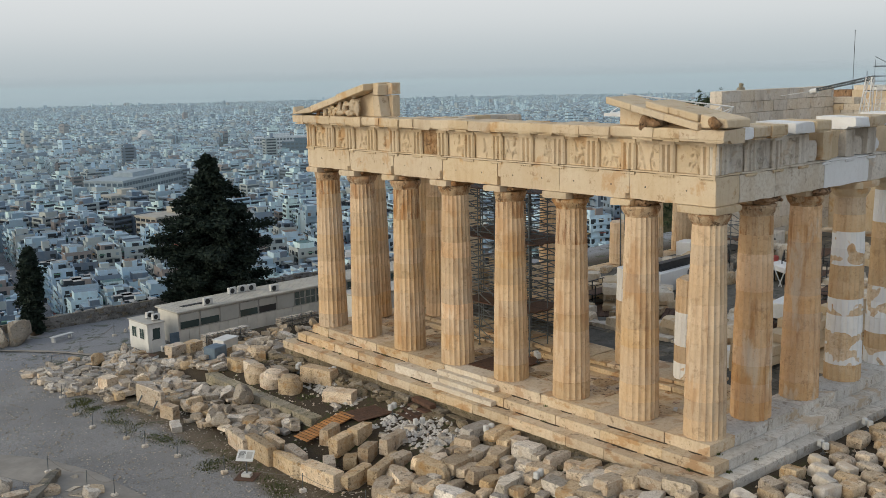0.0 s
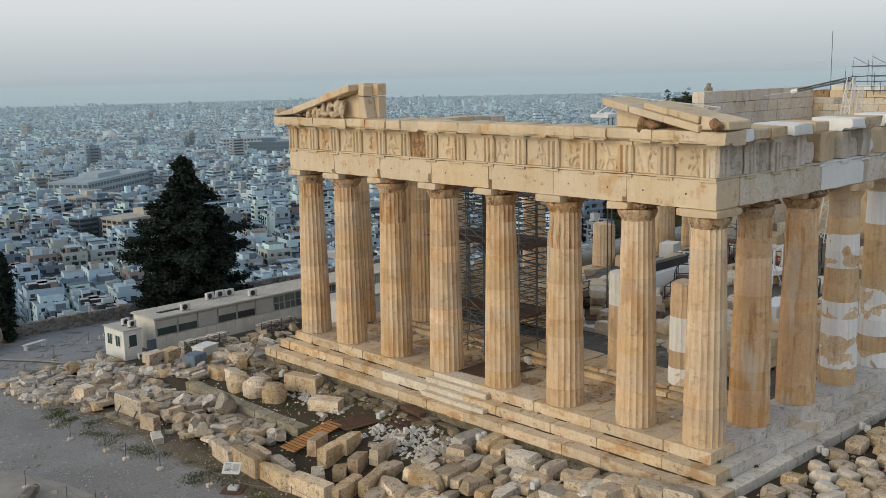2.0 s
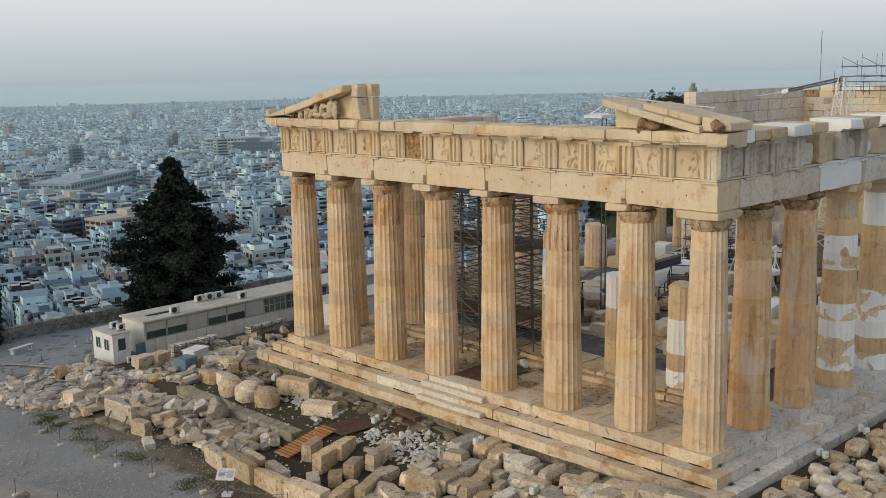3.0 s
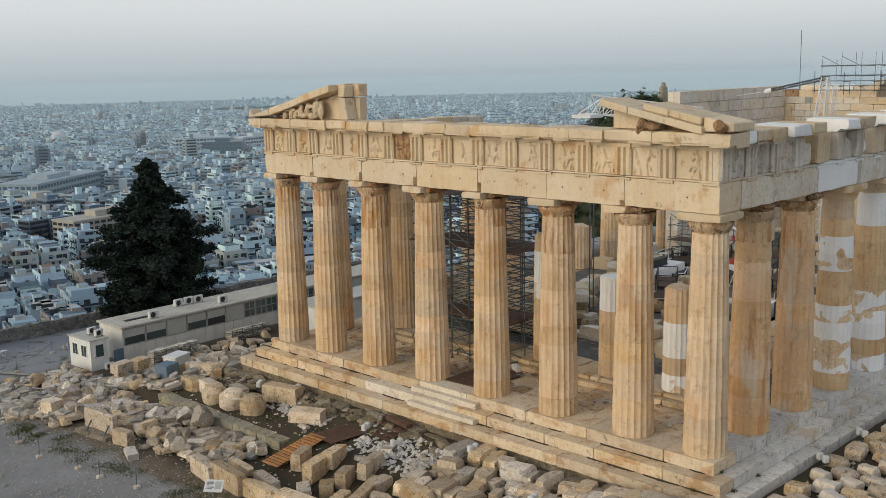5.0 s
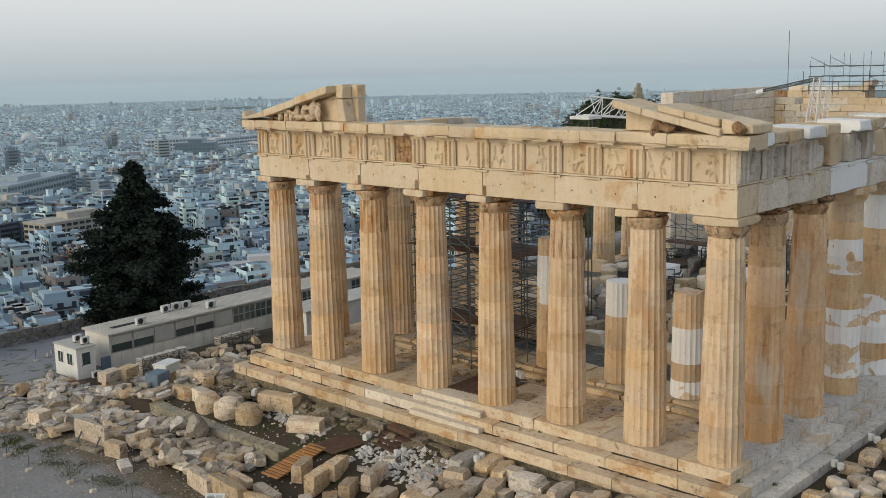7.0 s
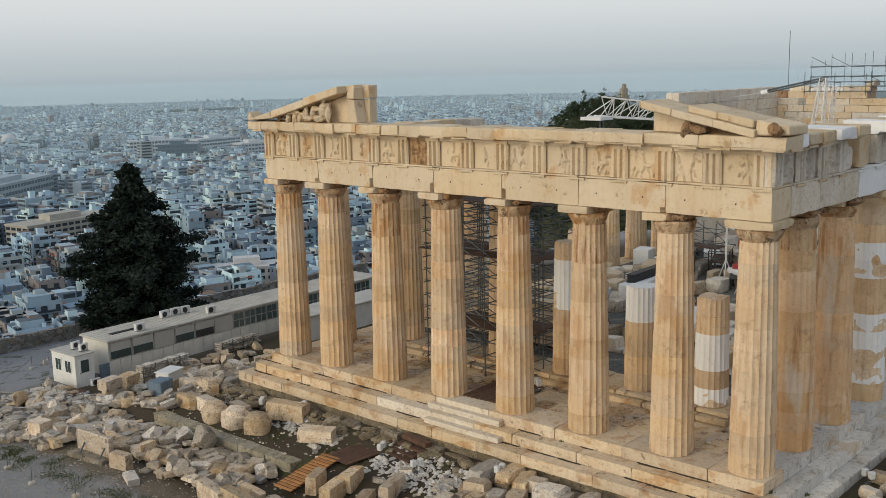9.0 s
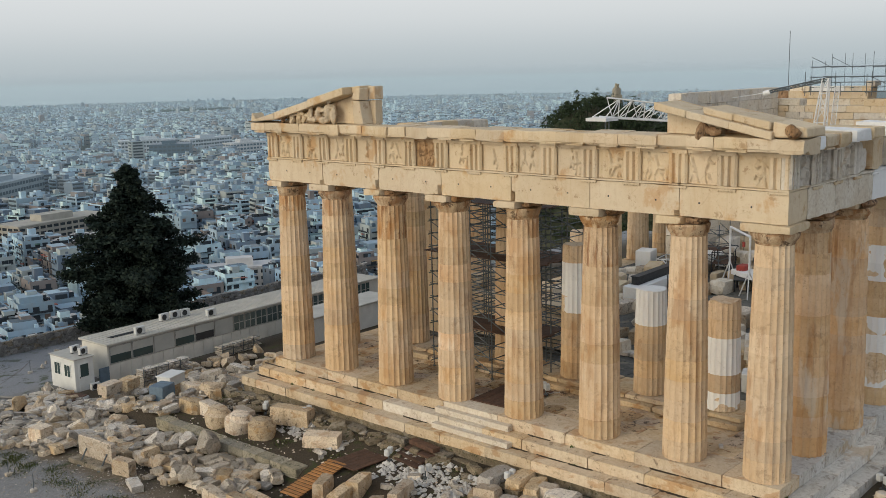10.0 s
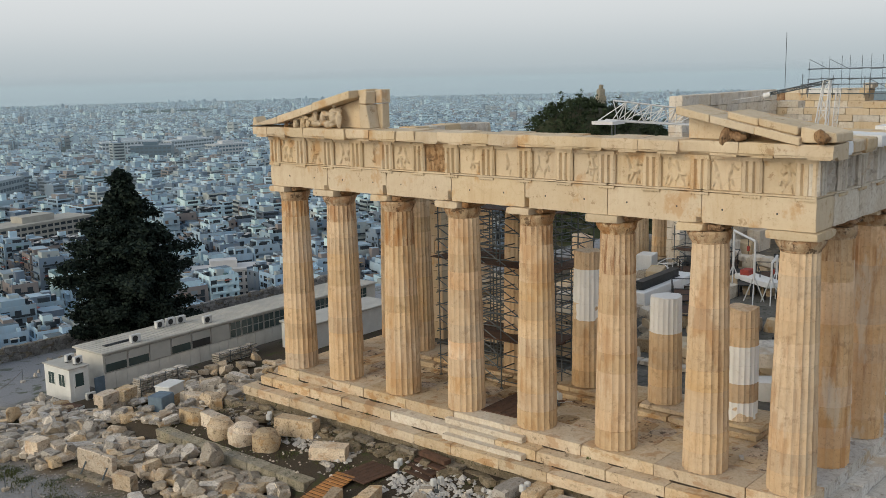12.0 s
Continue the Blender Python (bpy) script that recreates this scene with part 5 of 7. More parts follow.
# the leaning slab with its props, and its neighbours
slab = thing("leaning_slab", (-10.95, 32.3, plateau_z(-10.95, 32.3)), "thin pale marble slab leaning on metal props", "stone slab", turn=96)
finished("slab_stone", boxes([(-1.45, 1.35, -0.15, 0.15, 0.25, 1.35)]), BLOCK, slab, 0.04, 3, 0.05, 3)
for u in (-1.2, 0.5):
    pipe("prop", (u, 0.75, 0.0), (u + 0.1, 0.16, 0.75), 0.045, STEEL, slab)
    pipe("prop_foot", (u, 0.75, -0.02), (u, 0.75, 0.04), 0.14, STEEL, slab, 6)
finished("bearer", boxes([(-1.5, 1.45, -0.35, 0.75, -0.05, 0.24)]), ROCK, slab, 0.04, 2, 0.05, 5)
lay(-11.0, 29.6, (1.15, 0.7, 1.45), 100, "blocks by the leaning slab", "large pale worn block beside the leaning slab")
lay(-11.6, 27.7, (1.4, 0.9, 0.8), 70, "blocks by the leaning slab", "pale worn block lying by the leaning slab", mesh=PALE[1])
lay(-9.6, 36.3, (2.3, 1.1, 1.2), 140, "blocks by the leaning slab", "long white marble block on the heap", mesh=PALE[2])
lay(-9.0, 38.6, (1.6, 1.1, 1.1), 120, "blocks by the leaning slab", "white marble block on the rubble heap", mesh=PALE[3], tone=WHITE)
lay(-11.3, 37.6, (1.0, 1.2, 2.0), 100, "blocks by the leaning slab", "upright honey-coloured block by the heap")
lay(-10.6, 36.7, (1.0, 1.0, 1.7), 80, "blocks by the leaning slab", "upright honey-coloured block by the heap")


def heap_small(spots, name, label, seed, mat=None):
    """The small loose stones of a heap, too many to count, in one mesh."""
    r = random.Random(seed)
    verts, faces = [], []
    for x, y, s, z in spots:
        me = r.choice(BLOCKS[8:] + PALE + PALE + BOULDERS[:4])
        k = s * 0.98
        m = pose(x, y, z, r.uniform(-15, 15), r.uniform(-15, 15), r.uniform(0, 360)) @ Matrix.Diagonal((k * r.uniform(0.8, 1.3), k * r.uniform(0.7, 1.1), k * r.uniform(0.4, 0.85), 1))
        b = len(verts)
        verts += [m @ q.co for q in me.vertices]
        faces += [[b + i for i in q.vertices] for q in me.polygons]
    tagged(piece(name, mesh_from(name, verts, faces, mat or RUBBLE, 14)), label, "rubble", kind="stuff")


def heap(n, inside, x0, x1, y0, y1, group, label, small=0.5, big=1.5, seed=0, flat=0.75, over=0.0, tones=(None,), cut=0.74, double=0.0):
    """Loose stones heaped at random, the larger ones first."""
    r = random.Random(seed)
    spots, tiny = [], []
    tries = 0
    while len(spots) < n and tries < n * 60:
        tries += 1
        x, y = r.uniform(x0, x1), r.uniform(y0, y1)
        s = big - (big - small) * (len(spots) / n) ** 0.6
        if not inside(x, y) or any((x - a) ** 2 + (y - b) ** 2 < (0.29 * (s + c)) ** 2 for a, b, c in spots):
            continue
        spots.append((x, y, s))
        if s < cut:
            tiny.append((x, y, s, plateau_z(x, y) - 0.07 + over * r.random()))
            if r.random() < double:
                tiny.append((x + r.uniform(-.2, .2), y + r.uniform(-.2, .2), s * r.uniform(0.7, 1.1), plateau_z(x, y) + 0.45 * s))
            continue
        squared = r.random() < 0.85
        if r.random() < double:
            tiny.append((x + r.uniform(-.3, .3), y + r.uniform(-.3, .3), s * r.uniform(0.55, 0.9), plateau_z(x, y) + 0.40 * s * flat))
        me = r.choice(BLOCKS + PALE) if squared else r.choice(BOULDERS)
        k = s * (0.85 if squared else 1.25)
        lay(x, y, (k * r.uniform(0.8, 1.25), k * r.uniform(0.75, 1.1), k * flat * r.uniform(0.55, 1.1)), r.uniform(0, 360), group, label, me,
            plateau_z(x, y) - 0.07 + over * r.random(), r.uniform(-8, 8), r.uniform(-8, 8), name="broken_stone" if squared else "loose_stone", tone=r.choice(tones))
    if tiny:
        heap_small(tiny, "rubble", "small broken pale stones between larger blocks", seed, ROCK if ROCK in tones else None)


def heap_edge(y):
    """The gravel side of the long heap."""
    return -9.9 - 2.1 * smooth(24, 35, y)


heap(560, lambda x, y: heap_edge(y) < x < -6.75 and not (x < -9.7 and 28.2 < y < 35.2), -12.2, -6.6, 22.4, 40.5, "stones in the long heap", "pale broken stone in the long heap", 0.26, 1.25, 5, 0.85, 0.30, (None, None, BLOCK, RUBBLE), double=0.40)
heap(330, lambda x, y: x + 0.35 * (y - 40) > -13.4, -13.6, -5.4, 39.0, 47.0, "stones in the far heap", "pale broken stone in the far heap", 0.26, 1.1, 6, 0.85, 0.2, (None, None, BLOCK, RUBBLE), double=0.25)
heap(190, lambda x, y: not (-5.3 < x < -0.6 and 35.4 < y < 41.6) and x > -5.9, -5.9, 2.0, 33.8, 42.2, "stones near the hut", "worn pale stone between hut and temple", 0.3, 1.35, 7, 0.85, 0.15, (None, BLOCK), double=0.3)
heap(80, lambda x, y: y > 33.2, -1.6, 9.0, 33.4, 44.5, "stones at the temple corner", "worn honey-coloured block by the temple corner", 0.6, 1.3, 8, 0.85, 0.3, (BLOCK,))
heap(42, lambda x, y: not (-5.6 < x < -2.6 and 18.4 < y < 21.4), -5.2, -2.0, 12.5, 22.3, "small stones before the steps", "small white broken stone before the steps", 0.2, 0.8, 9, 0.85, 0.0, (RUBBLE, RUBBLE, BLOCK))
heap(60, lambda x, y: True, -3.6, -1.9, 21.0, 33.0, "small stones before the steps", "small white broken stone before the steps", 0.2, 0.5, 10, 0.85, 0.0, (RUBBLE,))
heap(14, lambda x, y: True, -22.6, -18.6, 20.0, 24.6, "stones by the path", "pale stone stacked beside the concrete path", 0.6, 1.3, 12, 0.8, 0.0)
for k in range(3):
    lay(-20.2 - 0.5 * k, 24.0 - 0.7 * k, (2.4, 0.6, 0.8), 48, "stones by the path", "long dark grey squared stone beside the path", tone=DARKFLOOR)


heap(90, lambda x, y: True, -2.6, -1.75, 3.0, 33.0, "rocks at the footing", "mossy grey rock at the foot of the steps", 0.3, 0.95, 14, 0.6, 0.0, (ROCK,), 0.9)


def gravel(n, seed, x0, x1, y0, y1, lo, hi, name, label, mat, inside=lambda x, y: True):
    r = random.Random(seed)
    groups = []
    oct_f = [(0, 2, 4), (2, 1, 4), (1, 3, 4), (3, 0, 4), (2, 0, 5), (1, 2, 5), (3, 1, 5), (0, 3, 5)]
    for _ in range(n):
        x, y = r.uniform(x0, x1), r.uniform(y0, y1)
        if not inside(x, y):
            continue
        s = r.uniform(lo, hi) * r.choice((1, 1, 1.6))
        z = plateau_z(x, y) + s * 0.15
        a = r.uniform(0, 3)
        c, q = math.cos(a) * s, math.sin(a) * s
        groups.append(([(x + c, y + q, z), (x - c * .8, y - q * .8, z + .1 * s), (x - q, y + c, z), (x + q * .7, y - c * .7, z + .1 * s), (x, y, z + s * r.uniform(.5, .9)), (x, y, z - s * .4)], oct_f))
    tagged(piece(name, mesh_from(name, *join(*groups), mat, None)), label, "gravel", kind="stuff")


gravel(11000, 1, -26, -9.5, 8, 52, 0.02, 0.055, "pebbles", "small pale pebbles strewn on the gravel", RUBBLE)
gravel(1100, 2, -10.5, -1.9, 6, 44, 0.03, 0.09, "stone_chips", "broken stone chips between the blocks", RUBBLE)
gravel(380, 3, -4.9, -2.2, 13.0, 18.6, 0.07, 0.17, "pale_chips", "pale marble chips before the steps", CHIPS)
gravel(160, 6, -3.7, -2.3, 21.6, 27.6, 0.07, 0.18, "pale_chips", "pale marble chips before the steps", CHIPS)
gravel(900, 4, -3, 24, -9, -1.8, 0.05, 0.14, "stone_chips", "broken stone chips between the blocks", BLOCK)

# the low mossy wall that holds the terrace
coursed_wall("terrace_wall", -6.5, -5.75, 21.5, 33.7, -3.9, -2.56, 'y', "low mossy retaining wall of grey squared blocks", TERRACE, 0.44, 1.0, -3.9, 31)


# ---- the yard: path, parapet, hut, crates, sign, ropes ----
def soil_strip(name, line, width, lift, mat, label, category):
    verts, faces = [], []
    pts = [Vector((x, y, 0)) for x, y in line]
    fine = []
    for i in range(len(pts) - 1):
        for k in range(8):
            fine.append(pts[i].lerp(pts[i + 1], k / 8))
    fine.append(pts[-1])
    for _ in range(6):
        fine = [fine[0]] + [(fine[i - 1] + fine[i] * 2 + fine[i + 1]) / 4 for i in range(1, len(fine) - 1)] + [fine[-1]]
    for i, p in enumerate(fine):
        d = (fine[min(i + 1, len(fine) - 1)] - fine[max(i - 1, 0)]).normalized()
        n = Vector((-d.y, d.x, 0))
        for s in (-0.5, -0.17, 0.17, 0.5):
            q = p + n * width * (s + 0.02 * noise.noise(p))
            verts.append((q.x, q.y, plateau_z(q.x, q.y) + lift + (0.0 if abs(s) < 0.4 else -0.05)))
    for i in range(len(fine) - 1):
        for k in range(3):
            faces.append([i * 4 + k, i * 4 + k + 1, i * 4 + k + 5, i * 4 + k + 4])
    return tagged(piece(name, mesh_from(name, verts, faces, mat, 60)), label, category, kind="structure")


CONCRETE = plain("path_concrete", (0.32, 0.295, 0.26), 0.9, 0, 0.14, 0.8, 0.01)
soil_strip("path", ((-30, 36), (-24.5, 32.6), (-20.6, 28.0), (-19.1, 24.5), (-18.5, 19.5), (-18.4, 12)), 2.7, 0.07, CONCRETE, "smooth grey concrete path across the gravel", "path")
soil_strip("kerb", ((-16, 58), (-12.5, 54.3), (-9.5, 50.9), (-7.6, 47.3), (-5.7, 43.9), (-4.0, 42.6)), 0.35, 0.12, CONCRETE, "low concrete kerb across the yard", "kerb")

parapet = tagged(new("parapet_wall"), "low rough stone parapet at the edge of the rock", "wall", kind="structure")
r = random.Random(4)
groups = []
for k in range(900):
    t = r.random()
    x, y = (-26 + 60 * t, 58.6 + 1.5 * smooth(-12, -26, -26 + 60 * t) * -1)
    s = r.uniform(0.16, 0.34)
    z = -4.05 + r.random() * 1.05
    vf = grid_box((-s, -0.28, -s * 0.6), (s, 0.28, s * 0.6), 0.3, 0.05, 0.03, k, 2)
    groups.append(shift(vf, x, y + r.uniform(-0.05, 0.05), z, r.uniform(-6, 6)))
piece("wall_stones", mesh_from("wall_stones", *join(*groups), WALLSTONE, 30), parapet)
v, f = boxes([(-26, 34, 58.45, 58.8, -4.6, -3.0)])
piece("wall_core", mesh_from("wall_core", v, f, ROCK, None), parapet)

PANEL = plain("cream_panel", (0.69, 0.67, 0.61), 0.6, 0, 0.10, 0.9, 0.004)
HUTWHITE = plain("hut_white", (0.72, 0.73, 0.71), 0.6, 0, 0.08, 1.2, 0.004)
ROOFING = plain("roof_sheet", (0.50, 0.485, 0.44), 0.7, 0, 0.12, 0.7, 0.01)
HUTGLASS = plain("hut_glass", (0.055, 0.085, 0.085), 0.12, 0, 0.15, 0.4, 0)
BLIND = plain("window_blind", (0.45, 0.45, 0.42), 0.7, 0, 0.1, 0.6, 0)
FRAMES = plain("window_frame", (0.40, 0.395, 0.37), 0.5, 0, 0.1)
DARKROOM = plain("dark_opening", (0.03, 0.03, 0.032), 0.6, 0, 0.1)
BLUEPANEL = plain("blue_panel", (0.13, 0.19, 0.25), 0.6, 0, 0.12)
ACWHITE = plain("cooling_unit_white", (0.60, 0.61, 0.60), 0.5, 0, 0.06)


def solid(name, items, mat, parent, bevel=0.0, label=""):
    if bevel:
        return finished(name, boxes(items), mat, parent, bevel, label=label)
    return piece(name, mesh_from(name, *boxes(items), mat, None), parent, label=label)


hut = thing("site_hut", (-2.0, 46.2, -4.05), "long low cream site hut with window strip and flat roof", "hut", turn=2.5)
HUT_L, HUT_D, HUT_H = 27.0, 3.2, 2.5
solid("wall", [(0.05, HUT_L, 0.12, HUT_D, 0.0, HUT_H)], PANEL, hut)
u = 0.0
k = 0
while u < HUT_L - 0.2:
    w = 0.88
    solid("wall_panel", [(u + 0.012, min(u + w, HUT_L) - 0.012, 0.06, 0.13, 0.0, 1.14)], PANEL, hut, 0.01)
    u += w
    k += 1
solid("end_panel", [(0.0, 0.06, 0.10, HUT_D, 0.0, HUT_H)], PANEL, hut, 0.01)
solid("roof", [(-0.14, HUT_L + 0.1, -0.10, HUT_D + 0.2, HUT_H, HUT_H + 0.14)], ROOFING, hut, 0.02)
rib = []
for i in range(90):
    rib.append((0.1 + i * 0.3, 0.13 + i * 0.3, -0.08, HUT_D + 0.15, HUT_H + 0.139, HUT_H + 0.165))
solid("roof_ribs", rib, ROOFING, hut)
solid("roof_slot", [(1.0, 3.4, 1.2, 1.55, HUT_H + 0.14, HUT_H + 0.20)], DARKSTEEL, hut)
u, n = 0.12, 0
kinds = "ggbgdbGGGGGGGGGGbGGG"
while u < HUT_L - 1.5 and n < len(kinds):
    kind = kinds[n]
    w = 1.72 if kind != 'G' else 1.05
    win = solid("window", [(u, u + w, 0.05, 0.10, 1.18, 2.42)], FRAMES, hut)
    mat = {'g': HUTGLASS, 'b': BLIND, 'd': DARKROOM, 'G': HUTGLASS}[kind]
    solid("pane", [(u + 0.06, u + w - 0.06, 0.035, 0.052, 1.26, 2.36)], mat, win)
    if kind in 'gd':
        solid("blind", [(u + 0.06, u + w - 0.06, 0.025, 0.036, 1.80, 2.36)], BLIND, win)
    if kind == 'G':
        solid("glazing_bar", [(u + w / 2 - 0.025, u + w / 2 + 0.025, 0.015, 0.036, 1.26, 2.36), (u + 0.06, u + w - 0.06, 0.015, 0.034, 1.80, 1.85)], FRAMES, win)
    u += w + 0.06
    n += 1
solid("low_door", [(-0.75, 0.0, 0.02, 0.10, 0.0, 1.1)], BLUEPANEL, hut)

lobby = thing("entrance_lobby", (-4.75, 45.75, -4.05), "small white entrance lobby with windows and a door", "hut", turn=2.5)
solid("wall", [(0, 1.4, 0, 2.9, 0, 2.2)], HUTWHITE, lobby, 0.02)
solid("roof", [(-0.08, 1.46, -0.08, 2.98, 2.2, 2.28)], ROOFING, lobby, 0.02)
for y in (0.45, 1.65):
    w = solid("window", [(-0.04, 0.02, y, y + 0.75, 0.95, 1.85)], HUTWHITE, lobby)
    solid("pane", [(-0.055, -0.03, y + 0.07, y + 0.35, 1.02, 1.78), (-0.055, -0.03, y + 0.41, y + 0.69, 1.02, 1.78)], HUTGLASS, w)
d = solid("door", [(0.28, 1.1, -0.04, 0.02, 0.02, 1.95)], HUTWHITE, lobby)
solid("pane", [(0.40, 0.98, -0.055, -0.03, 1.0, 1.85)], HUTGLASS, d)
solid("door_handle", [(0.32, 0.36, -0.10, -0.03, 0.95, 1.05)], DARKSTEEL, d)


def cooling_unit(x, y, z, turn, size=1.0):
    ac = thing("cooling_unit", (x, y, z), "white boxy air conditioning unit with a dark fan", "air conditioner", "cooling units", turn=turn)
    ac.scale = (size, size, size)
    solid("casing", [(-0.45, 0.45, -0.17, 0.17, 0.0, 0.62)], ACWHITE, ac, 0.02)
    piece("fan", mesh_from("fan", *shift(lathe([(0.25, 0), (0.25, 0.02)], 16), 0, 0, 0), DARKSTEEL, 30), ac, pose(-0.1, -0.175, 0.31, 90))
    solid("feet", [(-0.4, -0.3, -0.15, 0.15, -0.08, 0.0), (0.3, 0.4, -0.15, 0.15, -0.08, 0.0)], DARKSTEEL, ac)


for x, y, z, tn in ((-3.75, 46.35, -1.69, 14), (-3.8, 47.3, -1.69, 14), (0.9, 46.9, -1.38, 2), (7.2, 47.3, -1.38, 2), (-3.6, 45.35, -3.97, 2), (4.2, 48.9, -1.38, 10), (5.2, 49.0, -1.38, 4), (6.0, 48.9, -1.38, 0)):
    cooling_unit(x, y, z, tn, 0.72 if x < -3 else 0.85)

wing = thing("storage_shed", (12.4, 42.2, -4.1), "flat white storage shed between hut and temple", "building", turn=2.5)
solid("wall", [(0, 9.5, 0, 2.8, 0, 2.05)], HUTWHITE, wing)
solid("roof", [(-0.15, 9.7, -0.15, 2.95, 2.05, 2.2)], ROOFING, wing, 0.03)

crate = thing("blue_cabinet", (-4.3, 36.3, plateau_z(-4.3, 36.3)), "blue grey steel cabinet among the stones", "cabinet", turn=20)
solid("body", [(-0.6, 0.6, -0.48, 0.48, -0.1, 1.12)], BLUEPANEL, crate, 0.02)
solid("door", [(-0.58, -0.01, -0.51, -0.48, 0.05, 1.08)], BLUEPANEL, crate, 0.008)
solid("door", [(0.01, 0.58, -0.51, -0.48, 0.05, 1.08)], BLUEPANEL, crate, 0.008)
box2 = thing("white_crate", (-2.7, 37.75, plateau_z(-2.7, 37.75) + 0.5), "white plastic crate lid on stone blocks", "crate", turn=20)
solid("body", [(-0.75, 0.75, -0.5, 0.5, 0.3, 0.85)], HUTWHITE, box2, 0.03)
solid("lid", [(-0.8, 0.8, -0.55, 0.55, 0.85, 0.93)], HUTWHITE, box2, 0.02)
solid("pallet", [(-0.75, 0.75, -0.5, 0.5, -0.9, 0.3)], BLOCK, box2, 0.03)


def stone_cage(x, y, turn, length, height, seed):
    """Small stones stacked in a wire frame."""
    cage = thing("stone_cage", (x, y, plateau_z(x, y)), "wire cage stacked with small broken stones", "stone stack", "stone cages", turn=turn)
    r = random.Random(seed)
    groups = []
    for row in range(int(height / 0.16)):
        u = 0.0
        while u < length:
            w = r.uniform(0.16, 0.42)
            vf = grid_box((0, -0.4, 0), (w - 0.02, 0.4, r.uniform(0.11, 0.16)), 0.2, 0.03, 0.03, r.randint(0, 999), 2)
            groups.append(shift(vf, u, r.uniform(-0.06, 0.06), row * 0.16, r.uniform(-5, 5)))
            u += w
    tagged(piece("stone_fill", mesh_from("stone_fill", *join(*groups), RUBBLE, 30), cage), kind="stuff")
    for k in range(int(length) + 1):
        pipe("upright", (k, -0.47, 0), (k, -0.47, height + 0.1), 0.03, STEEL, cage)
    for z in (0.15, 0.55, height):
        pipe("wire", (0, -0.47, z), (length, -0.47, z), 0.02, STEEL, cage)


stone_cage(-1.7, 43.0, 4, 3.8, 1.3, 1)
stone_cage(6.2, 45.2, 4, 3.6, 0.85, 2)
for k in range(4):
    lay((-4.35, -3.1)[k // 2] + 0.05 * (k % 2), 42.2 - 0.1 * (k // 2), (1.1, 1.25, 1.1), 4 + 5 * k, "stones near the hut", "squared honey-coloured block stacked by the hut", z=plateau_z(-3, 42.6) - 0.05 + 0.58 * (k % 2))

sheet = thing("rusty_plate", (-5.9, 44.5, plateau_z(-5.9, 44.5)), "rusty steel plate on a low white frame by the lobby", "steel plate", turn=20)
solid("frame", [(-0.95, 0.95, -0.75, 0.75, 0.0, 0.16)], HUTWHITE, sheet, 0.01)
solid("plate", [(-0.9, 0.9, -0.7, 0.7, 0.164, 0.22)], PLANK, sheet, 0.01)
for k in range(16):
    lay(-5.9 + 0.42 * stone_rnd.random(), 45.6 + 0.17 * k, stone_rnd.uniform(0.3, 0.5), 50 * k, "rubble by the lobby", "small pale broken stone at the lobby wall", BOULDERS[k % 12], name="loose_stone")
for k in range(9):
    lay(-3.6 + 0.9 * k + stone_rnd.uniform(-.3, .3), 54.5 + stone_rnd.uniform(-2, 2), stone_rnd.uniform(0.3, 0.55), 70 * k, "stones in the yard", "grey stone lying in the yard", BOULDERS[k % 12], name="loose_stone", tone=RUBBLE)

# wooden ramp, planks and steel plates before the steps
ramp_thing = thing("wooden_ramp", (0, 0, 0), "fresh orange wooden ramp of slats over the rubble", "ramp")
a, b = Vector((-8.0, 20.2, -3.0)), Vector((-4.9, 20.3, -2.42))
for k in range(15):
    p = a.lerp(b, k / 14)
    finished("slat", shift(boxes([(-0.09, 0.09, -0.6, 0.6, 0, 0.045)]), p.x, p.y, p.z, 2), ORANGEWOOD, ramp_thing, 0.006)
for s in (-0.5, 0.45):
    v, f = tube(a + Vector((0, s, -0.06)), b + Vector((0, s, -0.06)), 0.06, 4)
    piece("bearer", mesh_from("bearer", v, f, PLANK, None), ramp_thing)
deck = thing("plank_walk", (-3.5, 19.7, -2.44), "dark brown plank walk between stones and steps", "walkway", turn=-4)
for k in range(6):
    solid("plank", [(-1.55, 1.55, -0.95 + 0.31 * k, -0.66 + 0.31 * k, 0, 0.06)], PLANK, deck, 0.008)
stack = thing("plank_stack", (-2.35, 17.4, -2.35), "stack of dark brown planks against the lowest step", "planks", turn=-8)
for k, (dx, z) in enumerate(((-0.5, 0), (-0.2, 0.14), (0.25, 0.28), (0.55, 0.50))):
    solid("plank", [(dx - 0.22, dx + 0.22, -0.95, 0.95, z, z + 0.12 + 0.1 * (k == 3))], PLANK, stack, 0.01)
plate = thing("floor_plate", (2.6, 15.4, 0.004), "dark brown boards laid on the temple floor", "boards", turn=3)
for k in range(5):
    solid("board", [(-1.6, 1.9, -1.45 + 0.56 * k, -0.92 + 0.56 * k, 0, 0.05)], PLANK, plate, 0.006)


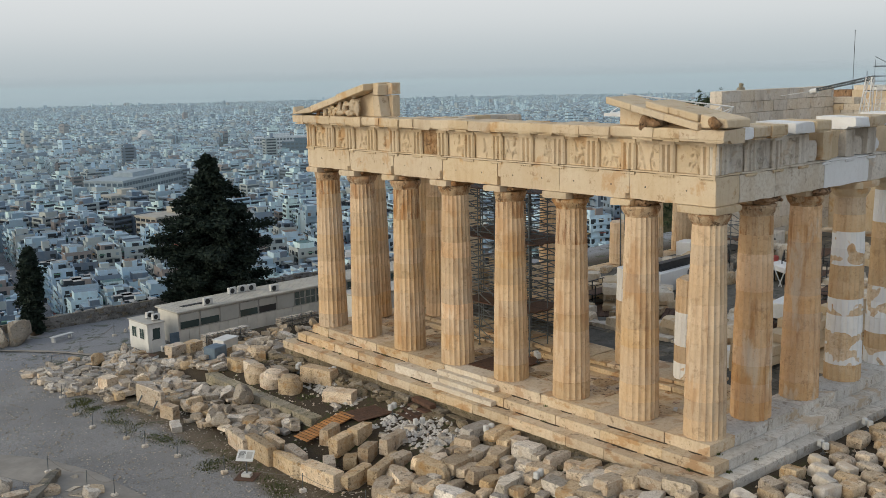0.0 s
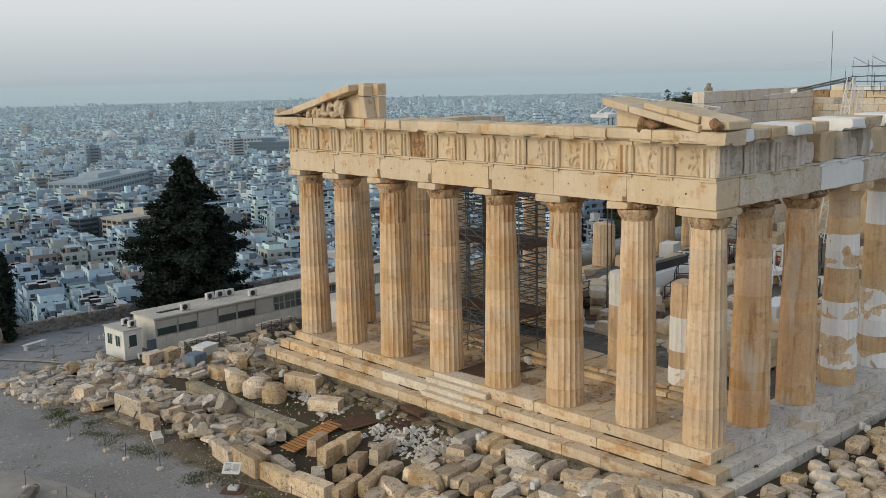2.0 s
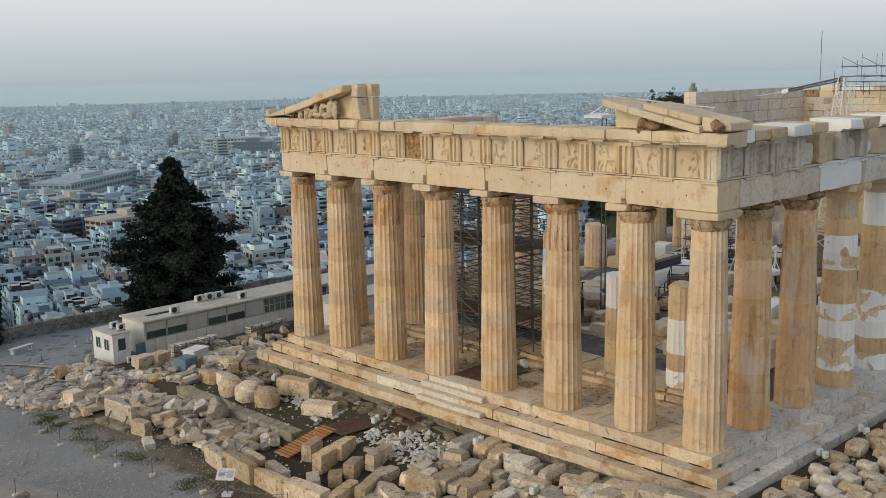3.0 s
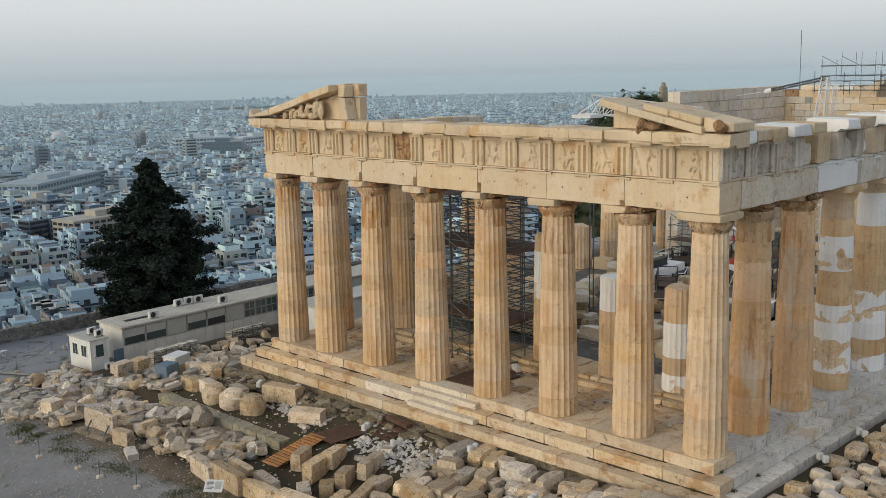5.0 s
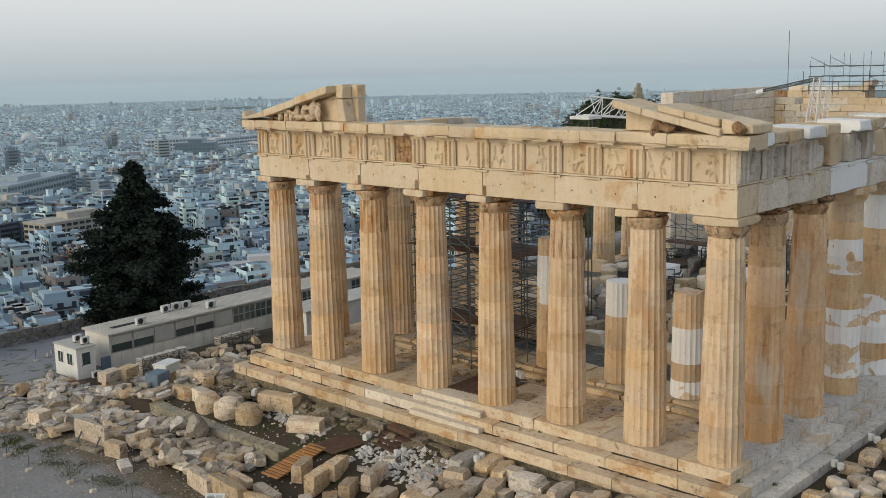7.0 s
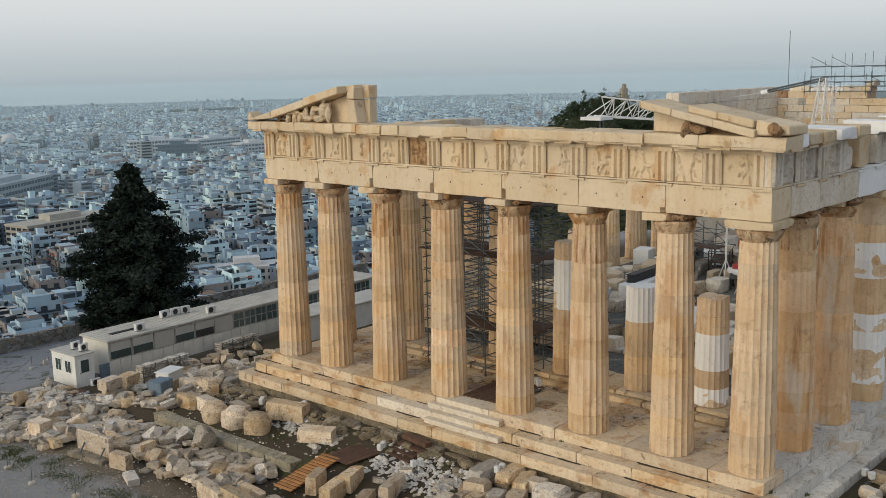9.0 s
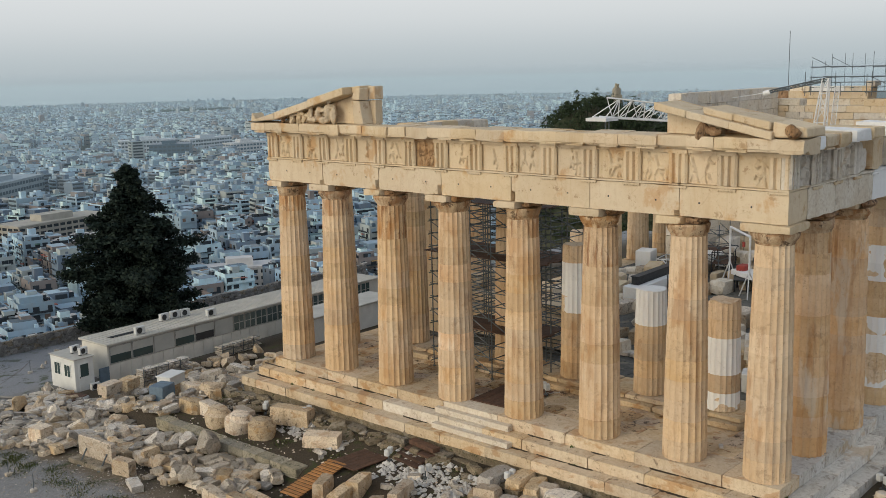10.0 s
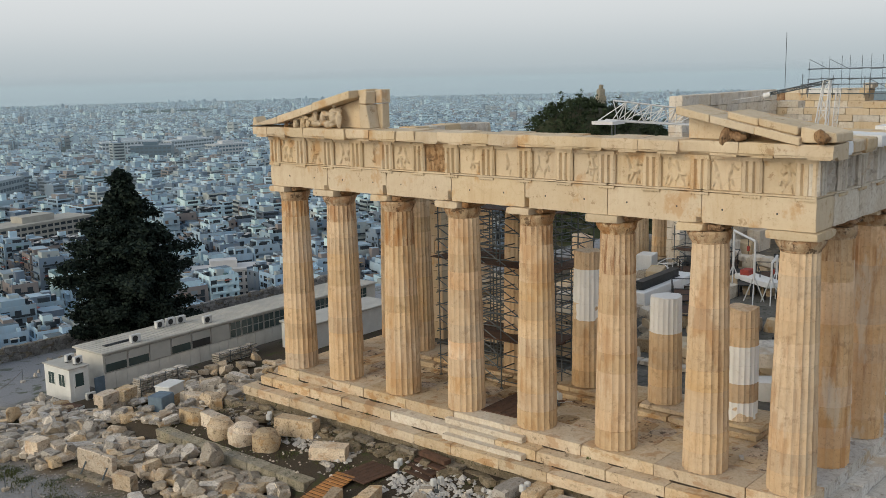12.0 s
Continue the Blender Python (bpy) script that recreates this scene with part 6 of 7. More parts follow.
def floodlight(x, y, z, turn, tall=0.0):
    fl = thing("floodlight", (x, y, z), "pair of small white floodlights on the ground", "floodlight", "floodlights", turn=turn)
    for s in (-0.2, 0.2):
        finished("lamp_head", shift(boxes([(-0.12, 0.12, -0.13, 0.13, 0.28, 0.62)]), s, 0.03 * s, 0, 30 * s), ACWHITE, fl, 0.04)
    pipe("stem", (0, 0, -0.05), (0, 0, 0.32), 0.03, STEEL, fl)
    pipe("foot", (0, 0, -0.06), (0, 0, 0.02), 0.14, STEEL, fl, 8)
    pts = [Vector((0.1 * math.sin(k * 1.9), -0.12 * k, 0.04)) for k in range(8)]
    piece("cable", mesh_from("cable", *join(*[tube(pts[k], pts[k + 1], 0.016, 5) for k in range(7)]), ACWHITE, 40), fl)


for x, y, tn in ((-3.1, 18.5, 20), (-3.5, 15.7, -15), (-2.7, 28.5, 40), (-2.2, 25.6, 10), (-2.3, 11.6, 0), (-4.3, 6.2, 15)):
    floodlight(x, y, plateau_z(x, y) + 0.12, tn)
for x, y, z in ((6.3, -1.85, -1.55), (10.4, -1.9, -1.5), (3.9, 14.1, 0.05), (5.7, 30.7, 0.05)):
    floodlight(x, y, z, 60)

sign = thing("information_board", (-12.3, 18.6, plateau_z(-12.3, 18.6)), "white information board on a post beside the ropes", "sign", turn=-52)
sign.scale = (0.85, 0.85, 0.85)
solid("base_plate", [(-0.62, 0.62, -0.62, 0.62, 0, 0.05)], PLANK, sign, 0.01)
solid("foot_block", [(-0.28, 0.28, -0.22, 0.22, 0.05, 0.26)], ACWHITE, sign, 0.02)
pipe("post", (0, 0, 0.2), (0, 0, 1.15), 0.045, STEEL, sign, 8)
bd = piece("board", mesh_from("board", *boxes([(-0.52, 0.52, -0.02, 0.02, -0.36, 0.36)]), ACWHITE, None), sign, pose(0, -0.08, 1.35, -48, 0, 0))
bars = [(-0.42 + 0.02 * (k % 2), -0.05 + 0.04 * (k % 3), -0.026, -0.021, 0.24 - 0.07 * k, 0.265 - 0.07 * k) for k in range(7)]
solid("text_bar", bars, DARKSTEEL, bd)
solid("plan_picture", [(0.06, 0.42, -0.026, -0.021, -0.2, 0.25)], FRAMES, bd)

posts = [(-13.8, 39.1), (-14.7, 34.5), (-15.0, 31.2), (-14.4, 28.0), (-14.2, 26.1), (-13.6, 23.5), (-12.9, 19.8), (-11.3, 15.1), (-10.3, 11.4)]
ROPE = plain("rope", (0.22, 0.20, 0.18), 0.9, 0, 0.1)


def rope_post(x, y):
    z = plateau_z(x, y)
    po = thing("rope_post", (x, y, z), "thin grey steel post on a concrete foot", "post", "rope posts")
    pipe("post", (0, 0, 0.1), (0.02, 0, 0.95), 0.02, STEEL, po)
    finished("foot", boxes([(-0.16, 0.16, -0.12, 0.12, -0.03, 0.17)]), RUBBLE, po, 0.03)
    return Vector((x + 0.02, y, z + 0.85))


tops = [rope_post(x, y) for x, y in posts]
tops2 = [rope_post(x, y) for x, y in ((-19.6, 25.6), (-18.9, 22.4), (-18.3, 20.6))]
tops3 = [rope_post(x, y) for x, y in ((-8.4, 49.6), (-4.5, 52.5), (-11.5, 47.0))]
for line in (tops, tops2, tops3):
    for p, q in zip(line, line[1:]):
        pts = [p.lerp(q, k / 8) - Vector((0, 0, 0.30 * (1 - (2 * k / 8 - 1) ** 2))) for k in range(9)]
        tagged(piece("rope", mesh_from("rope", *join(*[tube(pts[k], pts[k + 1], 0.012, 5) for k in range(8)]), ROPE, 40)), "thin sagging grey rope between the posts", "rope", "ropes")

bench = thing("white_bench", (-8.0, 54.3, -4.0), "white bench beside the parapet wall", "bench", turn=18)
solid("seat", [(-1.0, 1.0, -0.2, 0.2, 0.4, 0.46)], ACWHITE, bench, 0.01)
for u in (-0.8, 0.8):
    solid("leg", [(u - 0.06, u + 0.06, -0.17, 0.17, 0, 0.4)], ACWHITE, bench)
for k, (x, y, s) in enumerate(((-12.5, 55.6, 2.2), (-10.6, 56.0, 2.6), (-14.5, 55.0, 2.4))):
    lay(x, y, (s, s * 0.9, s * 0.8), 40 * k, "boulders by the parapet", "large grey boulder beside the parapet wall", BOULDERS[k], name="boulder")

# clutter on the inner floor: blocks, racks, boards, awaiting repair
field(13.4, 36.0, 6.6, 24.6, 2.2, 1.9, "blocks on the inner floor", "marble block stored on the inner floor", 5, (0.9, 1.8), 0.25, 0.35, meshes=BLOCKS + PALE, tones=(None, BLOCK, MARBLE, CREAM),
      keep=lambda x, y: not (25 < x < 32 and 12 < y < 17), name="stored_block")
field(15.0, 35.0, 25.0, 28.8, 2.0, 1.7, "blocks on the inner floor", "marble block stored on the inner floor", 12, (0.9, 1.7), 0.15, 0.3, meshes=BLOCKS + PALE, tones=(None, BLOCK, MARBLE, CREAM), name="stored_block")
for o in list(scene.objects):
    if o.get("group") == "blocks on the inner floor":
        o.location.z = -0.08
tagged(piece("inner_floor", mesh_from("inner_floor", *grid_box((13.3, 5.6, -0.4), (56.4, 29.0, -0.02), 1.5, 0.02, 0.012, 9, 30), DARKFLOOR, 30)), "dark worn stone floor, tone lowered for interior shade", "floor", kind="structure")


def steel_rack(x, y, l, w, h, turn):
    rk = thing("steel_rack", (x, y, -0.06), "dark steel rack with boards on the work floor", "rack", "steel racks", turn=turn)
    for ux in (-l / 2, 0, l / 2):
        for uy in (-w / 2, w / 2):
            pipe("upright", (ux, uy, 0), (ux, uy, h), 0.045, DARKSTEEL, rk)
    for z in (0.15, h * 0.55, h):
        for uy in (-w / 2, w / 2):
            pipe("rail", (-l / 2, uy, z), (l / 2, uy, z), 0.035, DARKSTEEL, rk)
        for ux in (-l / 2, l / 2):
            pipe("rail", (ux, -w / 2, z), (ux, w / 2, z), 0.035, DARKSTEEL, rk)
    solid("shelf", [(-l / 2, l / 2, -w / 2, w / 2, h * 0.55, h * 0.55 + 0.05)], PLANK, rk)


for x, y, l, w, h, tn in ((22.5, 17.0, 3.0, 1.2, 1.6, 20), (26.0, 18.8, 3.4, 1.4, 1.8, 30), (24.4, 8.6, 2.8, 1.2, 1.5, 10), (29.0, 11.0, 3.2, 1.6, 1.4, 25), (32.5, 13.2, 3.0, 1.4, 2.0, 15),
                          (35.0, 16.5, 3.6, 1.6, 1.8, 28), (37.5, 21.0, 3.6, 1.6, 2.0, 20), (40.0, 17.0, 4.0, 1.6, 2.2, 12), (34.0, 22.5, 3.0, 1.4, 1.8, 35), (18.0, 21.6, 2.6, 1.2, 1.5, 5)):
    steel_rack(x, y, l, w, h, tn)
for x, y, tn in ((16.5, 14.6, 30), (18.5, 9.2, 12), (27.0, 22.0, 18), (30.5, 8.0, 5), (13.9, 20.6, 40)):
    pl = thing("timber_pile", (x, y, -0.06), "pile of dark timber beams on the work floor", "timber", "timber piles", turn=tn)
    for k in range(3):
        solid("beam", [(-1.9, 1.9, -0.5 + 0.34 * k, -0.2 + 0.34 * k, 0.0, 0.3)], DARKSTEEL if k == 1 else PLANK, pl, 0.01)
    for k in range(2):
        solid("beam", [(-1.7, 1.8, -0.33 + 0.34 * k, -0.03 + 0.34 * k, 0.302, 0.58)], PLANK, pl, 0.01)
for x, y, l, w, h, tn in ((19.5, 13.6, 4.6, 0.9, 0.9, 35), (23.0, 10.0, 3.0, 1.2, 1.0, 10)):
    bl = thing("wrapped_beam", (x, y, -0.06), "long white marble beam on timber bearers", "stone beam", "stored beams", turn=tn)
    finished("beam", boxes([(-l / 2, l / 2, -w / 2, w / 2, 0.25, 0.25 + h)]), WHITE, bl, 0.03, 2, 0.03, x)
    for u in (-l * 0.35, l * 0.35):
        solid("bearer", [(u - 0.12, u + 0.12, -w / 2 - 0.2, w / 2 + 0.2, 0, 0.25)], DARKSTEEL, bl)
for x, y, l, w, h, tn, mt, lab in ((27.0, 20.9, 8.2, 1.3, 1.5, 3, WHITE, "long new white marble beam on the work floor"), (36.8, 27.7, 1.7, 1.3, 1.35, 12, WHITE, "large white marble block awaiting carving"),
                                   (33.8, 25.2, 2.6, 1.2, 0.9, 20, MARBLE, "honey marble block on the work floor"), (40.5, 23.4, 2.0, 1.4, 1.1, 30, WHITE, "new white marble block on the work floor"),
                                   (44.5, 24.2, 2.6, 1.2, 1.6, 5, GREYED, "weathered marble block against the wall"), (47.5, 24.0, 2.2, 1.3, 1.2, 15, MARBLE, "weathered marble block against the wall"), (50.5, 24.1, 2.4, 1.2, 1.9, 0, GREYED, "weathered marble block against the wall")):
    finished_block = finished("marble_block", shift(boxes([(-l / 2, l / 2, -w / 2, w / 2, 0, h)]), x, y, -0.04, tn), mt, None, 0.04, 2, 0.03, x)
    tagged(finished_block, lab, "stone block", "blocks of the workshop")


def block_pile(x, y, turn, cols, rows, size, seed, tones):
    """Squared blocks stacked in rows on the work floor, with dark gaps between them."""
    r = random.Random(seed)
    l, w, h = size
    for j in range(rows):
        for i in range(cols - (j % 2 if cols > 1 else 0)):
            u = (i + 0.5 * (j % 2)) * l * 1.06 - cols * l * 0.5
            c, q = math.cos(radians(turn)), math.sin(radians(turn))
            px, py = x + u * c + r.uniform(-.08, .08), y + u * q + r.uniform(-.12, .12)
            sc = (l / 1.1 * r.uniform(0.85, 1.05), w / 0.7 * r.uniform(0.85, 1.05), h / 0.58 * r.uniform(0.88, 1.0))
            lay(px, py, sc, turn + r.uniform(-6, 6), "blocks stacked on the inner floor", "honey marble block stacked on the inner floor", r.choice(BLOCKS[8:]), -0.06 + j * h, r.uniform(-2, 2), r.uniform(-2, 2), "stacked_block", r.choice(tones))


block_pile(18.4, 20.9, 40, 3, 3, (1.5, 1.0, 0.62), 1, (MARBLE, CREAM, None))
block_pile(19.0, 17.4, 55, 2, 3, (1.4, 0.9, 0.55), 2, (MARBLE, CREAM, None))
block_pile(21.4, 18.4, 35, 3, 2, (1.2, 0.9, 0.6), 3, (GREYED, None, CREAM))
block_pile(26.4, 18.2, 30, 3, 2, (1.1, 0.8, 0.5), 4, (MARBLE, None))
block_pile(14.4, 13.0, 75, 2, 2, (1.5, 1.0, 0.6), 5, (MARBLE, CREAM))
block_pile(14.8, 9.4, 60, 3, 2, (1.2, 0.9, 0.62), 6, (MARBLE, None, GREYED))
block_pile(13.9, 7.4, 20, 2, 3, (1.5, 1.1, 0.7), 7, (MARBLE, GREYED))
block_pile(22.6, 23.2, 15, 4, 2, (1.4, 0.9, 0.6), 8, (MARBLE, CREAM, WHITE))
block_pile(39.0, 20.0, 65, 4, 3, (1.3, 0.9, 0.6), 9, (MARBLE, CREAM, GREYED))
block_pile(43.0, 14.0, 70, 4, 3, (1.4, 0.9, 0.6), 10, (MARBLE, CREAM, GREYED))
lay(2.8, 3.9, (0.42, 0.3, 0.22), 30, "blocks on the inner floor", "small grey stone lying on the temple floor", PALE[0], 0.0, name="loose_stone", tone=STEPGREY)
lay(11.1, 6.4, (1.25, 1.4, 1.9), 20, "blocks on the inner floor", "white marble block beside the broken column", CRISP[0], -0.06, name="stored_block", tone=WHITE)
boards = thing("dark_boards", (16.6, 19.6, -0.02), "dark reddish boards laid over the inner floor", "boards", turn=38)
for k in range(7):
    solid("board", [(-2.0, 2.0, -1.5 + 0.42 * k, -1.1 + 0.42 * k, 0.0, 0.07)], PLANK, boards, 0.006)
course = tagged(new("floor_course"), "raised course of pale marble slabs across the floor", "floor", kind="structure")
for k in range(8):
    v, f = grid_box((12.5, 7.0 + 1.5 * k + 0.02, -0.02), (13.35, 7.0 + 1.5 * (k + 1) - 0.03, 0.26 - 0.03 * (k % 3)), 0.3, 0.05, 0.02, k + 700, 6)
    piece("block", mesh_from("block", v, f, GREYED, 30), course)
trestle = thing("marble_slab_on_trestles", (33.0, 16.4, -0.06), "long white marble slab lying on dark trestles", "stone slab", turn=60)
finished("slab", boxes([(-2.0, 2.0, -0.7, 0.7, 0.95, 1.35)]), WHITE, trestle, 0.04, 2, 0.03, 4)
for u in (-1.4, 0.0, 1.4):
    solid("trestle", [(u - 0.1, u + 0.1, -0.6, 0.6, 0.85, 0.95), (u - 0.06, u + 0.06, -0.6, -0.48, 0.0, 0.85), (u - 0.06, u + 0.06, 0.48, 0.6, 0.0, 0.85)], DARKSTEEL, trestle)
for x, y, tn in ((30.4, 20.6, 25), (36.8, 25.6, 10), (35.2, 24.4, 40)):
    wt = thing("white_table", (x, y, -0.06), "white tube-framed work table inside the temple", "table", "white tables", turn=tn)
    for uy in (-0.6, 0.6):
        for ux in (-1.2, 1.2):
            pipe("leg", (ux, uy, 0), (ux, uy, 0.95), 0.04, WHITESTEEL, wt)
        pipe("rail", (-1.2, uy, 0.95), (1.2, uy, 0.95), 0.045, WHITESTEEL, wt)
    for ux in (-1.2, 1.2):
        pipe("rail", (ux, -0.6, 0.95), (ux, 0.6, 0.95), 0.045, WHITESTEEL, wt)
tank = thing("blue_container", (40.6, 26.9, -0.06), "blue grey plastic container on the work floor", "container", turn=15)
solid("body", [(-1.0, 1.0, -0.7, 0.7, 0.1, 1.5)], BLUEPANEL, tank, 0.05)
solid("lid", [(-1.05, 1.05, -0.75, 0.75, 1.5, 1.6)], BLUEPANEL, tank, 0.02)
girder = thing("steel_girder", (26.5, 21.0, 1.48), "black steel girder lying on the white marble beam", "girder", turn=3)
solid("flange", [(-2.9, 2.9, -0.3, 0.3, 0.0, 0.06), (-2.9, 2.9, -0.3, 0.3, 0.52, 0.58)], DARKSTEEL, girder)
solid("web", [(-2.9, 2.9, -0.22, 0.22, 0.061, 0.519)], DARKSTEEL, girder)
for x, y in ((33.0, 17.5), (36.0, 19.5), (38.8, 24.6), (41.8, 25.0), (36.2, 22.8), (30.5, 20.5), (38, 14.0)):
    tb = thing("work_table", (x, y, -0.06), "dark steel work table with tools inside the temple", "table", "work tables", turn=25)
    solid("top", [(-1.3, 1.3, -0.5, 0.5, 0.85, 0.93)], DARKSTEEL, tb)
    for ux in (-1.2, 1.2):
        for uy in (-0.42, 0.42):
            solid("leg", [(ux - 0.05, ux + 0.05, uy - 0.05, uy + 0.05, 0, 0.85)], DARKSTEEL, tb)
for x, y in ((33.6, 17.6), (27.5, 20.2)):
    rb = thing("red_compressor", (x, y, 0.87 if x > 30 else -0.06), "small red machine on the work floor", "machine")
    solid("body", [(-0.5, 0.5, -0.35, 0.35, 0.1, 0.8)], REDPAINT, rb, 0.06)
    solid("base", [(-0.55, 0.55, -0.4, 0.4, 0.0, 0.1)], DARKSTEEL, rb)

# ---- trees ----
def leaf_material(name, a, b):
    m, nt, bs = nodes_of(name)
    g = nt.nodes.new("ShaderNodeNewGeometry")
    n = noise_of(nt, coords(nt), 1.2, 4)
    col = blend(nt, span(nt, n, 0.35, 0.7), a, b)
    hs = nt.nodes.new("ShaderNodeHueSaturation")
    nt.links.new(span(nt, g.outputs["Random Per Island"], 0, 1, 0.6, 1.35), hs.inputs["Value"])
    nt.links.new(col, hs.inputs["Color"])
    nt.links.new(hs.outputs[0], bs.inputs["Base Color"])
    bs.inputs["Roughness"].default_value = 0.75
    bs.inputs["Specular IOR Level"].default_value = 0.2
    return m


GRASS = leaf_material("grass", (0.07, 0.095, 0.03), (0.13, 0.125, 0.055))
CONIFER = leaf_material("dark_needles", (0.012, 0.022, 0.018), (0.020, 0.033, 0.022))
WOODS = leaf_material("hill_foliage", (0.025, 0.042, 0.02), (0.05, 0.066, 0.03))
BARK = plain("bark", (0.10, 0.075, 0.055), 0.95, 0, 0.25, 3.0, 0.03)


def sprays(r, at, n, reach, size, up=0.25):
    """Flat drooping sprays of needles round a point."""
    verts, faces = [], []
    for _ in range(n):
        d = Vector((r.gauss(0, 1), r.gauss(0, 1), r.gauss(0, 0.55))).normalized()
        p = at + d * reach * r.random() ** 0.5
        a = Vector((r.gauss(0, 1), r.gauss(0, 1), r.gauss(0, 0.5) + up)).normalized() * size * r.uniform(0.7, 1.5)
        b = a.cross(Vector((r.gauss(0, 1), r.gauss(0, 1), r.gauss(0, 1)))).normalized() * size * r.uniform(0.25, 0.5)
        k = len(verts)
        verts += [p - a * 0.5, p + b, p + a * 0.8, p - b]
        faces.append((k, k + 1, k + 2, k + 3))
    return verts, faces


def conifer(x, y, z, height, profile, seed, label, limbs=110, size=0.42):
    """A cedar-like tree: tapered trunk, limbs that sweep out in tiers, sprays along each limb."""
    r = random.Random(seed)
    tree = thing("conifer_tree", (x, y, z), label, "tree")
    trunk = lathe([(0.42, -0.3), (0.32, height * 0.2), (0.22, height * 0.5), (0.10, height * 0.8), (0.02, height * 0.99)], 10)
    piece("trunk", mesh_from("trunk", *trunk, BARK, 50), tree)
    verts, faces, wood = [], [], []
    for i in range(limbs):
        f = (i + r.random()) / limbs
        zz = height * (0.06 + 0.92 * f)
        reach = profile(f) * (r.uniform(0.58, 1.02) if r.random() < 0.78 or f < 0.3 else r.uniform(1.08, 1.40))
        ang = i * 2.399 + r.uniform(-0.4, 0.4)
        out = Vector((math.cos(ang), math.sin(ang), 0))
        lift = r.uniform(-0.05, 0.22) * reach
        pts = [Vector((0, 0, zz)) + out * reach * q + Vector((0, 0, lift * q - 0.10 * reach * q * q)) for q in (0, 0.35, 0.7, 1.0)]
        for p, q in zip(pts, pts[1:]):
            wood.append(tube(p, q, max(0.015, 0.05 * (1 - f)), 4))
        m = max(4, int(reach * 4.2))
        for k in range(m):
            q = 0.2 + 0.8 * (k + r.random()) / m
            c = Vector((0, 0, zz)) + out * reach * q + Vector((0, 0, lift * q - 0.10 * reach * q * q))
            side = Vector((-out.y, out.x, 0)) * r.uniform(-0.5, 0.5) * (1.15 - q) * reach * 0.5
            v, fa = sprays(r, c + side, 44, 0.34 + 0.16 * reach * 0.3, size * r.uniform(0.7, 1.1), -0.15)
            b = len(verts)
            verts += v
            faces += [tuple(i2 + b for i2 in q2) for q2 in fa]
    piece("limbs", mesh_from("limbs", *join(*wood), BARK, None), tree)
    tagged(piece("crown", mesh_from("crown", verts, faces, CONIFER, None), tree), kind="stuff")
    return tree


def grass(name, label, spots, seed, size=0.16):
    """Tufts of short blades."""
    r = random.Random(seed)
    verts, faces = [], []
    for x, y, z, n, spread in spots:
        for _ in range(n):
            px, py = x + r.gauss(0, spread), y + r.gauss(0, spread)
            pz = z if z is not None else plateau_z(px, py)
            h, a = size * r.uniform(0.5, 1.5), r.uniform(0, 6.3)
            dx, dy = math.cos(a) * 0.03, math.sin(a) * 0.03
            lx, ly = r.gauss(0, 0.4) * h, r.gauss(0, 0.4) * h
            b = len(verts)
            verts += [(px - dx, py - dy, pz - 0.02), (px + dx, py + dy, pz - 0.02), (px + lx, py + ly, pz + h)]
            faces.append((b, b + 1, b + 2))
    tagged(piece(name, mesh_from(name, verts, faces, GRASS, None)), label, "grass", kind="stuff")


gr = random.Random(17)
grass("grass", "short rough grass along the rope line and the stones", [(-13.4 + 1.6 * smooth(30, 14, yy) + gr.gauss(0, 0.35), yy, None, 170, 0.33) for yy in [gr.uniform(14, 38) for _ in range(34)]] + [(gr.uniform(-11.6, -5.2), gr.uniform(12, 38), None, 26, 0.35) for _ in range(50)] +
      [(gr.uniform(-5.0, -2.0), gr.uniform(14, 34), None, 60, 0.3) for _ in range(40)], 1, 0.06)
grass("step_weeds", "small green weeds in the joints of the steps", [(-0.03, gr.uniform(0.2, 30), -0.55, 14, 0.04) for _ in range(3)] + [(-0.73, gr.uniform(-0.5, 31), -1.07, 16, 0.05) for _ in range(4)] +
      [(0.6, -0.04, -0.55, 30, 0.06), (0.3, -0.74, -1.07, 50, 0.09), (2.4, -0.74, -1.07, 36, 0.06), (-0.75, 0.5, -1.07, 30, 0.07)], 2, 0.10)
conifer(6.9, 57.0, -4.2, 13.7, lambda f: 7.1 * (1 - f) ** 0.72 * (0.90 + 0.10 * math.sin(f * 26)) * (0.72 + 0.28 * smooth(0.0, 0.2, f)) * (1 - 0.28 * smooth(0.55, 0.85, f)) + 0.16, 3, "large dark green conifer behind the site hut", 170, 0.27)
conifer(-8.9, 57.7, -4.2, 7.3, lambda f: 1.05 * (0.55 + 0.9 * f) * (1 - f ** 3.5) + 0.12, 5, "slim dark cypress beside the parapet wall", 90, 0.22)
conifer(-13.2, 59.2, -5.5, 3.0, lambda f: 1.5 * (1 - f) + 0.2, 6, "small dark shrub behind the parapet wall", 30, 0.3)


